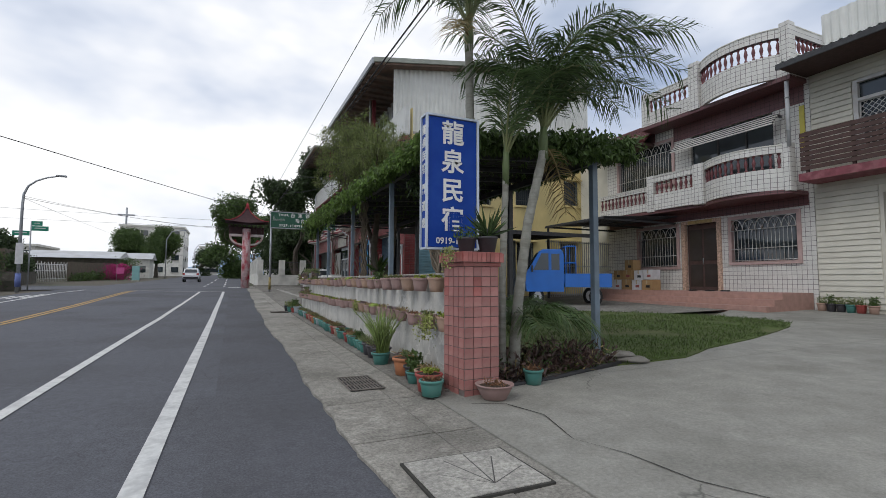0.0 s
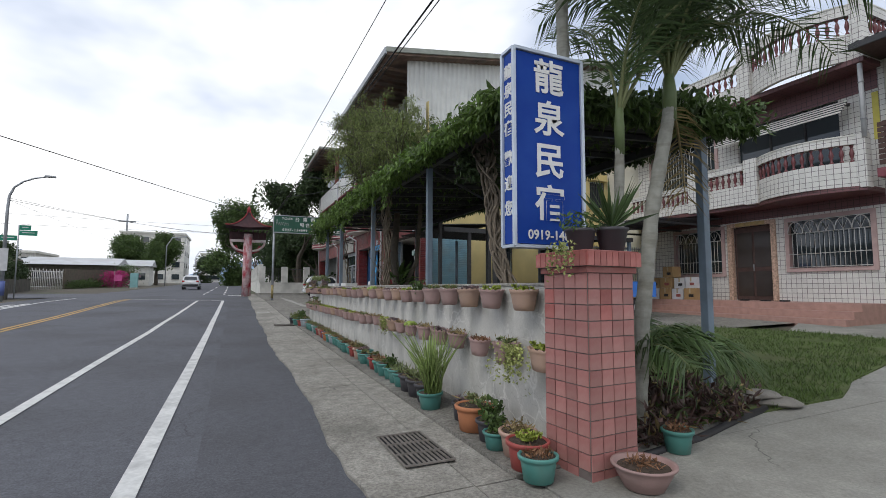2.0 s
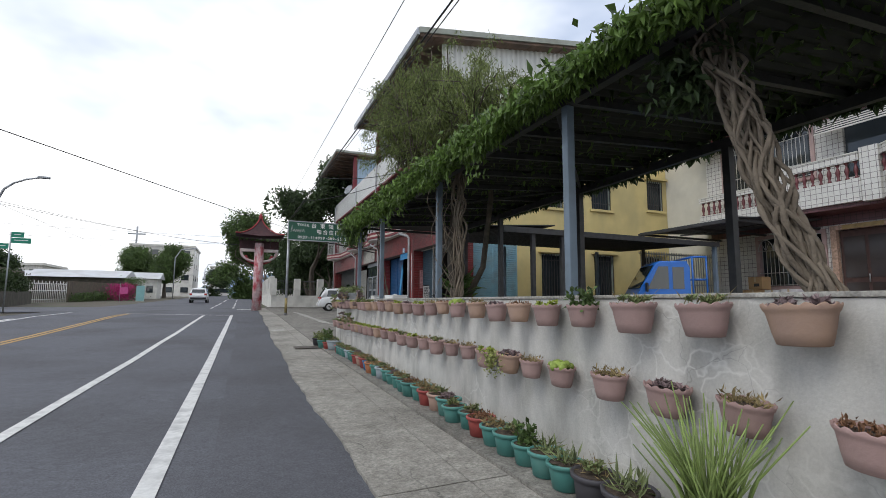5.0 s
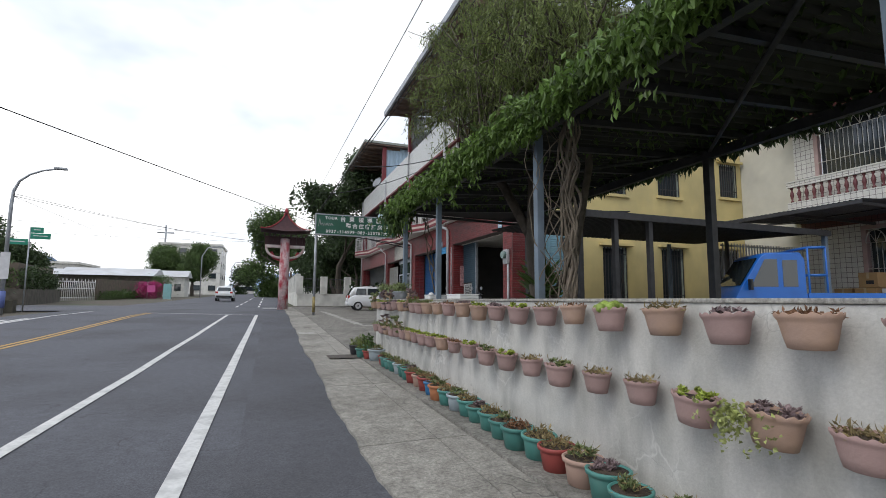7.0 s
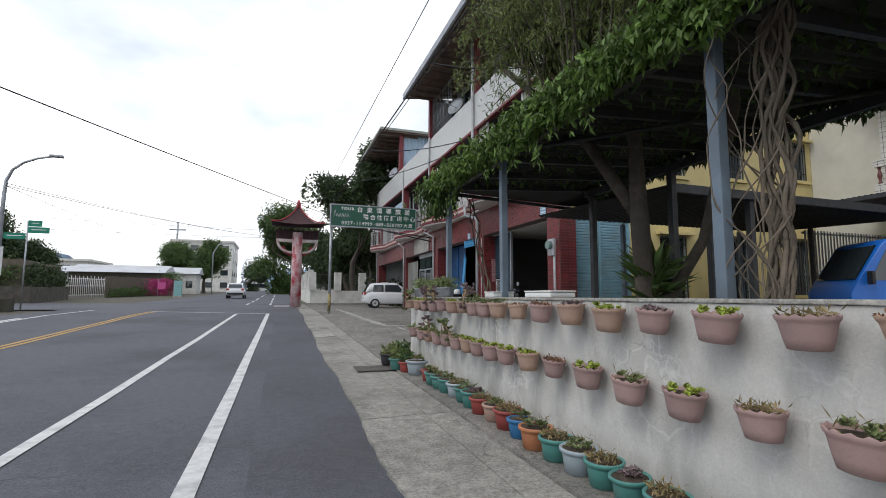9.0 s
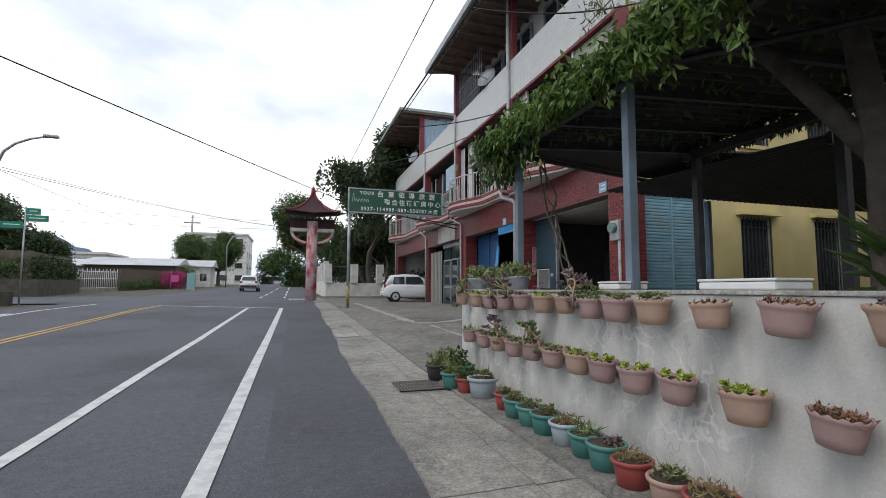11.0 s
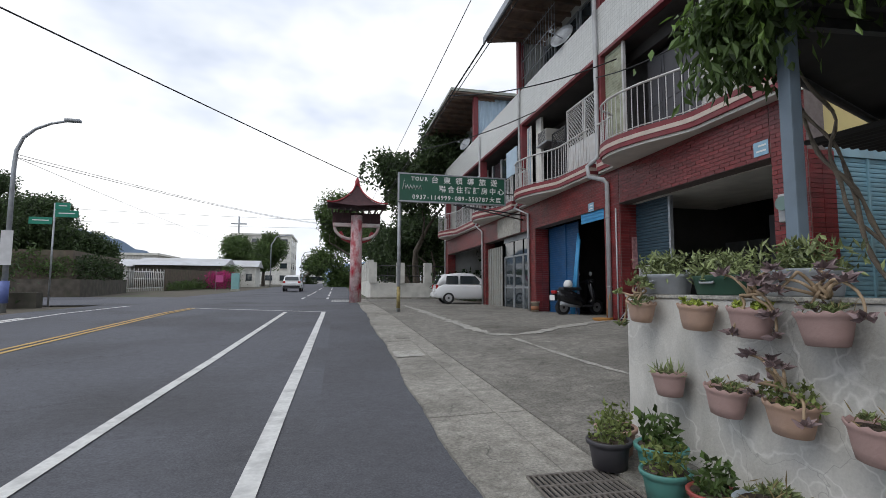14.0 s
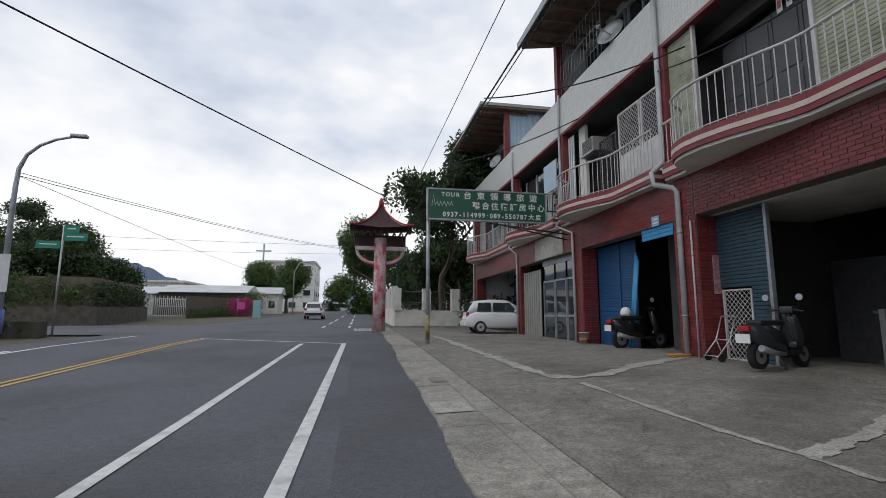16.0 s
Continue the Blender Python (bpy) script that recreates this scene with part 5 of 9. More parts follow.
# ---- trees ----
def branch(bm, p, d, L, r, depth, rng, tips, up=0.15):
    """A tapering limb that forks; the tips collect the places for leaves."""
    pts, rs = [p.copy()], [r]
    q, dd = p.copy(), d.normalized()
    for k in range(4):
        dd = (dd + Vector(rng.normal(size=3)) * 0.16 + Vector((0, 0, up * 0.3))).normalized()
        q = q + dd * L / 4
        pts.append(q.copy())
        rs.append(r * (1 - 0.13 * (k + 1)))
    tube(bm, pts, rs, 7 if r > 0.04 else 5, cap=False)
    if depth == 0:
        tips.append((q, dd))
        return
    for i in range(2 if depth > 2 else 3):
        ax = Vector(rng.normal(size=3))
        nd = (dd * 0.9 + ax.normalized() * 0.85 + Vector((0, 0, up))).normalized()
        branch(bm, pts[-1 - (i % 2)], nd, L * rng.uniform(0.62, 0.85), rs[-1] * 0.72, depth - 1, rng, tips, up)


def tree(name, loc, h, r, depth, leaf, ll, lw, per_tip, spread, label, seed, droop=0.3, up=0.2, bark=BARK, squash=(1, 1, 1)):
    rng = np.random.default_rng(seed)
    t = thing(name, label, "tree", loc)
    bm, tips = bmesh.new(), []
    base = Vector(loc)
    branch(bm, base - Vector((0, 0, 0.1)), Vector((0.05, 0.03, 1)), h * 0.4, r, depth, rng, tips, up)
    for v in bm.verts:
        d = v.co - base
        v.co = base + Vector((d.x * squash[0], d.y * squash[1], d.z * squash[2]))
    part("trunk", bm, bark, t)
    pos = []
    for q, dd in tips:
        q = base + Vector(((q - base).x * squash[0], (q - base).y * squash[1], (q - base).z * squash[2]))
        s = spread * rng.uniform(0.55, 1.3)
        pos.append(np.array(q) + np.clip(rng.normal(size=(per_tip, 3)), -1.45, 1.45) * s * np.array([1, 1, 0.7]))
    leaf_cloud("crown", np.concatenate(pos), ll, lw, leaf, t, droop=droop, seed=seed + 1)
    return t


# feathery bush over the pergola, rooted in the yard
ft = thing("feathery_tree", "feathery drooping olive green tree over the pergola roof", "tree", (3.95, 13.2, 0.3))
bm = bmesh.new()
tube(bm, [(3.95, 13.2, 0.2), (3.9, 13.3, 1.2), (3.75, 13.2, 2.2), (3.9, 13.4, 3.2), (3.7, 13.6, 4.2)], [0.13, 0.11, 0.10, 0.08, 0.05], 10)
tube(bm, [(3.95, 13.2, 1.2), (4.2, 12.8, 2.0), (4.1, 12.3, 3.2), (3.8, 12.0, 4.6)], [0.06, 0.055, 0.05, 0.035], 8)
tube(bm, [(3.8, 13.2, 2.2), (3.6, 13.8, 3.2), (3.4, 14.5, 4.0), (3.1, 15.2, 4.8)], [0.08, 0.07, 0.06, 0.04], 8)
fpos, fdir = [], []
rngF = np.random.default_rng(23)
for b in range(340):
    cy = rngF.uniform(10.5, 15.1)
    prof = max(0.18, 1 - ((cy - 13.2) / 3.2) ** 2)
    low = 3.5 + max(0.0, cy - 13.0) * 0.30
    cx = 3.25 - 0.06 * (cy - 13)
    base = Vector((cx + 0.25 + np.clip(rngF.normal(), -1.5, 1.5) * 0.35, cy * 0.7 + 13.2 * 0.3, low + 1.0 * prof * rngF.random()))
    tip = Vector((cx + np.clip(rngF.normal(), -1.4, 1.4) * 0.5, cy + np.clip(rngF.normal(), -1.5, 1.5) * 0.3, low + 0.2 + 2.1 * prof * rngF.random() ** 0.8))
    mid = base.lerp(tip, 0.6) + Vector((0, 0, 0.22))
    end = tip + Vector((rngF.normal() * 0.25 - 0.08, rngF.normal() * 0.25, rngF.uniform(-0.4, 0.25)))
    tube(bm, [base, mid, tip, end], [0.016, 0.012, 0.008, 0.004], 4, cap=False)
    for k in range(200):
        f = rngF.random() * 2.999
        seg_ = [(base, mid), (mid, tip), (tip, end)][int(f)]
        q = seg_[0].lerp(seg_[1], f % 1)
        fpos.append(np.array(q) + rngF.normal(size=3) * 0.055)
part("trunk", bm, BARK, ft)
leaf_cloud("crown", fpos, 0.085, 0.016, LEAF_FINE, ft, droop=1.3, seed=24, spread=0.8)
# epiphytes on the trunk
ep = []
epd = []
for k in range(90):
    a = rngF.random() * 6.28
    z = rngF.uniform(1.3, 1.75)
    ep.append((3.9, 13.2, z))
    epd.append((math.cos(a), math.sin(a), 0.1 + 1.1 * rngF.random()))
orchid = thing("strap_leaf_plant", "broad strap-leaved epiphyte clinging to the tree trunk", "plant", (3.9, 13.2, 1.4))
leaf_cloud("leaves", ep, 0.42, 0.085, LEAF_MID, orchid, droop=0.15, seed=26, dirs=epd, fold=0.15)


def frond(bm_r, v, f, base, az, el, L, sag, n, ll, rng, dead=False):
    """One feather frond: an arching rib and two rows of narrow hanging leaflets."""
    pts = []
    d = Vector((math.cos(az) * math.cos(el), math.sin(az) * math.cos(el), math.sin(el)))
    for k in range(13):
        s = k / 12
        pts.append(base + d * L * s + Vector((math.cos(az), math.sin(az), 0)) * (0.42 * L * s * s * math.sin(el)) + Vector((0, 0, -sag * s ** 3 * L)))
    tube(bm_r, pts, [0.018 * (1 - 0.85 * k / 12) + 0.002 for k in range(13)], 5, cap=False)
    side = Vector((-math.sin(az), math.cos(az), 0))
    for k in range(n):
        s = 0.16 + 0.84 * k / n
        i = min(int(s * 12), 11)
        p = pts[i].lerp(pts[i + 1], s * 12 - i)
        t = (pts[i + 1] - pts[i]).normalized()
        w = ll * (0.55 + 0.9 * math.sin(min(s, 0.97) * 2.6)) * 0.75
        for sg in (-1, 1):
            dl = (t * rng.uniform(0.5, 0.8) + side * sg * rng.uniform(0.6, 0.9) + Vector((0, 0, rng.uniform(-0.25, 0.3)))).normalized()
            m = p + dl * w * 0.5
            e_ = p + dl * w + Vector((0, 0, -0.35 * w))
            ww = t * 0.010
            o = len(v)
            v += [p - ww * 0.5, p + ww * 0.5, m + ww, m - ww, e_]
            f += [(o, o + 1, o + 2, o + 3), (o + 3, o + 2, o + 4)]


def palm(path, rs, fronds, label, seed, dead=2, L=1.5):
    rng = np.random.default_rng(seed)
    t = thing("palm_tree", label, "palm", path[0])
    bm = bmesh.new()
    P, R = [], []
    for k in range(len(path) * 10 - 9):
        i, q = min(k // 10, len(path) - 2), (k - 10 * min(k // 10, len(path) - 2)) / 10
        P.append(Vector(path[i]).lerp(Vector(path[i + 1]), q))
        R.append(lerp(rs[i], rs[i + 1], q) * (1.06 if k % 3 == 0 else 0.97))
    tube(bm, P, R, 12)
    part("trunk", bm, mat("ringed_palm_trunk", (0.27, 0.27, 0.235), 0.85, 0.2, 14, 0.35, stain=(0.16, 0.15, 0.12), stain_scale=5, stain_amt=0.7, streak=4.0), t, "pale ringed trunk")
    top_ = Vector(path[-1])
    part("crownshaft", tube(bmesh.new(), [top_ - Vector((0, 0, 0.1)), top_ + Vector((0, 0, 0.15)), top_ + Vector((0.01, 0, 0.42))], [rs[-1] * 1.0, rs[-1] * 1.15, 0.025], 10), mat("green_crownshaft", (0.11, 0.15, 0.06), 0.5, 0.2, 6, 0.1), t)
    br, v, f = bmesh.new(), [], []
    for az, el, ln, sag in fronds:
        frond(br, v, f, top_ + Vector((0, 0, 0.25)), radians(az), radians(el), ln, sag, 58, 0.46, rng)
    quads("foliage", v, f, LEAF_PALM, t)
    part("frond_ribbing", br, mat("palm_rib", (0.15, 0.17, 0.07), 0.5, 0.2, 4, 0.05), t)
    if dead:
        br, v, f = bmesh.new(), [], []
        for k in range(dead):
            frond(br, v, f, top_ + Vector((0, 0, 0.1)), rng.random() * 6.28, radians(rng.uniform(-20, 25)), L * 0.9, 0.7, 30, 0.34, rng)
        quads("dead_foliage", v, f, LEAF_DRY, t)
        part("dead_frond_ribbing", br, LEAF_DRY, t)
    return t


palm([(3.16, 4.96, 0.1), (3.22, 4.94, 1.0), (3.36, 4.92, 2.0), (3.60, 4.90, 2.95)], [0.075, 0.065, 0.06, 0.055],
     [(-20, 80, 2.5, 0.55), (5, 74, 2.4, 0.55), (-50, 76, 2.3, 0.55), (-80, 82, 2.0, 0.45), (40, 78, 2.1, 0.5), (85, 76, 1.9, 0.5), (130, 80, 1.9, 0.5), (-15, 58, 2.0, 0.65), (175, 79, 1.6, 0.5), (150, 84, 2.2, 0.35), (200, 86, 2.3, 0.3), (225, 80, 1.6, 0.5), (-35, 66, 2.1, 0.6), (12, 62, 2.0, 0.55), (-100, 74, 1.7, 0.55), (22, 70, 2.5, 0.5), (-10, 86, 2.4, 0.3), (60, 84, 2.2, 0.35), (-42, 72, 2.4, 0.5)],
     "young feather palm with a pale ringed trunk behind the pillar", 3, dead=1, L=1.0)
palm([(2.82, 5.35, 0.1), (2.80, 5.32, 1.5), (2.76, 5.3, 3.0), (2.74, 5.3, 4.35)], [0.07, 0.06, 0.055, 0.055],
     [(-10, 74, 1.8, 0.5), (60, 72, 1.7, 0.5), (140, 66, 1.6, 0.7), (190, 62, 1.5, 0.8), (230, 70, 1.7, 0.6), (280, 68, 1.8, 0.6), (320, 76, 1.9, 0.45), (100, 82, 1.9, 0.3), (20, 85, 2.0, 0.25), (250, 84, 1.9, 0.3)],
     "tall thin feather palm rising behind the blue sign", 5, dead=1, L=0.9)
palm([(3.05, 5.02, 0.1), (3.05, 5.02, 1.2), (3.10, 5.0, 2.6)], [0.05, 0.045, 0.04], [(-60, 76, 1.8, 0.5), (20, 74, 1.8, 0.5), (-25, 68, 1.8, 0.55), (80, 82, 1.9, 0.35), (-10, 84, 2.0, 0.35), (250, 80, 1.5, 0.5)], "slender feather palm stem beside a thicker one", 11, dead=0)
# young palm shoots low behind the pillar
palm([(3.35, 5.3, 0.1), (3.36, 5.3, 0.35)], [0.04, 0.03], [(-30, 45, 1.0, 0.55), (-60, 60, 0.9, 0.6), (10, 50, 1.1, 0.6), (40, 65, 0.9, 0.5), (-95, 55, 0.8, 0.6), (120, 70, 0.9, 0.4)], "low young palm shoots beside the pillar", 8, dead=0)

# ---- shop row details ----
def tiles_x(parent, x, y0, y1, z0, z1, w, h, material, as_parts, name="brick", gap=0.008, proud=0.012):
    """Running-bond wall tiles on a face that looks towards -x."""
    rows = max(1, round((z1 - z0) / h))
    hh = (z1 - z0) / rows
    shared = None
    bm = None if as_parts else bmesh.new()
    for j in range(rows):
        y = y0 - (w / 2 if j % 2 else 0)
        while y < y1 - 0.01:
            a, b = max(y, y0) + gap / 2, min(y + w, y1) - gap / 2
            y += w
            if b - a < 0.03:
                continue
            za, zb = z0 + j * hh + gap / 2, z0 + (j + 1) * hh - gap / 2
            pr = proud * random.uniform(0.8, 1.15)
            if as_parts and abs((b - a) - (w - gap)) < 1e-4:
                if shared is None:
                    q = bx(-proud, -(b - a) / 2, -(zb - za) / 2, 0.004, (b - a) / 2, (zb - za) / 2)
                    shared = bpy.data.meshes.new(name)
                    q.to_mesh(shared)
                    q.free()
                    shared.materials.append(material)
                ob = new(name, shared)
                ob.parent = parent
                ob.location = (x + proud - pr, (a + b) / 2, (za + zb) / 2)
                if parent.type == "EMPTY":
                    ob.matrix_parent_inverse = Matrix.Translation(-parent.location)
            elif as_parts:
                part(name, bx(x - proud, a, za, x + 0.004, b, zb), material, parent)
            else:
                box(bm, x - pr, a, za, x + 0.004, b, zb)
    if bm:
        tagged(part("tile_cladding", bm, material, parent), kind="stuff")


RED_ISL = mat("dark_red_wall_tile_far", (0.185, 0.030, 0.030), 0.42, 0.2, 5, 0.1, stain=(0.10, 0.035, 0.035), stain_scale=1.6, stain_amt=0.6, island=True, rand=0.22)
tiles_x(shops, FX, 20.36, 24.61, 3.605, 4.5, 0.235, 0.075, RED_TILE, True)
tiles_x(shops, FX, 24.63, 43.9, 3.605, 4.5, 0.235, 0.075, RED_ISL, False)
for a, b in COLS:
    tiles_x(shops, FX, a, b, 0.5, 3.6 if b > 20.5 else 4.5, 0.2, 0.075, RED_ISL, False)
    bm = bmesh.new()
    for j in range(41):
        for i in range(2):
            z = 0.5 + j * 0.075
            box(bm, FX + 0.01 + i * 0.245, a - 0.012, z + 0.004, FX + 0.245 + i * 0.245, a + 0.004, z + 0.071)
    tagged(part("tile_cladding", bm, RED_ISL, shops), kind="stuff")
# inside faces of the openings
for i, (a, b) in enumerate(COLS[:-1]):
    bm = bmesh.new()
    for j in range(41):
        z = 0.5 + j * 0.075
        box(bm, FX + 0.01, b - 0.004, z + 0.004, FX + 0.49, b + 0.012, z + 0.071)
    tagged(part("tile_cladding", bm, RED_ISL, shops), kind="stuff")
part("soffit_beam", bx(FX + 0.36, 20.0, 3.58, FX + 3.0, 24.8, 3.7), WHITE_PAINT, shops)

# bay one: dark teal shutter, dim store
sh1 = thing("roller_shutter", "dark teal roller shutter half across a garage bay, shade in its colour", "shutter", (FX + 0.5, 23.6, BZ), kind="structure")
slat_shutter("slats", sh1, "x", FX + 0.46, 23.4, 24.6, BZ + 1.45, 3.6, SHUT_TEAL_SHADED)
slat_shutter("slats", sh1, "x", FX + 0.46, 23.4, 23.8, BZ + 0.02, BZ + 1.45, SHUT_TEAL_SHADED)
part("guide", bx(FX + 0.42, 23.33, BZ, FX + 0.5, 23.395, 3.6), GREY_METAL, sh1)


def lattice(parent, x, y0, y1, z0, z1, pitch, r, material, frame=0.03):
    bm = bmesh.new()
    h, w = z1 - z0, y1 - y0
    k = -h
    while k < w:
        for s in (1, -1):
            a0, a1 = max(0, k), min(w, k + h)
            if a1 - a0 > 0.02:
                p = (x, y0 + a0, z0 + (a0 - k)), (x, y0 + a1, z0 + (a1 - k))
                if s < 0:
                    p = tuple((q[0] + 0.006, y0 + y1 - q[1], q[2]) for q in p)
                tube(bm, p, r, 4, cap=False)
        k += pitch
    part("mesh", bm, material, parent)
    for a, b, c, d in ((y0 - frame, z0 - frame, y0, z1 + frame), (y1, z0 - frame, y1 + frame, z1 + frame), (y0, z0 - frame, y1, z0), (y0, z1, y1, z1 + frame)):
        part("frame", bx(x - 0.02, a, b, x + 0.02, c, d), material, parent)


gr1 = thing("mesh_gate", "small pale steel mesh gate in the shutter opening", "gate", (FX + 0.5, 24, BZ), kind="structure")
lattice(gr1, FX + 0.46, 23.85, 24.52, BZ + 0.06, BZ + 1.38, 0.11, 0.006, RAIL)
part("store_shelf", bx(FX + 2.5, 20.4, BZ, FX + 2.6, 24.0, 2.6), DARK_METAL, shops)
fence1 = thing("panel_fence", "low dark slatted panel fence inside the open bay", "fence", (FX + 1.3, 21.3, BZ), kind="structure")
for i in range(14):
    y = 20.5 + i * 0.13
    part("slat", bx(FX + 1.3, y, BZ + 0.1, FX + 1.33, y + 0.09, BZ + 1.0), mat("grey_panel_paint", (0.14, 0.14, 0.14), 0.6, 0.2, 4, 0.1), fence1)
for z in (BZ + 0.15, BZ + 0.95):
    part("rail", bx(FX + 1.335, 20.4, z - 0.03, FX + 1.38, 22.4, z + 0.03), DARK_METAL, fence1)
part("dark_partition", bx(FX + 1.9, 20.3, BZ, FX + 1.98, 22.2, 3.0), mat("dark_grey_board", (0.06, 0.06, 0.062), 0.7, 0.2, 3, 0.1), shops)

# bay two: blue shutter, opening beside it
sh2 = thing("roller_shutter", "deep blue roller shutter closing part of a shop bay, shade in its colour", "shutter", (FX + 0.5, 28.6, BZ), kind="structure")
slat_shutter("slats", sh2, "x", FX + 0.56, 27.7, 29.8, BZ + 0.02, 3.6, SHUT_BLUE_SHADED)
part("guide", bx(FX + 0.5, 28.5, BZ, FX + 0.54, 28.57, 3.6), SHUT_BLUE_SHADED, sh2)
sh2b = thing("rolled_shutter", "bright blue shutter rolled up under the lintel", "shutter", (FX + 0.1, 26, 3.3), kind="structure")
slat_shutter("slats", sh2b, "x", FX + 0.05, 25.4, 26.6, 3.32, 3.6, mat("bright_blue_shutter_paint", (0.05, 0.27, 0.52), 0.5, 0.1, 3, 0.05))
part("shop_partition", bx(FX + 1.1, 25.4, BZ, FX + 1.15, 27.1, 3.6), mat("dark_grey_board", ()), shops)
for k in range(3):
    t = thing("leaning_tube", "long blue plastic tube leaning against the shutter", "tube", (FX + 0.4, 27.3, BZ), "tubes leaning in the shop bay")
    part("tube", tube(bmesh.new(), [(FX + 0.35, 27.9 - 0.08 * k, BZ + 0.02), (FX + 0.48, 27.6 - 0.04 * k, 3.2 - 0.1 * k)], 0.035, 8), mat("bright_blue_shutter_paint", ()), t)

# bay three: folding shutter, glazed doors, blank board
sh3 = thing("folding_gate", "grey folding steel gate pushed to one side", "gate", (FX + 0.2, 34.8, BZ), kind="structure")
for i in range(16):
    y = 33.6 + i * 0.125
    part("leaf", bx(FX + 0.12 + 0.03 * (i % 2), y, BZ, FX + 0.15 + 0.03 * (i % 2), y + 0.12, 3.3), mat("grey_gate_paint", (0.30, 0.30, 0.28), 0.55, 0.15, 3, 0.1, stain=(0.2, 0.17, 0.13), stain_scale=3), sh3)
dr = thing("shop_door", "glazed aluminium shop doors with a patterned curtain", "door", (FX + 0.2, 32, BZ), kind="structure")
for a, b in ((30.45, 31.4), (31.45, 32.4), (32.45, 33.5)):
    pane = part("pane", bx(FX + 0.22, a + 0.05, BZ + 0.1, FX + 0.235, b - 0.05, 2.75), GLASS, dr)
    for c, d in ((a, a + 0.05), (b - 0.05, b)):
        part("stile", bx(FX + 0.19, c, BZ, FX + 0.26, d, 2.8), GREY_METAL, dr)
    part("rail", bx(FX + 0.19, a + 0.05, 2.75, FX + 0.26, b - 0.05, 2.82), GREY_METAL, dr)
    part("rail", bx(FX + 0.19, a + 0.05, BZ + 0.85, FX + 0.26, b - 0.05, BZ + 0.92), GREY_METAL, dr)
    part("pane", bx(FX + 0.22, a + 0.05, 2.83, FX + 0.235, b - 0.05, 3.4), GLASS, dr)
part("rail", bx(FX + 0.19, 30.4, 3.4, FX + 0.26, 33.55, 3.6), GREY_METAL, dr)
part("curtain", bx(FX + 0.26, 30.55, BZ + 0.2, FX + 0.28, 31.3, 2.7), mat("pale_blue_check_cloth", (0.22, 0.36, 0.46), 0.9, 0.5, 14, 0.1), dr)
solo("blank_board", bx(FX - 0.05, 31.1, 3.62, FX - 0.016, 33.7, 4.42, bev=0.006), PATCH, "blank weathered white board above the shop doors", "board")
sh4 = thing("roller_shutter", "deep blue roller shutter in the end bay, shade in its colour", "shutter", (FX + 0.5, 39.5, BZ), kind="structure")
slat_shutter("slats", sh4, "x", FX + 2.3, 36.1, 43.3, 0.55, 3.6, SHUT_BLUE_SHADED)

# balconies with bowed fronts
def bow(u):
    """How far the slab stands out, u metres from its far end."""
    return table(u, ((0, 0.22), (0.7, 0.22), (0.8, 0.3), (0.92, 0.6), (1.05, 0.76), (1.25, 0.86), (1.6, 0.92), (2.0, 0.88), (2.5, 0.74), (3.0, 0.52), (3.35, 0.36), (3.6, 0.3), (9, 0.3)))


def balcony(y_near, y_far, zb, n=46):
    b = thing("balcony", "bowed balcony with red tiled edge and pale steel railing", "balcony", (FX, (y_near + y_far) / 2, zb), "balconies of the shop row")
    ys = [lerp(y_far, y_near, i / n) for i in range(n + 1)]

    def band(name, za, zb_, inset, material):
        bm = bmesh.new()
        rows = []
        for y in ys:
            o = bow(y_far - y) - inset
            rows.append([bm.verts.new(p) for p in ((FX + 0.02, y, za), (FX - o, y, za), (FX - o, y, zb_), (FX + 0.02, y, zb_))])
        for p, q in zip(rows, rows[1:]):
            for i in range(4):
                bm.faces.new((p[i], p[(i + 1) % 4], q[(i + 1) % 4], q[i]))
        bm.faces.new(rows[0][::-1])
        bm.faces.new(rows[-1])
        part(name, bm, material, b)

    band("slab", zb, zb + 0.06, 0.05, WHITE_PAINT)
    band("edge", zb + 0.06, zb + 0.16, 0.0, RED_PAINT)
    band("stripe", zb + 0.16, zb + 0.25, -0.012, mat("cream_stripe_paint", (0.52, 0.44, 0.38), 0.7, 0.12, 5, 0.1))
    band("kerb", zb + 0.25, zb + 0.36, 0.0, RED_PAINT)
    z0, z1 = zb + 0.36, zb + 1.32
    part("handrail", tube(bmesh.new(), [(FX - bow(y_far - y) + 0.05, y, z1) for y in ys], 0.028, 8), RAIL, b)
    part("bottom_rail", tube(bmesh.new(), [(FX - bow(y_far - y) + 0.05, y, z0 + 0.05) for y in ys], 0.012, 6), RAIL, b)
    m = int((y_far - y_near) / 0.145)
    for i in range(m + 1):
        y = lerp(y_far, y_near, i / m)
        x = FX - bow(y_far - y) + 0.05
        part("rod", tube(bmesh.new(), [(x, y, z0), (x, y, z1)], 0.011, 5, cap=False), RAIL, b)
    return b


balcony(19.75, 25.28, 4.50)
balcony(25.6, 30.88, 4.50)
balcony(31.3, 36.2, 4.50)
balcony(36.5, 43.6, 4.50)

# first floor fronts
up1 = thing("upper_shutter", "faded green roller shutter on the first floor", "shutter", (FX + 0.2, 24.6, 4.9), "first floor shutters", "structure")
slat_shutter("slats", up1, "x", FX + 0.12, 24.47, 25.28, 4.86, 7.75, SHUT_OLD)
part("guide", bx(FX + 0.06, 24.40, 4.86, FX + 0.14, 24.465, 7.75), RAIL, up1)
up2 = thing("upper_shutter", "faded green roller shutter on the first floor", "shutter", (FX + 0.2, 21, 4.9), "first floor shutters", "structure")
slat_shutter("slats", up2, "x", FX + 0.12, 20.02, 21.75, 4.86, 7.75, SHUT_OLD)
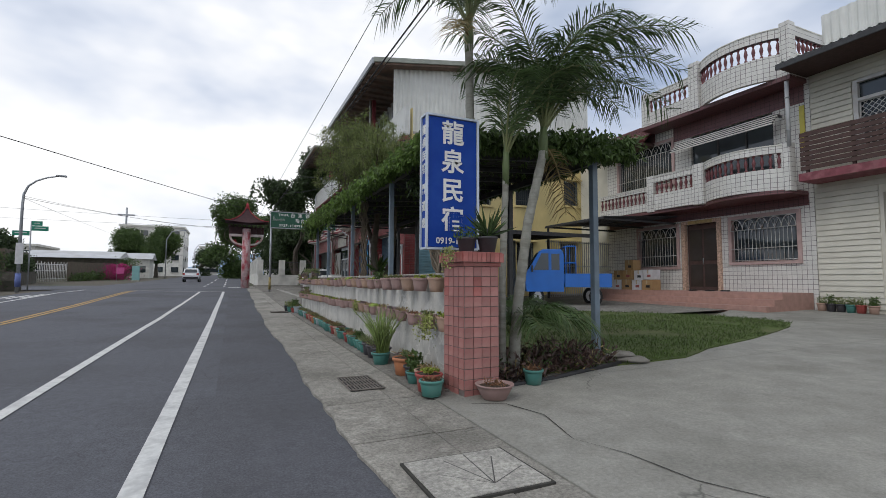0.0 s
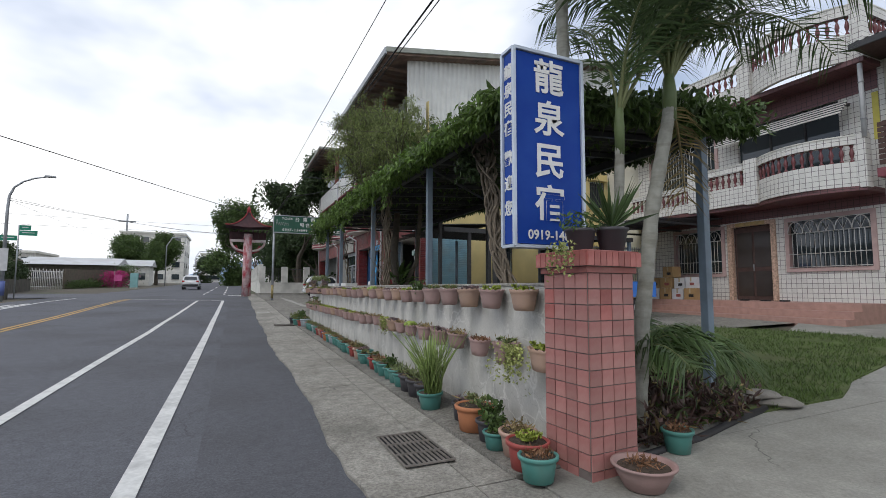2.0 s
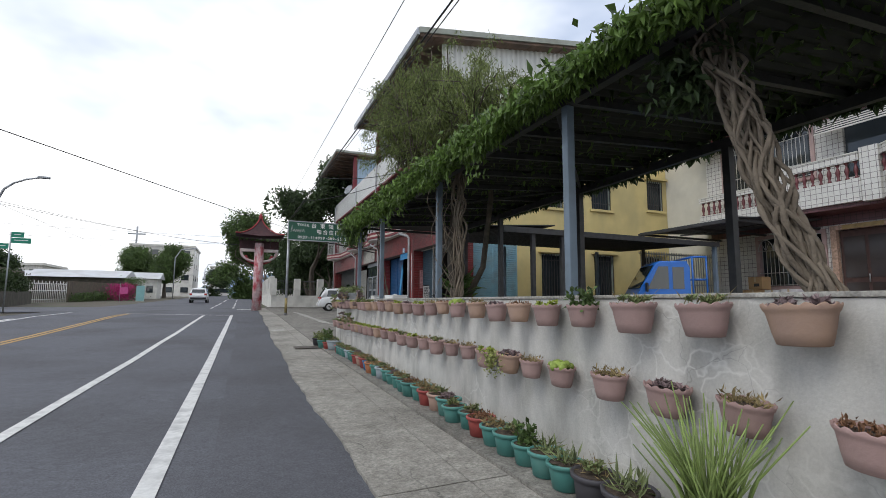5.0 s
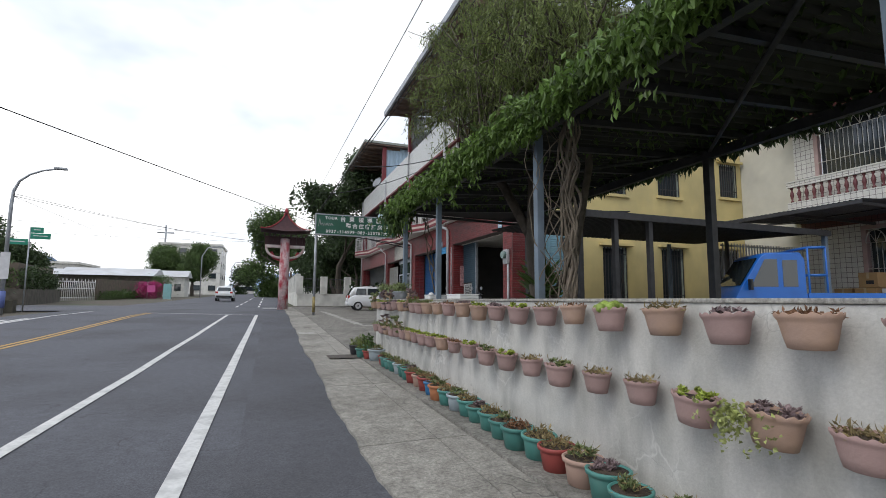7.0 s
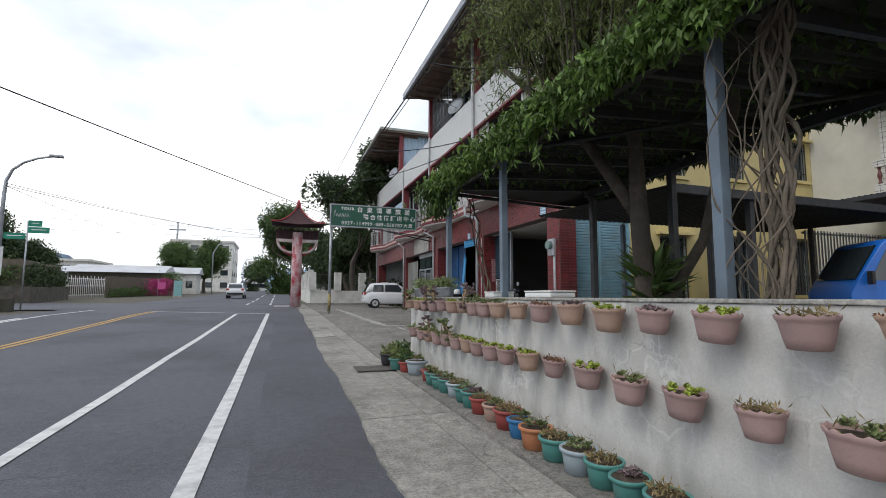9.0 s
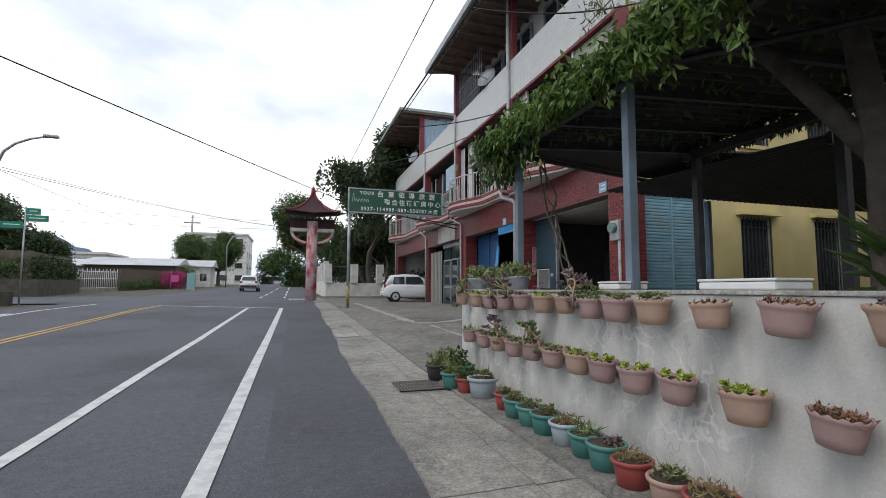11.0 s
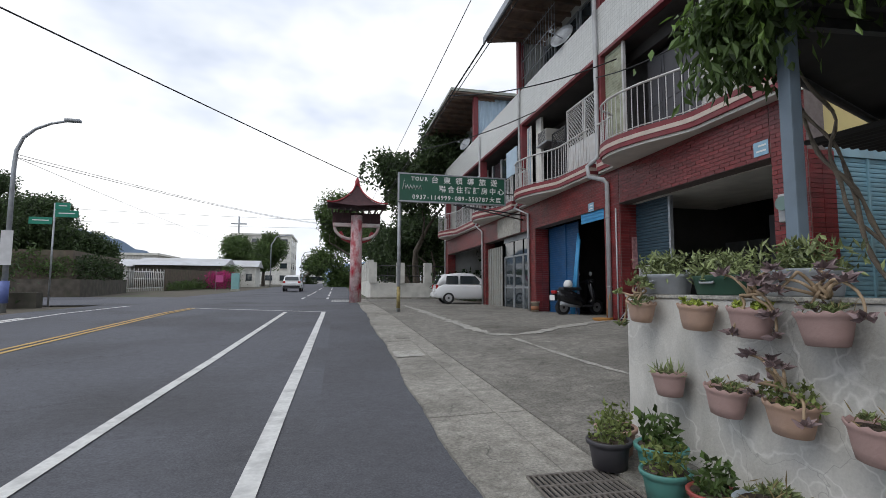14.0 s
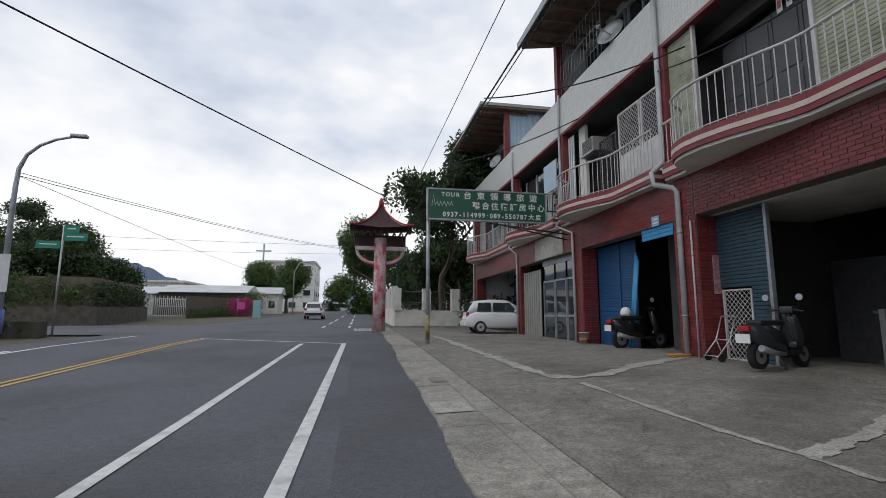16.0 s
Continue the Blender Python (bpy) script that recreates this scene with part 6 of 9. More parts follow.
part("guide", bx(FX + 0.06, 21.755, 4.86, FX + 0.14, 21.82, 7.75), RAIL, up2)
dd = thing("dark_doors", "dark panelled double doors behind the balcony", "door", (FX + 0.7, 22.8, 4.6), kind="structure")
for i in range(4):
    a = 21.85 + i * 0.62
    leaf_ = part("leaf", bx(FX + 0.7, a, 4.86, FX + 0.75, a + 0.6, 7.2), mat("dark_grey_door_paint", (0.075, 0.075, 0.082), 0.5, 0.15, 3, 0.05), dd)
    for z0_, z1_ in ((4.98, 5.85), (5.97, 7.05)):
        part("panel", bx(FX + 0.685, a + 0.08, z0_, FX + 0.698, a + 0.52, z1_, bev=0.004), mat("dark_grey_door_paint", ()), leaf_)
for k in range(5):
    y = 22.05 + 0.2 * k
    t = thing("paper_strip", "red and white paper charm strip above the door", "paper strip", (FX + 0.66, y, 7.35), "paper strips above the balcony door")
    part("paper", bx(FX + 0.655, y - 0.06, 7.08, FX + 0.66, y + 0.06, 7.42), SIGN_WHITE, t)
    part("print", bx(FX + 0.648, y - 0.04, 7.16, FX + 0.652, y + 0.04, 7.32), mat("pale_red_print", (0.45, 0.16, 0.15), 0.7, 0.3, 20, 0), t)
part("transom_beam", bx(FX + 0.62, 21.8, 7.45, FX + 0.8, 25.3, 7.75), DARK_ROOM, dd)
lat = thing("lattice_door", "white diamond lattice sliding doors on a balcony", "door", (FX + 0.25, 27, 4.86), kind="structure")
lattice(lat, FX + 0.3, 25.75, 26.7, 5.95, 7.15, 0.13, 0.009, RAIL, 0.05)
lattice(lat, FX + 0.3, 26.85, 27.8, 5.95, 7.15, 0.13, 0.009, RAIL, 0.05)
part("lower_panel", bx(FX + 0.28, 25.7, 4.86, FX + 0.32, 27.85, 5.9), RAIL, lat)
lattice(lat, FX + 0.3, 28.0, 28.9, 5.0, 6.75, 0.15, 0.008, DARK_METAL, 0.04)
ac = thing("air_conditioner", "grey window air conditioner on the first floor", "air conditioner", (FX + 0.3, 29.5, 6.7))
part("case", bx(FX + 0.12, 29.05, 6.6, FX + 0.8, 29.75, 7.05, bev=0.02), mat("dusty_beige_plastic", (0.34, 0.33, 0.30), 0.6, 0.15, 4, 0.05), ac)
for i in range(9):
    part("fin", bx(FX + 0.112, 29.1, 6.64 + i * 0.044, FX + 0.119, 29.7, 6.662 + i * 0.044), DARK_METAL, ac)
part("shelf", bx(FX + 0.1, 28.95, 6.55, FX + 0.9, 29.85, 6.598), GREY_METAL, ac)
part("jamb", bx(FX + 0.3, 29.85, 4.86, FX + 0.4, 30.3, 7.75), WHITE_PAINT, lat)
cur = thing("blue_curtain", "narrow blue and white cloth hanging at the balcony", "curtain", (FX + 0.2, 30.6, 5), kind="structure")
for i in range(5):
    part("fold", bx(FX + 0.16 + 0.02 * (i % 2), 30.42 + i * 0.08, 5.0, FX + 0.19 + 0.02 * (i % 2), 30.5 + i * 0.08, 7.6), mat("blue_cloth", (0.13, 0.27, 0.42), 0.9, 0.15, 6, 0.1) if i % 2 else WHITE_PAINT, cur)
for a, b, c in ((31.5, 33.2, 1), (33.4, 35.9, 0), (36.7, 39.5, 1), (39.8, 43.2, 0)):
    w = thing("upper_window", "aluminium window behind the far balcony", "window", (FX + 0.5, a, 4.9), "far first floor windows", "structure")
    part("pane", bx(FX + 0.5, a, 5.0, FX + 0.52, b, 7.4), GLASS, w)
    if c:
        part("panel", bx(FX + 0.2, a + 0.5, 6.2, FX + 0.24, b, 7.3), CORR_B, w)
    for y in (a, (a + b) / 2, b):
        part("mullion", bx(FX + 0.46, y - 0.03, 4.9, FX + 0.54, y + 0.03, 7.45), RAIL, w)

# top floor windows under the eaves
for a, b in ((26.0, 28.3), (28.5, 31.1), (22.4, 25.0), (38.3, 40.6), (40.8, 43.4)):
    w = thing("attic_window", "grey framed window of the top storey under the eaves", "window", (FX + 1.1, a, 9.2), "top storey windows", "structure")
    part("pane", bx(FX + 1.14, a, 9.0, FX + 1.16, b, 11.0), GLASS, w)
    for i in range(4):
        y = lerp(a, b, i / 3)
        part("mullion", bx(FX + 1.08, y - 0.04, 8.9, FX + 1.18, y + 0.04, 11.1), GREY_METAL, w)
    for z in (9.95, 11.05):
        part("rail", bx(FX + 1.09, a, z - 0.04, FX + 1.13, b, z + 0.04), GREY_METAL, w)
grl = thing("top_grille", "thin steel grille fence along the top terrace", "grille", (FX + 0.08, 29, 9.2), kind="structure")
for i in range(14):
    y = 28.2 + i * 0.22
    part("rod", tube(bmesh.new(), [(FX + 0.08, y, 9.2), (FX + 0.08, y, 11.2)], 0.012, 5), GREY_METAL, grl)
for z in (9.7, 10.4, 11.1):
    part("rail", tube(bmesh.new(), [(FX + 0.1, 28.2, z), (FX + 0.1, 31.1, z)], 0.014, 5), GREY_METAL, grl)


def dish(x, y, z, r, tag):
    t = thing("satellite_dish", "grey satellite dish on a short bracket", "satellite dish", (x, y, z), "satellite dishes")
    bm = bmesh.new()
    prof = [(0.02, 0.0), (0.4, 0.03), (0.7, 0.09), (1.0, 0.19), (1.0, 0.205), (0.7, 0.105), (0.4, 0.045), (0.02, 0.012)]
    lathe(bm, [(a * r, b * r) for a, b in prof], 28)
    bmesh.ops.transform(bm, matrix=Matrix.Translation((x, y, z + 0.35)) @ Matrix.Rotation(radians(-65), 4, "Y") @ Matrix.Rotation(radians(25), 4, "X"), verts=bm.verts)
    part("reflector", bm, GREY_METAL, t)
    part("arm", tube(bmesh.new(), [(x + 0.02, y, z + 0.3), (x - 0.5 * r - 0.3, y - 0.1, z + 0.42)], 0.015, 6), GREY_METAL, t)
    part("horn", tube(bmesh.new(), [(x - 0.5 * r - 0.3, y - 0.1, z + 0.42), (x - 0.5 * r - 0.2, y - 0.1, z + 0.5)], 0.04, 8), PVC, t)
    part("mast", tube(bmesh.new(), [(x + 0.05, y, z), (x + 0.05, y, z + 0.35)], 0.022, 6), GREY_METAL, t)


dish(FX + 0.08, 27.6, 9.2, 0.42, 0)
dish(FX + 0.08, 39.3, 9.2, 0.40, 1)


def pipe(pts, r=0.05, label="grey plastic drainpipe on the shop front"):
    t = thing("drainpipe", label, "pipe", pts[-1], "drainpipes on the shop row")
    part("pipe", tube(bmesh.new(), pts, r, 10), PVC, t)
    a, b = Vector(pts[-2]), Vector(pts[-1])
    for f in (0.25, 0.75):
        c = a.lerp(b, f)
        part("clip", tube(bmesh.new(), [c, c + (b - a).normalized() * 0.03], r * 1.25, 10), GREY_METAL, t)
    return t


pipe([(FX - 0.08, 25.45, 11.4), (FX - 0.08, 25.45, 5.1), (FX - 0.12, 25.45, 4.95), (FX - 0.42, 25.4, 4.7), (FX - 0.42, 25.35, 4.42), (FX - 0.14, 25.1, 4.30), (FX - 0.07, 25.05, 4.2), (FX - 0.07, 25.05, BZ)], 0.06)
pipe([(FX - 0.06, 31.05, 9.3), (FX - 0.06, 31.1, 8.2), (FX - 0.06, 31.0, 4.9), (FX - 0.35, 30.9, 4.5), (FX - 0.06, 30.3, 4.2), (FX - 0.06, 30.25, BZ)], 0.045)
pipe([(FX - 0.06, 36.3, 9.0), (FX - 0.06, 36.3, 4.9), (FX - 0.32, 36.2, 4.5), (FX - 0.06, 35.9, 4.2), (FX - 0.06, 35.85, BZ)], 0.045)
pipe([(FX - 0.03, 24.75, 3.5), (FX - 0.03, 24.75, BZ)], 0.02)
pipe([(FX - 0.04, 19.95, 2.6), (FX - 0.04, 19.95, BZ - 0.2)], 0.035)
pipe([(FX - 0.06, 43.8, 9.0), (FX - 0.06, 43.8, BZ)], 0.05)
for y, z, c in ((25.95, 3.72, 0), (20.52, 3.80, 0)):
    t = thing("house_number", "pale blue enamel house number plate", "plate", (FX, y, z), "house number plates")
    part("plate", bx(FX - 0.024, y - 0.14, z - 0.12, FX - 0.016, y + 0.14, z + 0.12), mat("pale_blue_enamel", (0.25, 0.42, 0.55), 0.4, 0.15, 8, 0), t)
    for k in range(2):
        part("writing", bx(FX - 0.028, y - 0.1, z - 0.06 + 0.09 * k, FX - 0.025, y + 0.09 - 0.04 * k, z - 0.03 + 0.09 * k), SIGN_WHITE, t)
meter = thing("electric_meter", "round grey electricity meter on the brick column", "meter", (FX - 0.05, 20.05, 2.7))
part("case", bx(FX - 0.1, 19.9, 2.5, FX - 0.012, 20.2, 2.95, bev=0.02), PVC, meter)
part("dial", tube(bmesh.new(), [(FX - 0.1, 20.05, 2.78), (FX - 0.2, 20.05, 2.78)], 0.11, 18), mat("green_grey_meter_glass", (0.16, 0.24, 0.22), 0.2, 0.1, 4, 0), meter)
poster = solo("poster", bx(FX + 0.3, 24.585, 1.95, FX + 0.46, 24.6, 2.75), mat("faded_red_white_poster", (0.42, 0.22, 0.22), 0.7, 0.6, 12, 0), "faded red and white poster on a brick column", "poster")

# ---- guest house details ----
def grid_mat(name, col, grout, size, rough=0.4):
    """Square mosaic tiles on an upright face that runs along y."""
    if name in MATS:
        return MATS[name]
    m = mat(name, col, rough, 0.06, 5, 0.0)
    nt = m.node_tree
    n, l = nt.nodes, nt.links
    b = n["Principled BSDF"]
    tc = n.new("ShaderNodeTexCoord")
    sp, cb = n.new("ShaderNodeSeparateXYZ"), n.new("ShaderNodeCombineXYZ")
    l.new(tc.outputs["Object"], sp.inputs[0])
    l.new(sp.outputs["Y"], cb.inputs["X"])
    l.new(sp.outputs["Z"], cb.inputs["Y"])
    br = n.new("ShaderNodeTexBrick")
    br.offset = 0.0
    br.inputs["Scale"].default_value = 1.0
    br.inputs["Brick Width"].default_value = br.inputs["Row Height"].default_value = size
    br.inputs["Mortar Size"].default_value = size * 0.045
    br.inputs["Mortar Smooth"].default_value = 0.2
    br.inputs["Color1"].default_value = (*col, 1)
    br.inputs["Color2"].default_value = (*(Vector(col) * 0.9), 1)
    br.inputs["Mortar"].default_value = (*grout, 1)
    l.new(cb.outputs[0], br.inputs["Vector"])
    old = b.inputs["Base Color"].links[0].from_socket
    mx = n.new("ShaderNodeMix")
    mx.data_type, mx.blend_type = "RGBA", "MULTIPLY"
    mx.inputs[0].default_value = 0.35
    l.new(br.outputs["Color"], mx.inputs[6])
    l.new(old, mx.inputs[7])
    l.new(mx.outputs[2], b.inputs["Base Color"])
    bp = n.new("ShaderNodeBump")
    bp.inputs["Strength"].default_value, bp.inputs["Distance"].default_value = 0.5, 0.01
    bp.invert = True
    l.new(br.outputs["Fac"], bp.inputs["Height"])
    l.new(bp.outputs["Normal"], b.inputs["Normal"])
    return m


MOSAIC = grid_mat("white_square_mosaic", (0.74, 0.73, 0.70), (0.17, 0.15, 0.155), 0.155)
MOSAIC_R = grid_mat("rose_square_mosaic", (0.22, 0.105, 0.11), (0.07, 0.045, 0.045), 0.155)
MOSAIC_S = grid_mat("small_white_mosaic", (0.68, 0.69, 0.67), (0.42, 0.43, 0.42), 0.10)
for o in house.children:
    if o.name.startswith("wall"):
        o.data.materials[0] = MOSAIC
for o in shops.children:
    if o.name == "parapet":
        o.data.materials[0] = MOSAIC_S
PINK_FRAME = mat("pink_stone_frame", (0.46, 0.33, 0.31), 0.6, 0.12, 5, 0.1)


def grilled_window(y0, y1, z0, z1, x=HX, arcs=True):
    w = thing("barred_window", "pink framed window behind an arched white steel grille", "window", (x, (y0 + y1) / 2, z0), "guest house windows", "structure")
    part("pane", bx(x + 0.14, y0, z0, x + 0.15, y1, z1), GLASS, w)
    part("curtain", bx(x + 0.28, y0, z0, x + 0.29, y0 + (y1 - y0) * 0.35, z1), WHITE_PAINT, w)
    for a, b, c, d in ((y0 - 0.12, z0 - 0.12, y0, z1 + 0.12), (y1, z0 - 0.12, y1 + 0.12, z1 + 0.12), (y0, z0 - 0.12, y1, z0), (y0, z1, y1, z1 + 0.12)):
        part("frame", bx(x - 0.06, a, b, x + 0.1, c, d), PINK_FRAME, w)
    n = max(6, int((y1 - y0) / 0.13))
    zt = z1 - 0.42 if arcs else z1
    for i in range(1, n):
        y = lerp(y0, y1, i / n)
        part("bar", tube(bmesh.new(), [(x - 0.09, y, z0), (x - 0.09, y, zt)], 0.011, 5), RAIL, w)
    for z in (z0 + 0.03, z0 + 0.45, zt, z1 - 0.02):
        part("rail", tube(bmesh.new(), [(x - 0.085, y0, z), (x - 0.085, y1, z)], 0.013, 5), RAIL, w)
    if arcs:
        k = max(3, round((y1 - y0) / 0.48))
        for i in range(k):
            c = lerp(y0, y1, (i + 0.5) / k)
            r = (y1 - y0) / k / 2
            part("arch", tube(bmesh.new(), [(x - 0.09, c + r * math.cos(a), zt + 0.38 * math.sin(a)) for a in [math.pi * j / 10 for j in range(11)]], 0.016, 5), RAIL, w)
            for a in (0.3, 0.5, 0.7):
                part("ray", tube(bmesh.new(), [(x - 0.09, c, zt), (x - 0.09, c + r * math.cos(math.pi * a), zt + 0.38 * math.sin(math.pi * a))], 0.008, 4), RAIL, w)


grilled_window(9.37, 11.6, 2.05, 3.6)
grilled_window(13.98, 15.97, 1.95, 3.6)
grilled_window(14.1, 17.1, 5.5, 7.3, arcs=True)
door = thing("front_door", "dark brown panelled front door between patterned pilasters", "door", (HX, 12.9, HZ), kind="structure")
part("leaf", bx(HX + 0.1, 12.2, HZ, HX + 0.16, 13.55, 3.6), WOOD_DARK, door)
for a in (12.28, 12.92):
    for z0, z1 in ((HZ + 0.15, 2.0), (2.15, 3.4)):
        part("panel", bx(HX + 0.085, a, z0, HX + 0.098, a + 0.55, z1), mat("smoked_door_glass", (0.05, 0.04, 0.035), 0.15, 0.2, 2, 0), door)
part("handle", tube(bmesh.new(), [(HX + 0.05, 12.86, 2.0), (HX + 0.05, 12.86, 2.25)], 0.018, 6), GREY_METAL, door)
for a, b in ((12.02, 12.18), (13.57, 13.73)):
    part("pilaster", bx(HX - 0.07, a, HZ, HX + 0.09, b, 3.62), mat("orange_white_tile", (0.52, 0.36, 0.27), 0.5, 0.5, 14, 0.05), door)
part("head", bx(HX - 0.07, 12.02, 3.62, HX + 0.09, 13.73, 3.76), mat("orange_white_tile", ()), door)
part("couplet", bx(HX - 0.075, 12.35, 3.63, HX - 0.071, 13.4, 3.75), mat("gold_sign", (0.42, 0.30, 0.12), 0.5, 0.3, 10, 0), door)


def baluster_mesh():
    bm = lathe(bmesh.new(), [(0.05, 0), (0.05, 0.05), (0.025, 0.08), (0.04, 0.16), (0.062, 0.24), (0.05, 0.32), (0.024, 0.40), (0.03, 0.43), (0.05, 0.46), (0.05, 0.5)], 10)
    me = bpy.data.meshes.new("baluster")
    bm.to_mesh(me)
    bm.free()
    me.materials.append(BALUSTER)
    return me


BME = baluster_mesh()


def parapet_run(t, path, z0, zlow, zhigh, ztop, gap=0.22, thick=0.14, low_mat=None):
    """A balustrade along plan points: tiled skirt, turned balusters, capping rail."""
    n = len(path)

    def band(name, za, zb, th, material):
        bm = bmesh.new()
        rows = []
        for i, (x, y) in enumerate(path):
            d = Vector((path[min(i + 1, n - 1)][0] - path[max(i - 1, 0)][0], path[min(i + 1, n - 1)][1] - path[max(i - 1, 0)][1]))
            d.normalize()
            nx, ny = d.y, -d.x
            rows.append([bm.verts.new(p) for p in ((x - nx * th, y - ny * th, za), (x + nx * th, y + ny * th, za), (x + nx * th, y + ny * th, zb), (x - nx * th, y - ny * th, zb))])
        for p, q in zip(rows, rows[1:]):
            for i in range(4):
                bm.faces.new((p[i], q[i], q[(i + 1) % 4], p[(i + 1) % 4]))
        bm.faces.new(rows[0])
        bm.faces.new(rows[-1][::-1])
        bmesh.ops.recalc_face_normals(bm, faces=bm.faces)
        part(name, bm, material, t)

    band("skirt", z0, zlow, thick / 2, low_mat or MOSAIC)
    band("rail", zhigh, ztop, thick / 2 + 0.02, MOSAIC)
    band("coping", ztop, ztop + 0.035, thick / 2 + 0.04, WHITE_PAINT)
    L = [0]
    for a, b in zip(path, path[1:]):
        L.append(L[-1] + math.hypot(b[0] - a[0], b[1] - a[1]))
    m = max(2, int(L[-1] / gap))
    for k in range(m):
        s = (k + 0.5) / m * L[-1]
        x, y = np.interp(s, L, [p[0] for p in path]), np.interp(s, L, [p[1] for p in path])
        ob = new("baluster", BME)
        ob.parent = t
        ob.matrix_parent_inverse = Matrix.Translation(-t.location)
        ob.location, ob.scale = (x, y, zlow), (1, 1, (zhigh - zlow) / 0.5)


def bow_path(y0, y1, x0, amp, n=16):
    return [(x0 - amp * math.sin(math.pi * i / n) ** 0.8, lerp(y0, y1, i / n)) for i in range(n + 1)]


HB = HX - 0.9
bal = thing("house_balcony", "bowed white mosaic balcony with maroon balusters", "balcony", (HB, 12, 4.1), "guest house balustrades")
parapet_run(bal, bow_path(9.2, 11.9, HB, 0.55), 4.25, 4.95, 5.45, 5.68)
parapet_run(bal, [(HB - 0.1, 12.35), (HB - 0.1, 14.15)], 4.25, 4.9, 5.4, 5.62)
part("pier", bx(HB - 0.22, 11.88, 4.2, HB + 0.1, 12.32, 5.74, bev=0.01), MOSAIC, bal)
part("pier", bx(HB - 0.2, 14.18, 4.2, HB + 0.1, 14.5, 5.70, bev=0.01), MOSAIC, bal)
part("pier", bx(HB - 0.1, 8.95, 4.2, HB + 0.2, 9.2, 5.74, bev=0.01), MOSAIC, bal)
bm = bmesh.new()
pts = bow_path(9.0, 12.0, HB, 0.55)
vs0 = [bm.verts.new((x, y, 4.12)) for x, y in pts] + [bm.verts.new((HB - 0.15, 14.5, 4.12)), bm.verts.new((HX - 0.002, 14.5, 4.12)), bm.verts.new((HX - 0.002, 9.0, 4.12))]
f0 = bm.faces.new(vs0)
r_ = bmesh.ops.extrude_face_region(bm, geom=[f0])
for v in (g for g in r_["geom"] if isinstance(g, bmesh.types.BMVert)):
    v.co.z += 0.125
bmesh.ops.recalc_face_normals(bm, faces=bm.faces)
part("slab", bm, MOSAIC_R, bal)
bal2 = thing("house_balcony", "small straight balcony with maroon balusters above an awning", "balcony", (HX - 0.5, 16.2, 4.3), "guest house balustrades")
parapet_run(bal2, [(HX - 0.55, 14.6), (HX - 0.55, 17.8)], 4.35, 4.7, 5.2, 5.36)
part("slab", bx(HX - 0.6, 14.55, 4.2, HX - 0.002, 17.85, 4.34), MOSAIC_R, bal2)
awn = thing("awning", "dark sheet metal awning over the guest house entrance", "awning", (HX - 1, 16, 4), kind="structure")
bm = bx(HX - 1.5, 14.6, 3.92, HX - 0.003, 18.0, 3.97)
for v in bm.verts:
    v.co.z += (v.co.x - HX) * 0.12 + 0.16
part("sheet", bm, DARK_METAL, awn)
par = thing("roof_parapet", "bowed white mosaic roof parapet with maroon balusters", "balcony", (HX - 0.7, 12, 8), "guest house balustrades")
parapet_run(par, bow_path(9.2, 12.1, HX - 0.7, 0.55), 7.95, 8.75, 9.3, 9.6)
parapet_run(par, [(HX - 0.7, 12.5), (HX - 0.7, 14.6)], 7.95, 8.55, 9.05, 9.3)
part("pier", bx(HX - 0.95, 12.08, 7.9, HX - 0.6, 12.5, 9.75, bev=0.01), MOSAIC, par)
part("pier", bx(HX - 0.85, 8.9, 7.9, HX - 0.5, 9.2, 9.75, bev=0.01), MOSAIC, par)
part("pier", bx(HX - 0.85, 14.6, 7.9, HX - 0.5, 14.9, 9.4, bev=0.01), MOSAIC, par)
parapet_run(par, [(HX - 0.5, 9.0), (HX + 2.5, 9.0)], 7.95, 8.75, 9.3, 9.6)
part("slab", bx(HX - 0.9, 8.9, 7.8, HX + 3, 14.9, 7.945), MOSAIC_R, par)
part("frieze", bx(HX - 0.02, 9.0, 7.2, HX - 0.002, 14.0, 7.8), MOSAIC_R, house)
part("frieze", bx(HX - 0.02, 9.0, 3.8, HX - 0.002, 17.8, 4.12), MOSAIC_R, house)
part("window_band", bx(HX + 0.12, 10.0, 5.2, HX + 0.14, 13.2, 7.2), GLASS, house)
for y in (11.0, 12.1):
    part("mullion", bx(HX + 0.08, y - 0.03, 5.2, HX + 0.16, y + 0.03, 7.2), DARK_METAL, house)
sb = thing("striped_awning", "rolled grey and white striped awning over the balcony", "awning", (HX - 0.7, 11.5, 6.7), kind="structure")
for i in range(9):
    z = 6.55 + i * 0.05
    part("slat", bx(HX - 0.75 + 0.05 * i, 9.6, z, HX - 0.7 + 0.05 * i, 13.6, z + 0.04), (WHITE_PAINT, DARK_METAL)[i % 2], sb)
for y in (9.7, 13.5):
    part("bracket", bx(HX - 0.35, y, 6.9, HX - 0.002, y + 0.05, 6.98), DARK_METAL, sb)
pent = thing("tiled_pent_roof", "dark red tiled pent roof beside the parapet", "roof", (HX - 0.3, 16.4, 7.3), kind="structure")
for i in range(7):
    z = 7.45 + i * 0.13
    bm = bmesh.new()
    for k in range(22):
        y = 14.95 + k * 0.14
        tube(bm, [(HX - 0.75 + i * 0.16, y, z), (HX - 0.55 + i * 0.16, y, z + 0.14)], 0.075, 7)
    part("tile_course", bm, mat("dark_red_roof_tile", (0.15, 0.045, 0.045), 0.5, 0.25, 6, 0.1, island=True, rand=0.2), pent)
part("deck", bx(HX - 0.002, 14.95, 7.3, HX + 0.3, 18.0, 8.35), MOSAIC_R, pent)
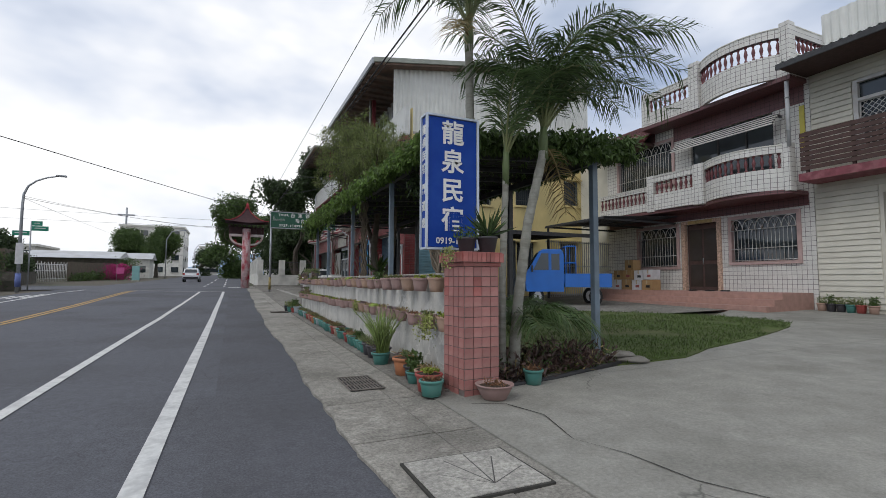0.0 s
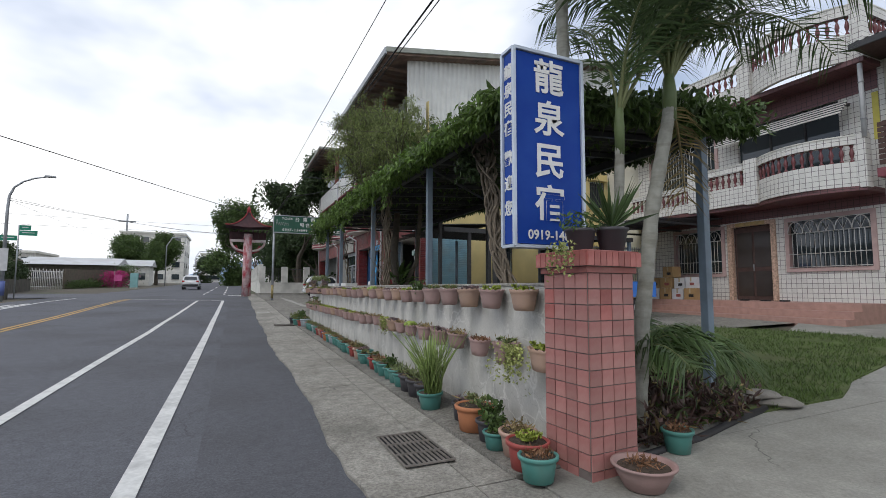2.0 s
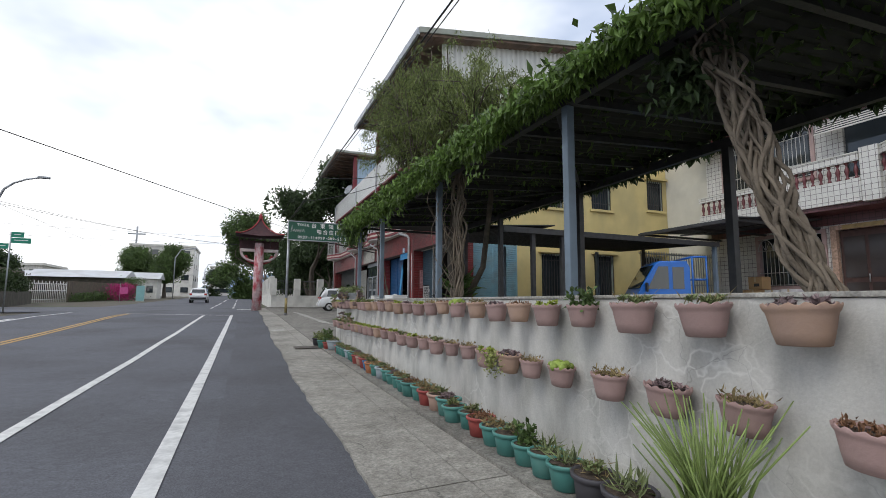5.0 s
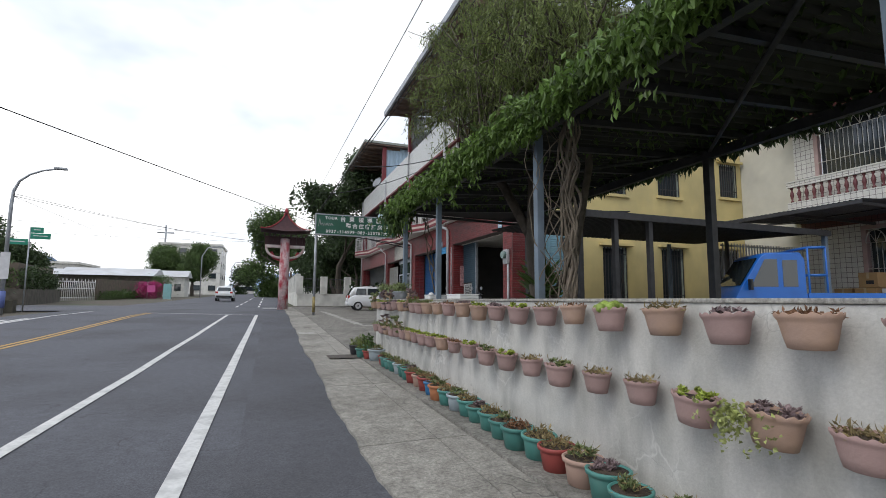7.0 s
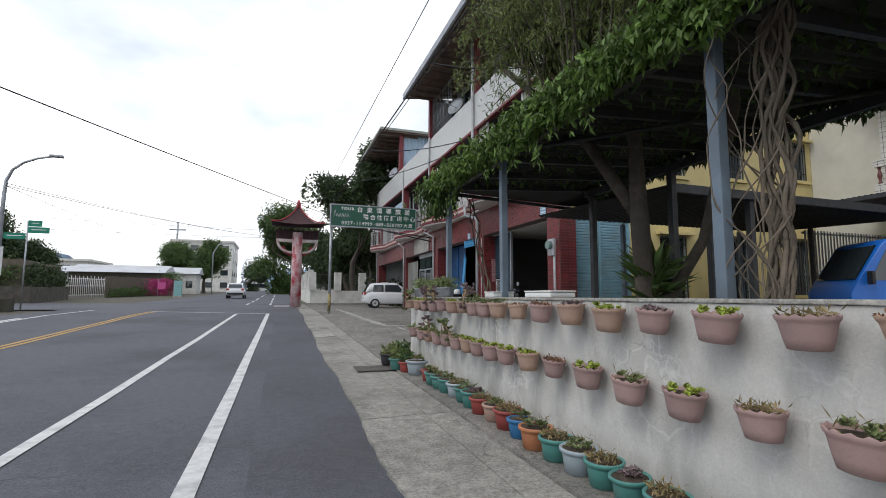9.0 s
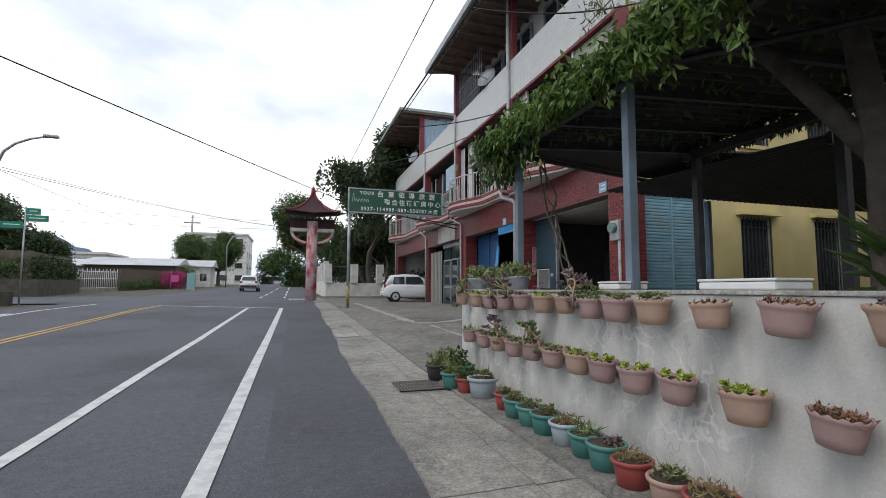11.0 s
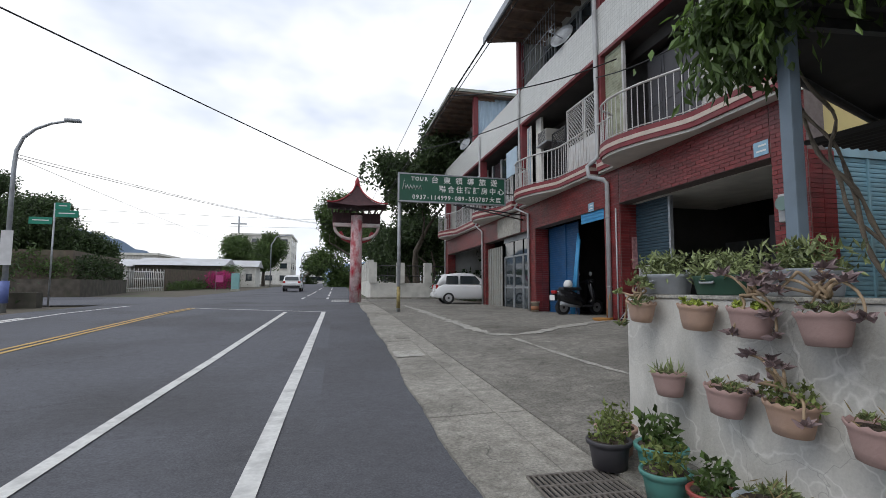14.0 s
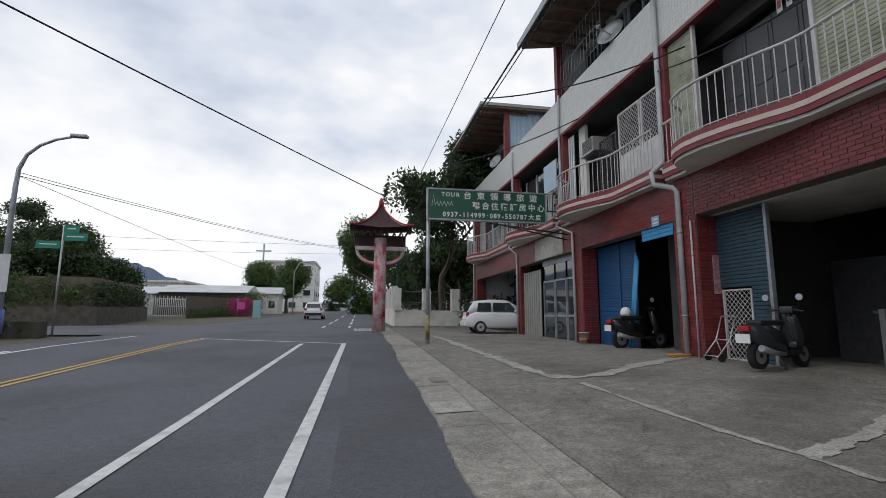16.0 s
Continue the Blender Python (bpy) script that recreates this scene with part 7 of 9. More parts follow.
part("soffit", bx(HX - 0.8, 14.95, 7.25, HX - 0.003, 18.0, 7.38), WOOD_DARK, pent)
stripe = part("yellow_edge", bx(HX - 0.03, 9.0, 5.7, HX - 0.003, 9.15, 7.1), mat("yellow_strip_paint", (0.55, 0.48, 0.10), 0.6, 0.1, 5, 0.05), house)
pipe([(HX - 1.0, 8.95, 7.7), (HX - 1.0, 8.95, 5.6)], 0.06, "dark downpipe beside the timber balcony")

# clapboard wing
for z in range(46):
    zz = 0.35 + z * 0.172
    if zz < 8.1:
        segs = [(-1.0, 8.82)]
        for a, z0, b, z1 in ((4.1, 5.2, 7.7, 7.4), (5.1, HZ, 7.2, 4.0)):
            if zz + 0.15 > z0 and zz < z1:
                segs = [s for p, q in segs for s in ((p, a), (b, q))]
        for a, b in segs:
            bm = bx(HX - 0.03, a, zz, HX + 0.018, b, zz + 0.165)
            for v in bm.verts:
                if v.co.z > zz + 0.1 and v.co.x < HX:
                    v.co.x += 0.028
            part("board", bm, CREAM, wing)
wb = thing("timber_balcony", "dark timber slatted balcony with a maroon sill", "balcony", (HX - 0.8, 6, 4.2))
for i in range(8):
    z = 4.75 + i * 0.15
    part("slat", bx(HX - 0.92, 0.0, z, HX - 0.88, 8.7, z + 0.125), WOOD_DARK, wb)
for i in range(8):
    y = 0.1 + i * 1.2
    part("post", bx(HX - 0.875, y, 4.5, HX - 0.80, y + 0.08, 5.95), WOOD_DARK, wb)
part("sill", bx(HX - 0.95, -0.1, 4.42, HX - 0.003, 8.75, 4.66), mat("maroon_sill_paint", (0.22, 0.06, 0.075), 0.6, 0.3, 6, 0.1, stain=(0.35, 0.2, 0.2), stain_scale=3), wb)
ww = thing("wing_window", "white sliding window with a diamond lattice screen", "window", (HX, 5.9, 5.3), kind="structure")
part("pane", bx(HX + 0.1, 4.2, 5.3, HX + 0.12, 7.6, 7.3), GLASS, ww)
for y in (4.2, 5.9, 7.6):
    part("stile", bx(HX - 0.05, y - 0.06, 5.25, HX + 0.09, y + 0.06, 7.35), RAIL, ww)
for z in (5.28, 6.75, 7.33):
    part("rail", bx(HX - 0.05, 4.26, z - 0.05, HX + 0.085, 7.54, z + 0.05), RAIL, ww)
lattice(ww, HX + 0.02, 6.0, 7.5, 5.36, 6.67, 0.16, 0.012, RAIL)
eave = thing("wing_roof", "white corrugated sheet roof of the clapboard wing", "roof", (HX, 4, 8.3), kind="structure")
bm = corrugated(bmesh.new(), "y", -1.2, 8.95, HX - 1.5, HX + 4, 8.15, pitch=0.22, amp=0.02, slope=1.7)
part("sheet", bm, CORR_W, eave)
part("fascia", bx(HX - 1.55, -1.2, 7.95, HX - 1.5, 8.95, 8.12), DARK_METAL, eave)
part("soffit", bx(HX - 1.5, -1.2, 7.98, HX - 0.003, 8.9, 8.03), WOOD_DARK, eave)
part("upper_wall", corrugated(bmesh.new(), "y", -1.2, 8.7, 8.2, 10.1, 0, pitch=0.24, amp=0.02, vertical=HX + 0.6), CORR_W, eave)
for i, (y, c) in enumerate(((8.6, "beige"), (8.35, "dark"), (8.1, "dark"), (7.85, "teal"), (7.6, "red"), (7.3, "beige"))):
    p = floor_pot(c, "leafy" if i in (1, 5) else "bush", 0.13, 0.24, 1.3)
    p["group"] = "pots by the clapboard wall"
    p["label"] = f"{POTC[c][1]} plant pot standing by the clapboard wall"
    p.matrix_basis = Matrix.Translation((HX - 0.35, y, G(HX - 0.35, y) + 0.03))
CARD = mat("brown_cardboard", (0.36, 0.23, 0.11), 0.85, 0.12, 5, 0.1)
CARD_W = mat("white_printed_carton", (0.55, 0.55, 0.56), 0.8, 0.1, 5, 0.05)
for i, (x, y, z, w, h, c) in enumerate(((15.8, 14.3, 0, 0.5, 0.42, 0), (15.8, 14.85, 0, 0.48, 0.40, 1), (15.8, 15.4, 0, 0.5, 0.42, 0), (15.85, 14.3, 0.43, 0.45, 0.4, 1), (15.85, 14.8, 0.41, 0.45, 0.4, 1), (15.85, 15.4, 0.43, 0.5, 0.4, 0), (15.9, 15.35, 0.84, 0.45, 0.42, 0), (15.8, 15.95, 0, 0.5, 0.42, 1), (15.85, 15.95, 0.43, 0.45, 0.4, 0))):
    t = thing("cardboard_box", "white printed carton stacked on the terrace" if c else "brown cardboard box stacked on the terrace", "box", (x, y, HZ + z), "boxes stacked on the terrace")
    part("carton", bx(x - w / 2, y - w / 2, HZ + z + 0.002, x + w / 2, y + w / 2, HZ + z + h, bev=0.006), (CARD, CARD_W)[c], t)
    part("tape", bx(x - w / 2 - 0.002, y - 0.03, HZ + z + h * 0.6, x + w / 2, y + 0.03, HZ + z + h + 0.002), mat("tan_tape", (0.42, 0.33, 0.2), 0.4, 0.1, 5, 0), t)
    part("print", bx(x - w / 2 - 0.004, y - w * 0.3, HZ + z + 0.1, x - w / 2 - 0.001, y + w * 0.1, HZ + z + 0.2), mat("dull_red_print", (0.3, 0.09, 0.08), 0.7, 0.2, 9, 0) if i % 2 else BLACK, t)
for y in (11.9, 11.3, 12.6):
    t = thing("slippers", "pair of dark slippers lying on the terrace", "shoes", (16.2, y, HZ), "slippers on the terrace")
    for k in (0, 0.12):
        part("slipper", bx(16.1, y + k, HZ + 0.001, 16.34, y + k + 0.09, HZ + 0.05, bev=0.015), BLACK, t)

# ---- roadside: gate, green sign, lamp, signs ----
def gz(x, y):
    return G(x, y)


GRED = mat("weathered_red_gate_paint", (0.34, 0.045, 0.055), 0.7, 0.2, 4, 0.2)
GPALE = mat("peeling_red_white_paint", (0.60, 0.44, 0.44), 0.7, 0.25, 9, 0.2, stain=(0.40, 0.02, 0.04), stain_scale=3.4, stain_amt=1.0, streak=0.5)
GWHITE = mat("weathered_white_gate_paint", (0.58, 0.52, 0.50), 0.7, 0.15, 4, 0.15, stain=(0.42, 0.18, 0.18), stain_scale=3, stain_amt=0.6)
GROOF = mat("dark_red_gate_roof", (0.050, 0.016, 0.019), 0.6, 0.25, 5, 0.15)


def village_gate(x, y):
    z = gz(x, y)
    t = thing("gate_post", "weathered red and white village gate post with curved pagoda roof", "gate", (x, y, z), "village gate posts")
    part("column", tube(bmesh.new(), [(x, y, z - 0.05), (x, y, z + 2.5), (x, y, 5.25)], [0.31, 0.30, 0.30], 20), GPALE, t)
    part("crossbeam", bx(x - 1.35, y - 0.14, 4.98, x + 1.35, y + 0.14, 5.2, bev=0.02), GWHITE, t)
    for i in range(7):
        xx = x - 1.2 + 0.4 * i
        part("strut", bx(xx - 0.03, y - 0.1, 5.2, xx + 0.03, y + 0.09, 5.95), GROOF, t)
    for s in (-1, 1):
        arc = [(x + s * (0.3 + 0.95 * math.sin(a)), y, 5.0 - 0.75 * math.cos(a) + 0.0) for a in [math.pi / 2 * i / 8 for i in range(9)]]
        part("bracket", tube(bmesh.new(), arc, 0.09, 8), GWHITE, t)
        part("panel", tube(bmesh.new(), [(x + s * 0.3, y + 0.2, 4.1), (x + s * 0.75, y + 0.2, 4.3), (x + s * 0.95, y + 0.2, 4.7)], 0.12, 8), GRED, t)
    bm = bmesh.new()
    rows = []
    for i in range(11):
        f = i / 10
        w = 1.58 * (1 - f) ** 1.7 + 0.09
        zz = 5.85 + 1.75 * f + 0.28 * (1 - f) ** 6
        d = 0.95 * (1 - f) ** 1.4 + 0.06
        rows.append([bm.verts.new((x + a * w, y + b * d, zz + (0.14 * (1 - f) ** 3 if c else 0))) for a, b, c in ((-1, -1, 1), (0, -1, 0), (1, -1, 1), (1, 0, 0), (1, 1, 1), (0, 1, 0), (-1, 1, 1), (-1, 0, 0))])
    for p, q in zip(rows, rows[1:]):
        for k in range(8):
            bm.faces.new((p[k], p[(k + 1) % 8], q[(k + 1) % 8], q[k]))
    bm.faces.new(rows[-1])
    bm.faces.new(rows[0][::-1])
    part("roof", bm, GROOF, t)
    # solid dark block added in place of the shaded space under the eaves
    part("eave_frame", bx(x - 1.38, y + 0.1, 5.2, x + 1.38, y + 0.75, 5.86), GROOF, t)
    for i in range(9):
        xx = x - 1.4 + 0.35 * i
        part("rafter", bx(xx - 0.04, y - 0.85, 5.88, xx + 0.04, y + 0.85, 5.97), GROOF, t)
    part("finial", tube(bmesh.new(), [(x, y, 7.5), (x, y, 7.8), (x, y, 8.05)], [0.11, 0.14, 0.04], 10), GRED, t)
    for s in (-1, 1):
        part("ridge", tube(bmesh.new(), [(x + s * (1.58 * (1 - f) ** 1.7 + 0.1), y - (0.95 * (1 - f) ** 1.4 + 0.07), 5.9 + 1.75 * f + 0.28 * (1 - f) ** 6 + 0.14 * (1 - f) ** 3) for f in [i / 10 for i in range(11)]], 0.045, 6), GRED, t)
    for o in t.children:
        if o.name.split(".")[0] != "column":
            o.data.transform(Matrix.Translation((x, y, 4.75)) @ Matrix.Diagonal((0.9, 0.9, 0.86, 1)) @ Matrix.Translation((-x, -y, -5.1)))
    return t


village_gate(1.1, 39.2)

GREEN_SIGN = mat("dark_green_sign_board", (0.012, 0.085, 0.05), 0.4, 0.1, 3, 0.0, stain=(0.03, 0.12, 0.08), stain_scale=2)
GX0, GX1, GYS, GZ0, GZ1 = 2.19, 6.12, 30.5, 4.53, 5.50
gs = thing("hotel_sign", "long dark green board sign with white lettering on a post", "sign", (GX0, GYS, gz(GX0, GYS)))
part("board", bx(GX0, GYS, GZ0, GX1, GYS + 0.10, GZ1), GREEN_SIGN, gs)
for a, b, c, d in ((GX0 - 0.03, GZ0 - 0.03, GX1 + 0.03, GZ0 + 0.015), (GX0 - 0.03, GZ1 - 0.015, GX1 + 0.03, GZ1 + 0.03), (GX0 - 0.03, GZ0, GX0 + 0.015, GZ1), (GX1 - 0.015, GZ0, GX1 + 0.03, GZ1)):
    part("frame", bx(a, GYS - 0.02, b, c, GYS + 0.12, d), GREY_METAL, gs)
part("post", tube(bmesh.new(), [(GX0 + 0.05, GYS + 0.19, gz(GX0, GYS)), (GX0 + 0.05, GYS + 0.19, GZ1 - 0.1)], 0.065, 10), GREY_METAL, gs)
part("stripe", tube(bmesh.new(), [(GX0 + 0.05, GYS + 0.19, gz(GX0, GYS) + 0.15), (GX0 + 0.05, GYS + 0.19, gz(GX0, GYS) + 0.9)], 0.068, 10), mat("faded_hazard_paint", (0.30, 0.24, 0.10), 0.7, 0.6, 7, 0.1), gs)
for z in (4.40, 5.0):
    part("arm", tube(bmesh.new(), [(4.8, GYS + 0.15, z), (FX + 0.05, GYS + 0.4, z - (0.35 if z < 5 else 0))], 0.025, 6), DARK_METAL, gs)
part("arm", tube(bmesh.new(), [(4.2, GYS + 0.15, GZ0 - 0.05), (FX + 0.02, GYS + 0.2, 4.2)], 0.025, 6), DARK_METAL, gs)
SX = GYS - 0.004


def row_text(s, x0, x1, z, size):
    for i, ch in enumerate(s):
        text_mesh(ch, size, SIGN_WHITE, gs, face_south(lerp(x0, x1, i / (len(s) - 1)), SX, z), bold=0.004)


row_text("\u53f0\u6771\u9818\u5c0e\u65c5\u904a", 3.48, 5.70, 5.31, 0.27)
row_text("\u806f\u5408\u4f4f\u5bbf\u8a02\u623f\u4e2d\u5fc3", 3.76, 5.96, 4.99, 0.26)
row_text("0937-114999\u00b7089-550787", 2.72, 5.42, 4.68, 0.22)
row_text("\u5927\u5ea6", 5.62, 5.86, 4.68, 0.2)
row_text("TOUR", 2.68, 3.16, 5.33, 0.19)
for k in range(6):
    xx = 2.32 + k * 0.115
    part("scroll_mark", tube(bmesh.new(), [(xx, SX - 0.004, 4.94 + 0.03 * (k % 2)), (xx + 0.05, SX - 0.004, 5.10 + (0.2 if k == 0 else 0)), (xx + 0.11, SX - 0.004, 4.96)], 0.012, 5), SIGN_WHITE, gs)

LX, LY = -10.1, 31.8
lamp = thing("street_lamp", "tall grey street lamp with a curved arm", "street lamp", (LX, LY, gz(LX, LY)))
z0 = gz(LX, LY)
arm = [(LX, LY, z0), (LX, LY, z0 + 4.6), (LX + 0.03, LY, z0 + 5.2), (LX + 0.2, LY, z0 + 5.65), (LX + 0.55, LY - 0.05, z0 + 5.95), (LX + 1.0, LY - 0.1, z0 + 6.15), (LX + 1.5, LY - 0.12, z0 + 6.27)]
part("pole", tube(bmesh.new(), arm, [0.09, 0.065, 0.06, 0.05, 0.045, 0.04, 0.035], 10), GREY_METAL, lamp)
part("head", bx(LX + 1.4, LY - 0.22, z0 + 6.24, LX + 1.85, LY - 0.02, z0 + 6.34, bev=0.03), GREY_METAL, lamp)
part("sleeve", tube(bmesh.new(), [(LX, LY, z0 + 0.3), (LX, LY, z0 + 1.0)], 0.125, 10), mat("blue_lamp_band", (0.12, 0.16, 0.38), 0.6, 0.2, 5, 0.05), lamp)
part("notice", bx(LX - 0.13, LY - 0.13, z0 + 1.5, LX + 0.2, LY - 0.12, z0 + 2.6), CARD_W, lamp)
QX, QY = -10.9, 35.8
ss = thing("street_name_sign", "green street name plates on a thin pole", "street sign", (QX, QY, gz(QX, QY)))
zz = gz(QX, QY)
part("pole", tube(bmesh.new(), [(QX, QY, zz), (QX, QY, 4.8)], 0.035, 8), GREY_METAL, ss)
SGREEN = mat("street_sign_green", (0.01, 0.20, 0.13), 0.4, 0.08, 3, 0)
for a, b, z in ((QX + 0.03, QX + 0.55, 4.68), (QX + 0.04, QX + 0.85, 4.38), (QX - 0.85, QX - 0.04, 4.08)):
    pl = part("plate", bx(a, QY - 0.05, z - 0.15, b, QY - 0.03, z + 0.13, bev=0.004), SGREEN, ss)
    part("writing", bx(a + 0.12, QY - 0.056, z - 0.01, b - 0.12, QY - 0.052, z + 0.025), SIGN_WHITE, pl)

# ---- overhead cables ----
def cable(pts, r=0.02, sag=0.0, label="black overhead service cable", n=14):
    a, b = Vector(pts[0]), Vector(pts[-1])
    line = [a.lerp(b, i / n) - Vector((0, 0, sag * 4 * (i / n) * (1 - i / n))) for i in range(n + 1)]
    return tagged(part("overhead_cable", tube(bmesh.new(), line, r, 5), CABLE), label, "cable", "overhead cables")


cable([(3.5, -25, 8.0), (2.1, 50, 6.9)], 0.010, 0.1)
cable([(4.6, -25, 7.9), (2.7, 50, 6.9)], 0.022, 0.1, "thick bundled overhead cable along the road")
cable([(4.66, -25, 7.8), (2.72, 50, 6.8)], 0.012, 0.12)
cable([(3.25, 27.5, 7.2), (FX - 0.05, 24.5, 7.3)], 0.018, 0.25, "black drop cable to the shop front")
cable([(3.1, 33, 7.1), (FX - 0.05, 29.5, 7.8)], 0.018, 0.2, "black drop cable to the shop front")
cable([(3.4, 20, 7.25), (FX - 0.05, 18.9, 7.4)], 0.018, 0.2, "black drop cable to the shop front")
cable([(FX - 0.1, 20, 6.4), (FX - 0.1, 25.4, 7.2)], 0.016, 0.25, "black cable looped along the upper floor")
cable([(-19, 0.5, 6.6), (FX + 0.1, 43.75, 6.0)], 0.016, 0.25, n=24)
cable([(LX, LY, z0 + 5.0), (4, 70, 8.6)], 0.011, 0.6, n=20)
cable([(LX, LY, z0 + 5.1), (4, 62, 7.6)], 0.009, 0.6, n=20)
cable([(-60, 75, 11.5), (5, 72, 9.6)], 0.014, 0.5, n=20)
cable([(-60, 80, 10.3), (5, 76, 9.2)], 0.014, 0.5, n=20)
cable([(LX, LY, z0 + 5.0), (-6, 90, 5.2)], 0.008, 0.5)

# ---- far side of the road ----
STONEW = mat("dark_mossy_stone_wall", (0.085, 0.075, 0.062), 0.95, 0.4, 2.2, 0.6, stain=(0.05, 0.06, 0.035), stain_scale=1)
FENCE = mat("rusty_sheet_fence", (0.115, 0.09, 0.068), 0.8, 0.3, 3, 0.2, stain=(0.08, 0.09, 0.05), stain_scale=1)


def run_wall(name, pts, h, th, material, label, off=0.0, kind="structure"):
    bm = bmesh.new()
    rows = []
    for i, (x, y) in enumerate(pts):
        d = Vector((pts[min(i + 1, len(pts) - 1)][0] - pts[max(i - 1, 0)][0], pts[min(i + 1, len(pts) - 1)][1] - pts[max(i - 1, 0)][1])).normalized()
        z = gz(x, y)
        rows.append([bm.verts.new(p) for p in ((x + d.y * th, y - d.x * th, z + off - 0.1), (x - d.y * th, y + d.x * th, z + off - 0.1), (x - d.y * th, y + d.x * th, z + off + h), (x + d.y * th, y - d.x * th, z + off + h))])
    for p, q in zip(rows, rows[1:]):
        for i in range(4):
            bm.faces.new((p[i], p[(i + 1) % 4], q[(i + 1) % 4], q[i]))
    bm.faces.new(rows[0][::-1])
    bm.faces.new(rows[-1])
    bmesh.ops.recalc_face_normals(bm, faces=bm.faces)
    return solo(name, bm, material, label, "wall", kind=kind)


def way(a, b, n):
    return [(lerp(a[0], b[0], i / n), lerp(a[1], b[1], i / n)) for i in range(n + 1)]


run_wall("roadside_stone_wall", way((-34, 48.6), (-15.9, 48.8), 8) + way((-15.9, 48.8), (-18.4, 62), 5)[1:], 1.1, 0.2, STONEW, "dark mossy stone retaining wall across the road")
run_wall("sheet_fence", way((-34.2, 49.4), (-16.7, 49.6), 8) + way((-16.7, 49.6), (-19, 62.2), 5)[1:], 1.9, 0.04, FENCE, "rusty sheet fence overgrown with creeper", 1.1)
rngB = np.random.default_rng(31)


def hedge(name, pts, h, w, n, leaf, ll, label, seed, z_off=0.0):
    rng = np.random.default_rng(seed)
    t = thing(name, label, "hedge", (pts[0][0], pts[0][1], gz(*pts[0])), kind="stuff")
    P = []
    for _ in range(n):
        f = rng.random() * (len(pts) - 1)
        i = min(int(f), len(pts) - 2)
        x, y = lerp(pts[i][0], pts[i + 1][0], f - i), lerp(pts[i][1], pts[i + 1][1], f - i)
        hh = h * (0.72 + 0.4 * noise.noise((x * 0.6, y * 0.6, seed)) + 0.25 * noise.noise((x * 2, y * 2, seed)))
        P.append((x + rng.normal() * w, y + rng.normal() * w, gz(x, y) + z_off + rng.random() ** 0.7 * hh))
    leaf_cloud("foliage", P, ll, ll * 0.5, leaf, t, droop=0.4, seed=seed)
    return t


hedge("creeper_hedge", way((-34, 49.4), (-16.8, 49.6), 6), 2.4, 0.28, 9000, LEAF_MID, 0.20, "creeper and weeds draped over the sheet fence", 51, 1.2)
hedge("creeper_hedge", way((-16.6, 49.8), (-18.8, 62), 4), 2.2, 0.3, 2200, LEAF_DARK, 0.26, "dark creeper over the fence corner", 52, 1.0)
hedge("corner_hedge", way((-16.5, 34.5), (-12.3, 35.2), 3), 3.4, 0.4, 4500, LEAF_DARK, 0.2, "tall dark roadside hedge beside the street lamp", 53)
run_wall("hedge_kerb", way((-17, 35.6), (-11.3, 36.0), 4), 0.55, 0.25, STONEW, "low stone kerb below the hedge")
gt = thing("sliding_gate", "pale steel sliding gate with pointed bars", "gate", (-15.5, 63.5, gz(-15.5, 63.5)), kind="structure")
for i in range(22):
    x, y = lerp(-18.9, -17.6, i / 21), lerp(63, 69.5, i / 21)
    part("bar", tube(bmesh.new(), [(x, y, gz(x, y)), (x, y, gz(x, y) + 2.0 + 0.2 * (i % 2))], 0.035, 5), RAIL, gt)
for z in (0.3, 1.2, 1.9):
    part("rail", tube(bmesh.new(), [(-18.9, 63, gz(-16.5, 63) + z), (-17.6, 69.5, gz(-13.8, 69.5) + z)], 0.04, 5), RAIL, gt)
part("post", bx(-19.2, 62.5, gz(-16, 62.5), -18.9, 62.9, gz(-16, 61) + 2.6), STONEW, gt)
run_wall("sheet_fence_far", way((-17.6, 70), (-16.4, 88), 6), 2.3, 0.06, FENCE, "weathered plank fence along the far side")
hedge("verge_plants", way((-17.1, 70), (-15.9, 88), 6), 1.3, 0.35, 2600, LEAF_MID, 0.22, "weeds along the plank fence", 54)


def shed(name, x0, y0, x1, y1, h, roof_h, wall, roof, label):
    z = gz((x0 + x1) / 2, y0)
    t = thing(name, label, "house", ((x0 + x1) / 2, y0, z), kind="structure")
    part("wall", bx(x0, y0, z - 0.2, x1, y1, z + h), wall, t)
    bm = bmesh.new()
    a = [bm.verts.new(p) for p in ((x0 - 0.5, y0 - 0.5, z + h), (x1 + 0.5, y0 - 0.5, z + h), (x1 + 0.5, (y0 + y1) / 2, z + h + roof_h), (x0 - 0.5, (y0 + y1) / 2, z + h + roof_h), (x0 - 0.5, y1 + 0.5, z + h), (x1 + 0.5, y1 + 0.5, z + h))]
    for q in ((0, 1, 2, 3), (3, 2, 5, 4), (0, 3, 4), (1, 5, 2), (0, 4, 5, 1)):
        bm.faces.new([a[i] for i in q])
    part("roof", bm, roof, t)
    n = max(2, int((x1 - x0) / 3))
    for i in range(n):
        xx = lerp(x0, x1, (i + 0.5) / n)
        w = part("window", bx(xx - 0.5, y0 - 0.04, z + 1.0, xx + 0.5, y0 - 0.002, z + 2.2), GLASS, t)
        part("frame", bx(xx - 0.56, y0 - 0.06, z + 2.2, xx + 0.56, y0 - 0.002, z + 2.28), RAIL, w)
    return t


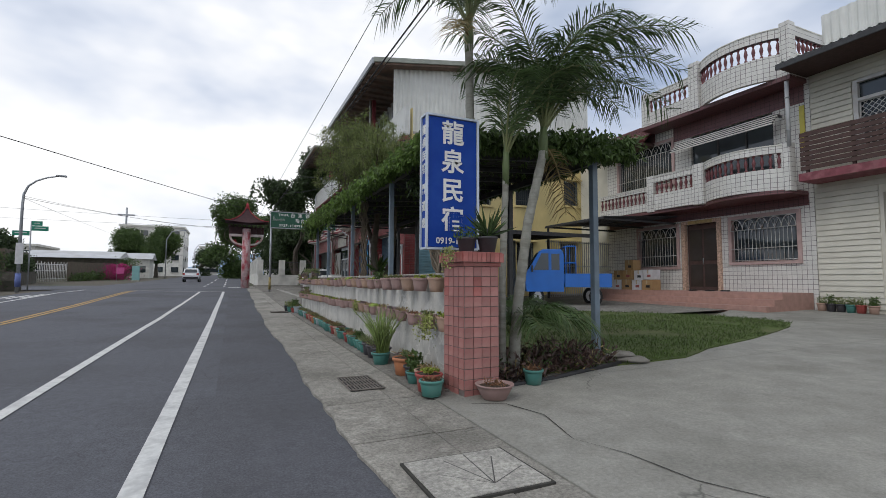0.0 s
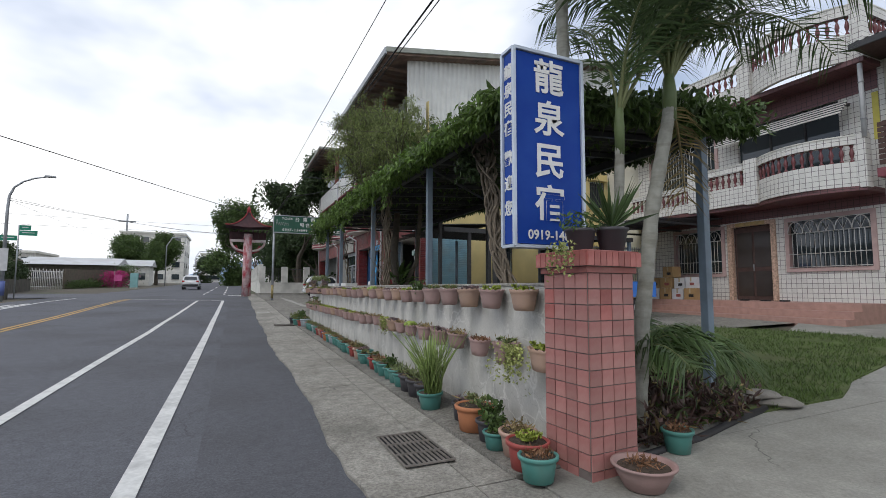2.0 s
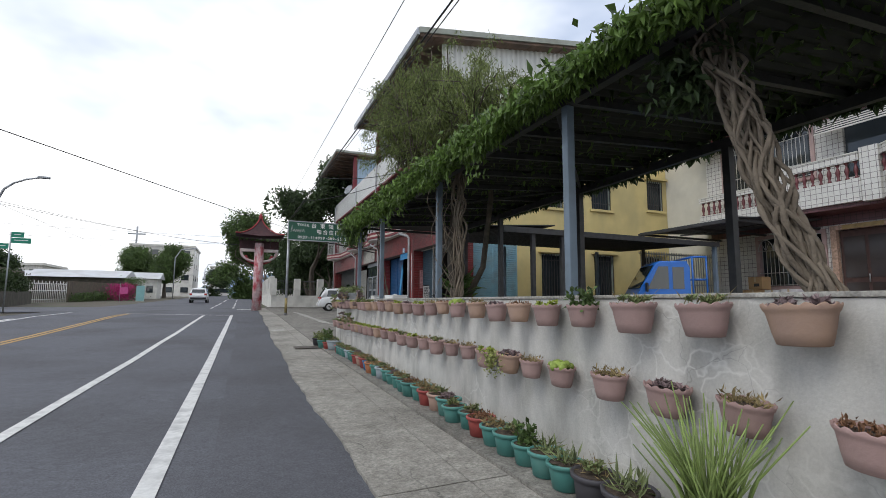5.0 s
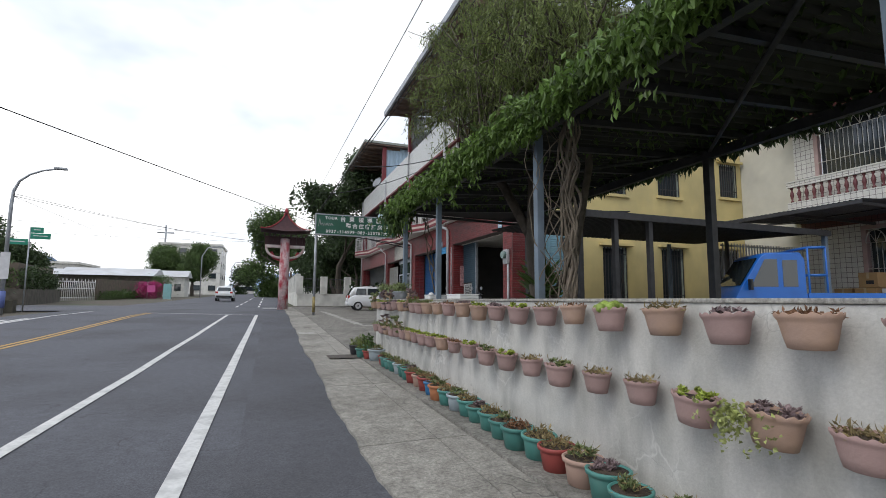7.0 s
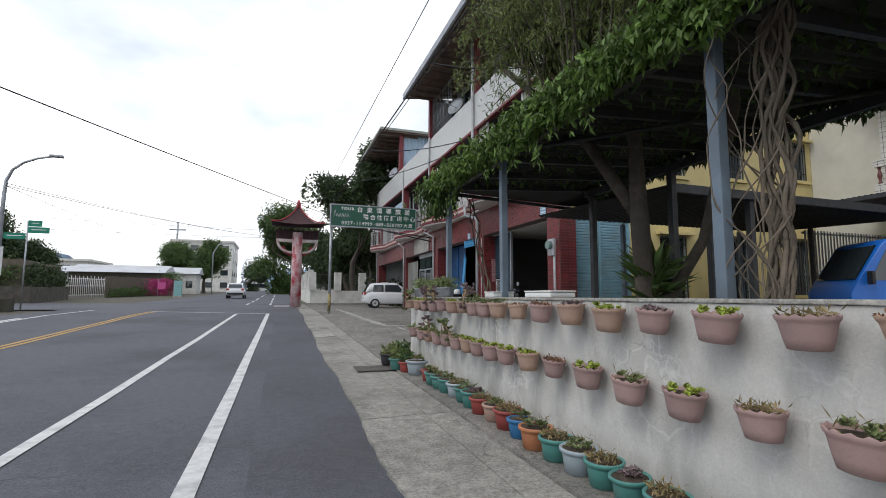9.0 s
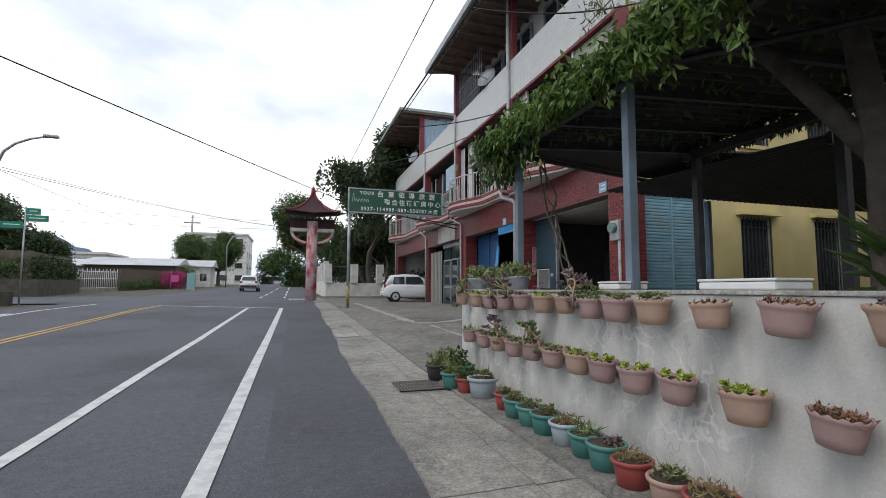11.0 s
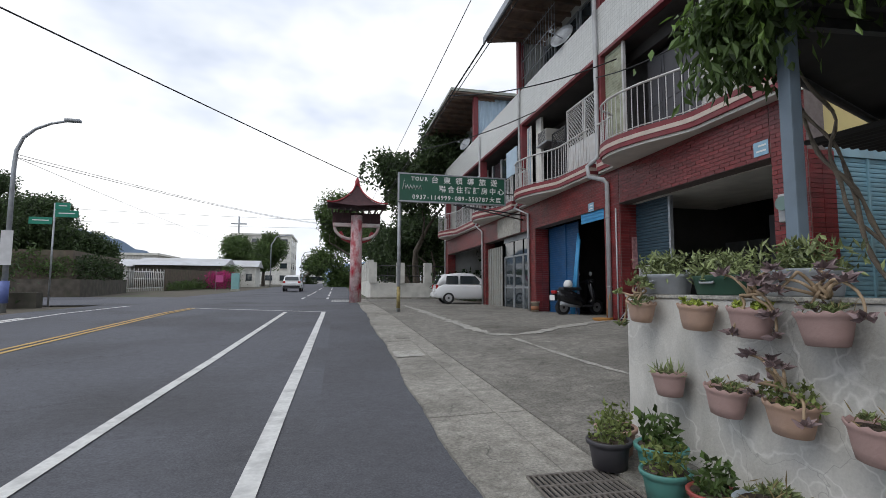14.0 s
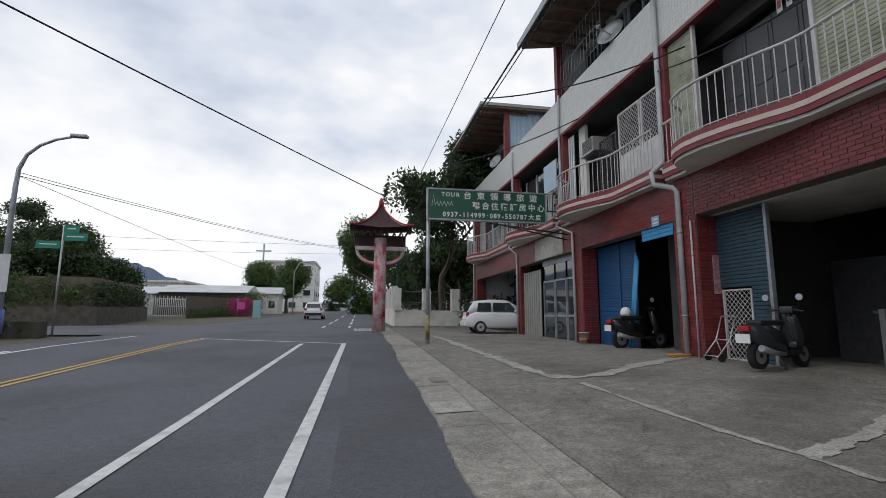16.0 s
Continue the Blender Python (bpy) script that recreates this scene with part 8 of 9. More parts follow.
ROOF_LIGHT = mat("pale_sheet_roof", (0.52, 0.53, 0.54), 0.5, 0.1, 1, 0.05, stain=(0.38, 0.36, 0.34), stain_scale=0.4)
shed("long_shed", -28, 90, -16.5, 99, 3.2, 1.3, STONEW, ROOF_LIGHT, "long low house with a pale sheet roof behind the fence")
shed("long_shed", -44, 92, -29.5, 101, 3.0, 1.3, WHITE_PAINT, ROOF_LIGHT, "low house with a pale sheet roof further along")
shed("roadside_hut", -17.6, 101, -13.4, 106, 3.4, 1.2, WHITE_PAINT, ROOF_LIGHT, "small white gabled roadside hut")
boug = hedge("bougainvillea", [(-14.9, 80), (-14.2, 81)], 3.6, 0.7, 1800, mat("magenta_bract", (0.42, 0.03, 0.16), 0.6, 0.3, 2, 0, island=True, rand=0.4, trans=0.2), 0.22, "magenta bougainvillea beside the gate", 55)
hedge("green_shrub", [(-14.4, 83), (-13.6, 84.5)], 3.8, 0.6, 1500, LEAF_MID, 0.24, "green shrub under the bougainvillea", 56)
bt = thing("utility_cabinet", "pale teal roadside cabinet", "cabinet", (-11.0, 72, gz(-11, 72)))
part("body", bx(-11.4, 71.7, gz(-11, 72), -10.6, 72.3, gz(-11, 72) + 1.9, bev=0.04), mat("pale_teal_paint", (0.22, 0.42, 0.42), 0.5, 0.1, 3, 0.05), bt)
part("plinth", bx(-11.45, 71.65, gz(-11, 72) - 0.1, -10.55, 72.35, gz(-11, 72) + 0.12), PATCH, bt)
pk = thing("pink_banner", "bright pink cloth banner on the fence", "banner", (-12.4, 72, gz(-12.4, 72)))
part("cloth", bx(-13.1, 72.0, gz(-12, 72) + 0.9, -12.3, 72.06, gz(-12, 72) + 1.7), mat("pink_cloth", (0.55, 0.10, 0.28), 0.8, 0.2, 3, 0.1), pk)
part("pole", tube(bmesh.new(), [(-13.1, 72.1, gz(-12, 72)), (-13.1, 72.1, gz(-12, 72) + 2.2)], 0.03, 6), GREY_METAL, pk)


def block(name, x0, y0, x1, y1, storeys, label, wall=None, n=4):
    z = gz((x0 + x1) / 2, y0)
    t = thing(name, label, "building", ((x0 + x1) / 2, y0, z), kind="structure")
    part("wall", bx(x0, y0, z - 0.3, x1, y1, z + storeys * 3.3), wall or WHITE_PAINT, t)
    part("roof", bx(x0 - 0.3, y0 - 0.3, z + storeys * 3.3, x1 + 0.3, y1 + 0.3, z + storeys * 3.3 + 0.5), WHITE_PAINT, t)
    for s in range(storeys):
        for i in range(n):
            xx = lerp(x0, x1, (i + 0.5) / n)
            w = part("window", bx(xx - 0.9, y0 - 0.06, z + s * 3.3 + 1.0, xx + 0.9, y0 - 0.002, z + s * 3.3 + 2.4), GLASS, t)
            part("sill", bx(xx - 1.0, y0 - 0.2, z + s * 3.3 + 0.88, xx + 1.0, y0 - 0.003, z + s * 3.3 + 0.98), PATCH, w)
        for i in range(3):
            yy = lerp(y0, y1, (i + 0.5) / 3)
            part("window", bx(x1 + 0.002, yy - 0.9, z + s * 3.3 + 1.0, x1 + 0.06, yy + 0.9, z + s * 3.3 + 2.4), GLASS, t)
    return t


wbk = block("white_block", -27, 150, -12, 168, 4, "distant white four storey building with roof aerials")
part("aerial", tube(bmesh.new(), [(-26, 152, 15), (-26, 152, 21)], 0.25, 6), GREY_METAL, wbk)
part("aerial_arm", tube(bmesh.new(), [(-28, 152, 19), (-24, 152, 19)], 0.2, 6), GREY_METAL, wbk)
block("far_house", -10, 190, -4, 205, 3, "distant pale row house along the road")
block("far_house", 12, 175, 22, 195, 2, "distant pale house beyond the trees")
block("far_house", -52, 135, -40, 150, 2, "distant low grey house", RENDER)
block("far_house", -70, 150, -56, 165, 2, "distant low cream house", CREAM)
for x, y, h in ((-10.2, 95, 8.5), (-8.5, 140, 8.5), (-7.4, 180, 8.5), (-6.8, 230, 8.5)):
    t = thing("street_lamp", "distant grey street lamp along the road", "street lamp", (x, y, gz(x, y)), "distant street lamps")
    z = gz(x, y)
    part("pole", tube(bmesh.new(), [(x, y, z), (x, y, z + h * 0.8), (x + 0.8, y, z + h * 0.97), (x + 2.6, y, z + h)], 0.09, 6), GREY_METAL, t)
    part("head", bx(x + 2.4, y - 0.15, z + h - 0.08, x + 3.1, y + 0.15, z + h + 0.1), GREY_METAL, t)

# ---- park wall and trees ----
pw = thing("park_wall", "low white park wall with square posts and railings", "wall", (6, 50, gz(6, 50)), kind="structure")
z = gz(3, 47)
part("base", bx(2.4, 46.6, z - 0.4, 14, 46.9, z + 1.0), WHITE_PAINT, pw)
part("base_side", bx(2.4, 46.9, z - 0.2, 2.7, 75, z + 1.2), WHITE_PAINT, pw)
for i in range(6):
    x = 2.55 + i * 1.9
    part("post", bx(x - 0.26, 46.5, z + 1.0, x + 0.26, 47.0, z + 2.4), WHITE_PAINT, pw)
for i in range(8):
    y = 49.0 + i * 2.6
    part("post", bx(2.35, y - 0.25, z + 1.2, 2.75, y + 0.25, z + 2.7), WHITE_PAINT, pw)
for zz in (1.5, 2.2):
    part("rail", tube(bmesh.new(), [(2.55, 46.75, z + zz), (14, 46.75, z + zz)], 0.035, 5), DARK_METAL, pw)
for i in range(56):
    x = 3.3 + i * 0.19
    part("bar", tube(bmesh.new(), [(x - 0.5, 46.75, z + 1.0), (x - 0.5, 46.75, z + 2.2)], 0.016, 4, cap=False), DARK_METAL, pw)
part("kerb", bx(1.9, 43.6, gz(5, 44) - 0.1, 6.9, 43.85, gz(5, 44) + 0.12), CONCRETE, pw)
tree("park_tree", (6.3, 51, gz(6, 51)), 13.2, 0.42, 5, LEAF_DARK, 0.34, 0.17, 520, 0.80, "large dark broadleaf tree behind the park wall", 61, up=0.12, squash=(0.82, 0.9, 0.95))
tree("park_tree", (10, 53, gz(10, 53)), 13.0, 0.38, 5, LEAF_DARK, 0.36, 0.18, 420, 0.85, "large dark broadleaf tree behind the park wall", 62, up=0.1, squash=(1.25, 1.1, 0.95))
tree("park_tree", (8.4, 60, gz(8, 60)), 12.5, 0.36, 5, LEAF_DARK, 0.36, 0.18, 340, 0.85, "dark broadleaf tree along the park", 63, up=0.1)
tree("park_tree", (8.6, 56, gz(8, 56)), 8.5, 0.3, 5, LEAF_DARK, 0.34, 0.17, 330, 0.85, "low dark broadleaf tree in the shade of the park", 71, up=0.05, squash=(0.95, 1.0, 0.85))
tree("park_tree", (8.2, 66, gz(8, 66)), 9.0, 0.3, 5, LEAF_DARK, 0.36, 0.18, 300, 0.9, "low dark broadleaf tree in the shade of the park", 72, up=0.05, squash=(1.2, 1.2, 0.85))
tree("park_tree", (13, 58, gz(13, 58)), 9.0, 0.3, 5, LEAF_DARK, 0.36, 0.18, 300, 0.9, "low dark broadleaf tree in the shade of the park", 73, up=0.05, squash=(1.3, 1.2, 0.85))
tree("street_tree", (2.6, 82, gz(2, 82)), 12, 0.4, 5, LEAF_MID, 0.40, 0.2, 300, 1.0, "spreading roadside tree with mid green leaves", 64, up=0.08)
tree("street_tree", (5.5, 98, gz(5, 98)), 12, 0.4, 5, LEAF_MID, 0.55, 0.28, 160, 1.1, "spreading roadside tree with mid green leaves", 65, up=0.1)
tree("street_tree", (4.8, 120, gz(4, 120)), 13, 0.4, 5, LEAF_DARK, 0.6, 0.3, 140, 1.2, "tall dark roadside tree in the distance", 66, up=0.12)
tree("round_tree", (-13.6, 112, gz(-13, 112)), 9, 0.4, 5, LEAF_MID, 0.38, 0.2, 380, 0.95, "dense round crowned green tree across the road", 67, up=0.05)
tree("round_tree", (-17.5, 114, gz(-17, 114)), 8.5, 0.4, 5, LEAF_MID, 0.38, 0.2, 360, 0.95, "dense round crowned green tree across the road", 70, up=0.05)
tree("street_tree", (-9.0, 150, gz(-9, 150)), 8, 0.35, 5, LEAF_DARK, 0.6, 0.3, 110, 1.0, "dark roadside tree in the distance", 68, up=0.1)
tree("street_tree", (-6.5, 200, gz(-6, 200)), 8, 0.35, 5, LEAF_DARK, 0.7, 0.35, 100, 1.1, "dark roadside tree in the distance", 69, up=0.1)
for i, (x, y, h) in enumerate(((-39, 66, 11.2), (-33, 70, 9.2), (-28.5, 66, 6.6), (-45, 74, 12.8), (-24.5, 70, 5.2), (-30, 62, 6.6), (-36, 60, 7.5))):
    tree("hill_tree", (x, y, gz(x, y)), h, 0.4, 5, LEAF_DARK, 0.34, 0.17, 330, 0.95, "dark bushy tree behind the creeper fence", 80 + i, up=0.05)

# ---- far hills ----
def ridge(name, pts, depth, material, label, seed):
    v, f = [], []
    n = 60
    for i in range(n + 1):
        q = i / n * (len(pts) - 1)
        k = min(int(q), len(pts) - 2)
        x, y, h = (lerp(pts[k][j], pts[k + 1][j], q - k) for j in range(3))
        h *= 1 + 0.13 * noise.noise((i * 0.35, seed, 0)) + 0.08 * noise.noise((i * 1.1, seed, 3))
        v += [(x, y, -5), (x, y + depth * 0.5, h * 0.55), (x, y + depth, h)]
        if i:
            a, b = 3 * (i - 1), 3 * i
            f += [(a, b, b + 1, a + 1), (a + 1, b + 1, b + 2, a + 2)]
    ob = quads(name, v, f, material)
    return tagged(ob, label, "hills", kind="structure")


# the air holds no haze; its blue is mixed into the hill colours
ridge("hill_range", [(-1500, 900, 210), (-900, 1100, 190), (-640, 1200, 150), (-480, 1250, 85), (-330, 1300, 40), (-150, 1350, 20)], 300, mat("haze_tinted_hill", (0.105, 0.145, 0.20), 1.0, 0.2, 0.004, 0), "distant forested hills with blue haze in their colour", 3)
ridge("hill_range", [(-200, 2400, 60), (0, 2400, 130), (160, 2400, 150), (420, 2400, 90)], 300, mat("far_haze_tinted_hill", (0.25, 0.34, 0.45), 1.0, 0.1, 0.004, 0), "far hill beyond the road, pale blue haze in its colour", 5)

# ---- vehicles ----
WHITE_CAR = mat("white_car_paint", (0.68, 0.69, 0.70), 0.22, 0.02, 2, 0, spec=0.6)
TYRE = mat("tyre_rubber", (0.02, 0.02, 0.021), 0.85, 0.15, 12, 0.1)
CHROME = mat("alloy_metal", (0.5, 0.5, 0.52), 0.3, 0.1, 5, 0, metal=0.8)
REDL = mat("red_lamp_lens", (0.35, 0.02, 0.02), 0.2, 0.1, 5, 0)


def wheel(t, x, y, z, r, w, axis="y"):
    d = Vector((0, w / 2, 0)) if axis == "y" else Vector((w / 2, 0, 0))
    c = Vector((x, y, z))
    tyre = part("wheel", tube(bmesh.new(), [c - d, c - d * 0.8, c + d * 0.8, c + d], [r * 0.92, r, r, r * 0.92], 22), TYRE, t)
    part("rim", tube(bmesh.new(), [c - d * 1.04, c + d * 1.04], r * 0.62, 16), CHROME, tyre)
    part("hub", tube(bmesh.new(), [c - d * 1.1, c + d * 1.1], r * 0.18, 10), DARK_METAL, tyre)


def loft(bm, sections):
    """Skins closed cross sections (lists of points with equal counts)."""
    rows = [[bm.verts.new(p) for p in s] for s in sections]
    n = len(rows[0])
    for a, b in zip(rows, rows[1:]):
        for i in range(n):
            f = bm.faces.new((a[i], a[(i + 1) % n], b[(i + 1) % n], b[i]))
            f.smooth = True
    bm.faces.new(rows[0][::-1])
    bm.faces.new(rows[-1])
    bmesh.ops.recalc_face_normals(bm, faces=bm.faces)
    return bm


def hatchback():
    """Small car built at the origin, nose towards +x."""
    t = thing("hatchback_car", "small white hatchback parked before the blue shutter", "car")
    hw = 0.78
    sec = []
    for x, zb, zt, w in ((-1.72, 0.42, 0.62, 0.88), (-1.68, 0.3, 0.86, 0.95), (-1.3, 0.24, 0.93, 1.0), (-0.4, 0.22, 0.92, 1.0), (0.6, 0.22, 0.90, 1.0), (1.2, 0.24, 0.84, 0.98), (1.6, 0.28, 0.72, 0.92), (1.74, 0.38, 0.6, 0.82)):
        h = hw * w
        sec.append([(x, -h * 0.9, zb), (x, -h, zb + 0.1), (x, -h, zt - 0.1), (x, -h * 0.93, zt), (x, h * 0.93, zt), (x, h, zt - 0.1), (x, h, zb + 0.1), (x, h * 0.9, zb)])
    body = part("body", loft(bmesh.new(), sec), WHITE_CAR, t)
    cab = []
    for x, zt, w in ((-1.66, 0.9, 0.93), (-1.5, 1.22, 0.86), (-1.3, 1.42, 0.82), (-0.6, 1.49, 0.82), (0.1, 1.46, 0.82), (0.5, 1.25, 0.86), (0.95, 0.88, 0.93)):
        h = hw * w
        cab.append([(x, -hw * 0.93, 0.86), (x, -h, max(0.88, zt - 0.08)), (x, -h * 0.9, zt), (x, h * 0.9, zt), (x, h, max(0.88, zt - 0.08)), (x, hw * 0.93, 0.86)])
    part("cabin", loft(bmesh.new(), cab), WHITE_CAR, t)
    for s in (-1, 1):
        for a, b in ((-1.28, -0.62), (-0.52, 0.35)):
            bm = bmesh.new()
            y0, y1 = s * hw * 0.935, s * hw * 0.865
            q = [(a + (0.03 if a < -1 else 0), y0, 0.95), (b + (0.2 if b > 0 else 0), y0, 0.95), (b - (0.12 if b > 0 else 0), y1, 1.34), (a + (0.1 if a < -1 else 0), y1, 1.34)]
            out = [Vector((p[0], p[1] + s * 0.012, p[2])) for p in q]
            bm.faces.new([bm.verts.new(p) for p in out])
            bm.faces.new([bm.verts.new(p + Vector((0, -s * 0.03, 0))) for p in out])
            part("side_window", bm, GLASS, t)
        wheel(t, -1.1, s * 0.70, 0.28, 0.28, 0.17)
        wheel(t, 1.12, s * 0.70, 0.28, 0.28, 0.17)
        part("tail_lamp", bx(-1.72, s * 0.56, 0.72, -1.60, s * 0.74, 0.92, bev=0.02), REDL, t)
        part("head_lamp", bx(1.52, s * 0.45, 0.56, 1.66, s * 0.70, 0.72, bev=0.02), CHROME, t)
        part("mirror", bx(0.42, s * 0.74, 0.92, 0.54, s * 0.92, 1.04, bev=0.03), WHITE_CAR, t)
        part("door_handle", bx(-0.45, s * 0.785, 0.8, -0.3, s * 0.80, 0.83), WHITE_CAR, t)
    bm = bmesh.new()
    bm.faces.new([bm.verts.new(p) for p in ((-1.665, -0.6, 0.95), (-1.665, 0.6, 0.95), (-1.46, 0.55, 1.34), (-1.46, -0.55, 1.34))])
    bm.faces.new([bm.verts.new(p) for p in ((-1.635, -0.6, 0.95), (-1.635, 0.6, 0.95), (-1.43, 0.55, 1.34), (-1.43, -0.55, 1.34))])
    part("rear_window", bm, GLASS, t)
    part("bumper", bx(-1.80, -0.7, 0.32, -1.62, 0.7, 0.55, bev=0.05), WHITE_CAR, t)
    part("number_plate", bx(-1.745, -0.2, 0.62, -1.715, 0.2, 0.76), SIGN_WHITE, t)
    return t


car = hatchback()
car.matrix_basis = pose(6.55, 37.05, G(6.0, 37.0) + 0.03, 0, 0, -4)


def suv():
    """Taller white car driving off, nose towards +y."""
    t = thing("suv_car", "white sport utility car on the far stretch of road", "car")
    sec = []
    for y, zb, zt, w in ((-2.15, 0.5, 0.8, 0.85), (-2.1, 0.35, 1.0, 0.95), (-1.0, 0.3, 1.05, 1.0), (1.0, 0.3, 1.0, 1.0), (1.9, 0.35, 0.9, 0.95), (2.15, 0.45, 0.75, 0.82)):
        h = 0.9 * w
        sec.append([(-h * 0.9, y, zb), (-h, y, zb + 0.1), (-h, y, zt - 0.1), (-h * 0.92, y, zt), (h * 0.92, y, zt), (h, y, zt - 0.1), (h, y, zb + 0.1), (h * 0.9, y, zb)])
    part("body", loft(bmesh.new(), sec), WHITE_CAR, t)
    cab = []
    for y, zt, w in ((-2.05, 1.05, 0.95), (-1.8, 1.55, 0.8), (-0.8, 1.66, 0.78), (0.3, 1.62, 0.78), (1.2, 1.0, 0.92)):
        h = 0.9 * w
        cab.append([(-0.85, y, 1.0), (-h, y, zt - 0.06), (-h * 0.9, y, zt), (h * 0.9, y, zt), (h, y, zt - 0.06), (0.85, y, 1.0)])
    part("cabin", loft(bmesh.new(), cab), WHITE_CAR, t)
    bm = bmesh.new()
    for o in (0.0, 0.03):
        bm.faces.new([bm.verts.new(p) for p in ((-0.68, -2.05 + o, 1.12), (0.68, -2.05 + o, 1.12), (0.6, -1.85 + o, 1.5), (-0.6, -1.85 + o, 1.5))])
    part("rear_window", bm, GLASS, t)
    for s in (-1, 1):
        wheel(t, s * 0.8, -1.3, 0.34, 0.34, 0.2, "x")
        wheel(t, s * 0.8, 1.35, 0.34, 0.34, 0.2, "x")
        part("tail_lamp", bx(s * 0.6, -2.16, 0.85, s * 0.86, -2.05, 1.05, bev=0.02), REDL, t)
        part("mirror", bx(s * 0.92, 0.6, 1.02, s * 1.08, 0.72, 1.16, bev=0.03), WHITE_CAR, t)
        bm = bmesh.new()
        for o in (0.0, 0.02):
            bm.faces.new([bm.verts.new(p) for p in ((s * (0.86 - o), -1.6, 1.1), (s * (0.86 - o), 0.8, 1.1), (s * (0.75 - o), 0.3, 1.52), (s * (0.75 - o), -1.5, 1.52))])
        part("side_window", bm, GLASS, t)
    part("bumper", bx(-0.8, -2.26, 0.4, 0.8, -2.1, 0.62, bev=0.04), BLACK, t)
    part("number_plate", bx(-0.2, -2.2, 0.72, 0.2, -2.17, 0.84), SIGN_WHITE, t)
    return t


sv = suv()
sv.matrix_basis = pose(-4.2, 66, G(-4.2, 66) + 0.005)


def scooter(body_mat, label):
    """A step-through scooter at the origin, nose towards +x."""
    t = thing("scooter", label, "scooter", group="parked scooters")
    wheel(t, -0.62, 0, 0.24, 0.24, 0.12)
    wheel(t, 0.62, 0, 0.24, 0.24, 0.11)
    sec = [[(x, -w, z0), (x, -w * 0.8, z1), (x, w * 0.8, z1), (x, w, z0)] for x, z0, z1, w in ((-0.92, 0.62, 0.72, 0.06), (-0.75, 0.45, 0.78, 0.15), (-0.4, 0.34, 0.76, 0.18), (-0.05, 0.26, 0.62, 0.17), (0.1, 0.24, 0.34, 0.16))]
    part("tail_body", loft(bmesh.new(), sec), body_mat, t)
    part("footboard", bx(0.0, -0.16, 0.24, 0.42, 0.16, 0.31, bev=0.02), BLACK, t)
    sec = [[(x, -w, z), (x + 0.09, -w * 0.6, z + 0.03), (x + 0.09, w * 0.6, z + 0.03), (x, w, z)] for x, z, w in ((0.38, 0.28, 0.17), (0.46, 0.55, 0.19), (0.40, 0.85, 0.15), (0.34, 0.98, 0.11))]
    part("leg_shield", loft(bmesh.new(), sec), body_mat, t)
    part("seat", bx(-0.68, -0.14, 0.76, 0.02, 0.14, 0.86, bev=0.04), BLACK, t)
    part("fork", tube(bmesh.new(), [(0.62, 0, 0.24), (0.44, 0, 0.7), (0.35, 0, 1.05)], 0.035, 8), DARK_METAL, t)
    part("front_fender", loft(bmesh.new(), [[(x, -0.08, z), (x, -0.05, z + 0.07), (x, 0.05, z + 0.07), (x, 0.08, z)] for x, z in ((0.38, 0.36), (0.6, 0.5), (0.84, 0.38))]), body_mat, t)
    part("handlebar", tube(bmesh.new(), [(0.25, -0.33, 1.02), (0.34, -0.1, 1.06), (0.34, 0.1, 1.06), (0.25, 0.33, 1.02)], 0.018, 6), BLACK, t)
    part("headset", bx(0.28, -0.12, 0.98, 0.48, 0.12, 1.12, bev=0.04), body_mat, t)
    part("tail_lamp", bx(-0.97, -0.1, 0.66, -0.88, 0.1, 0.76, bev=0.02), REDL, t)
    part("number_plate", bx(-1.0, -0.13, 0.46, -0.985, 0.13, 0.62), SIGN_WHITE, t)
    part("plate_bracket", bx(-0.985, -0.04, 0.45, -0.85, 0.04, 0.66), BLACK, t)
    part("exhaust", tube(bmesh.new(), [(-0.1, -0.16, 0.26), (-0.5, -0.2, 0.3), (-0.82, -0.2, 0.38)], [0.03, 0.05, 0.06], 10), GREY_METAL, t)
    for s in (-1, 1):
        part("mirror_stem", tube(bmesh.new(), [(0.28, s * 0.22, 1.05), (0.22, s * 0.3, 1.24)], 0.008, 5), BLACK, t)
        part("mirror", tube(bmesh.new(), [(0.23, s * 0.3, 1.28), (0.2, s * 0.3, 1.28)], 0.06, 14), CHROME, t)
    part("stand", tube(bmesh.new(), [(-0.2, -0.12, 0.26), (-0.25, -0.24, 0.0)], 0.014, 5), DARK_METAL, t)
    return t


DKG = mat("dark_grey_scooter_paint", (0.03, 0.032, 0.036), 0.25, 0.1, 4, 0, spec=0.6)
s1 = scooter(DKG, "dark grey scooter parked in the open garage bay")
s1.matrix_basis = pose(7.12, 23.0, 0.645, 0, 0, 14) @ Matrix.Scale(0.92, 4)
s2 = scooter(mat("black_scooter_paint", (0.015, 0.015, 0.017), 0.25, 0.1, 4, 0, spec=0.6), "black scooter parked beside the blue shutter")
s2.matrix_basis = pose(7.55, 27.75, 0.645, 0, 0, 8)
hl = thing("helmet", "white open face helmet on the scooter seat", "helmet", (7.15, 27.70, 1.49))
part("shell", lathe(bmesh.new(), [(0.12, 1.50), (0.14, 1.55), (0.135, 1.63), (0.09, 1.71), (0.02, 1.735)], 18, at=(7.15, 27.70, 0)), SIGN_WHITE, hl)

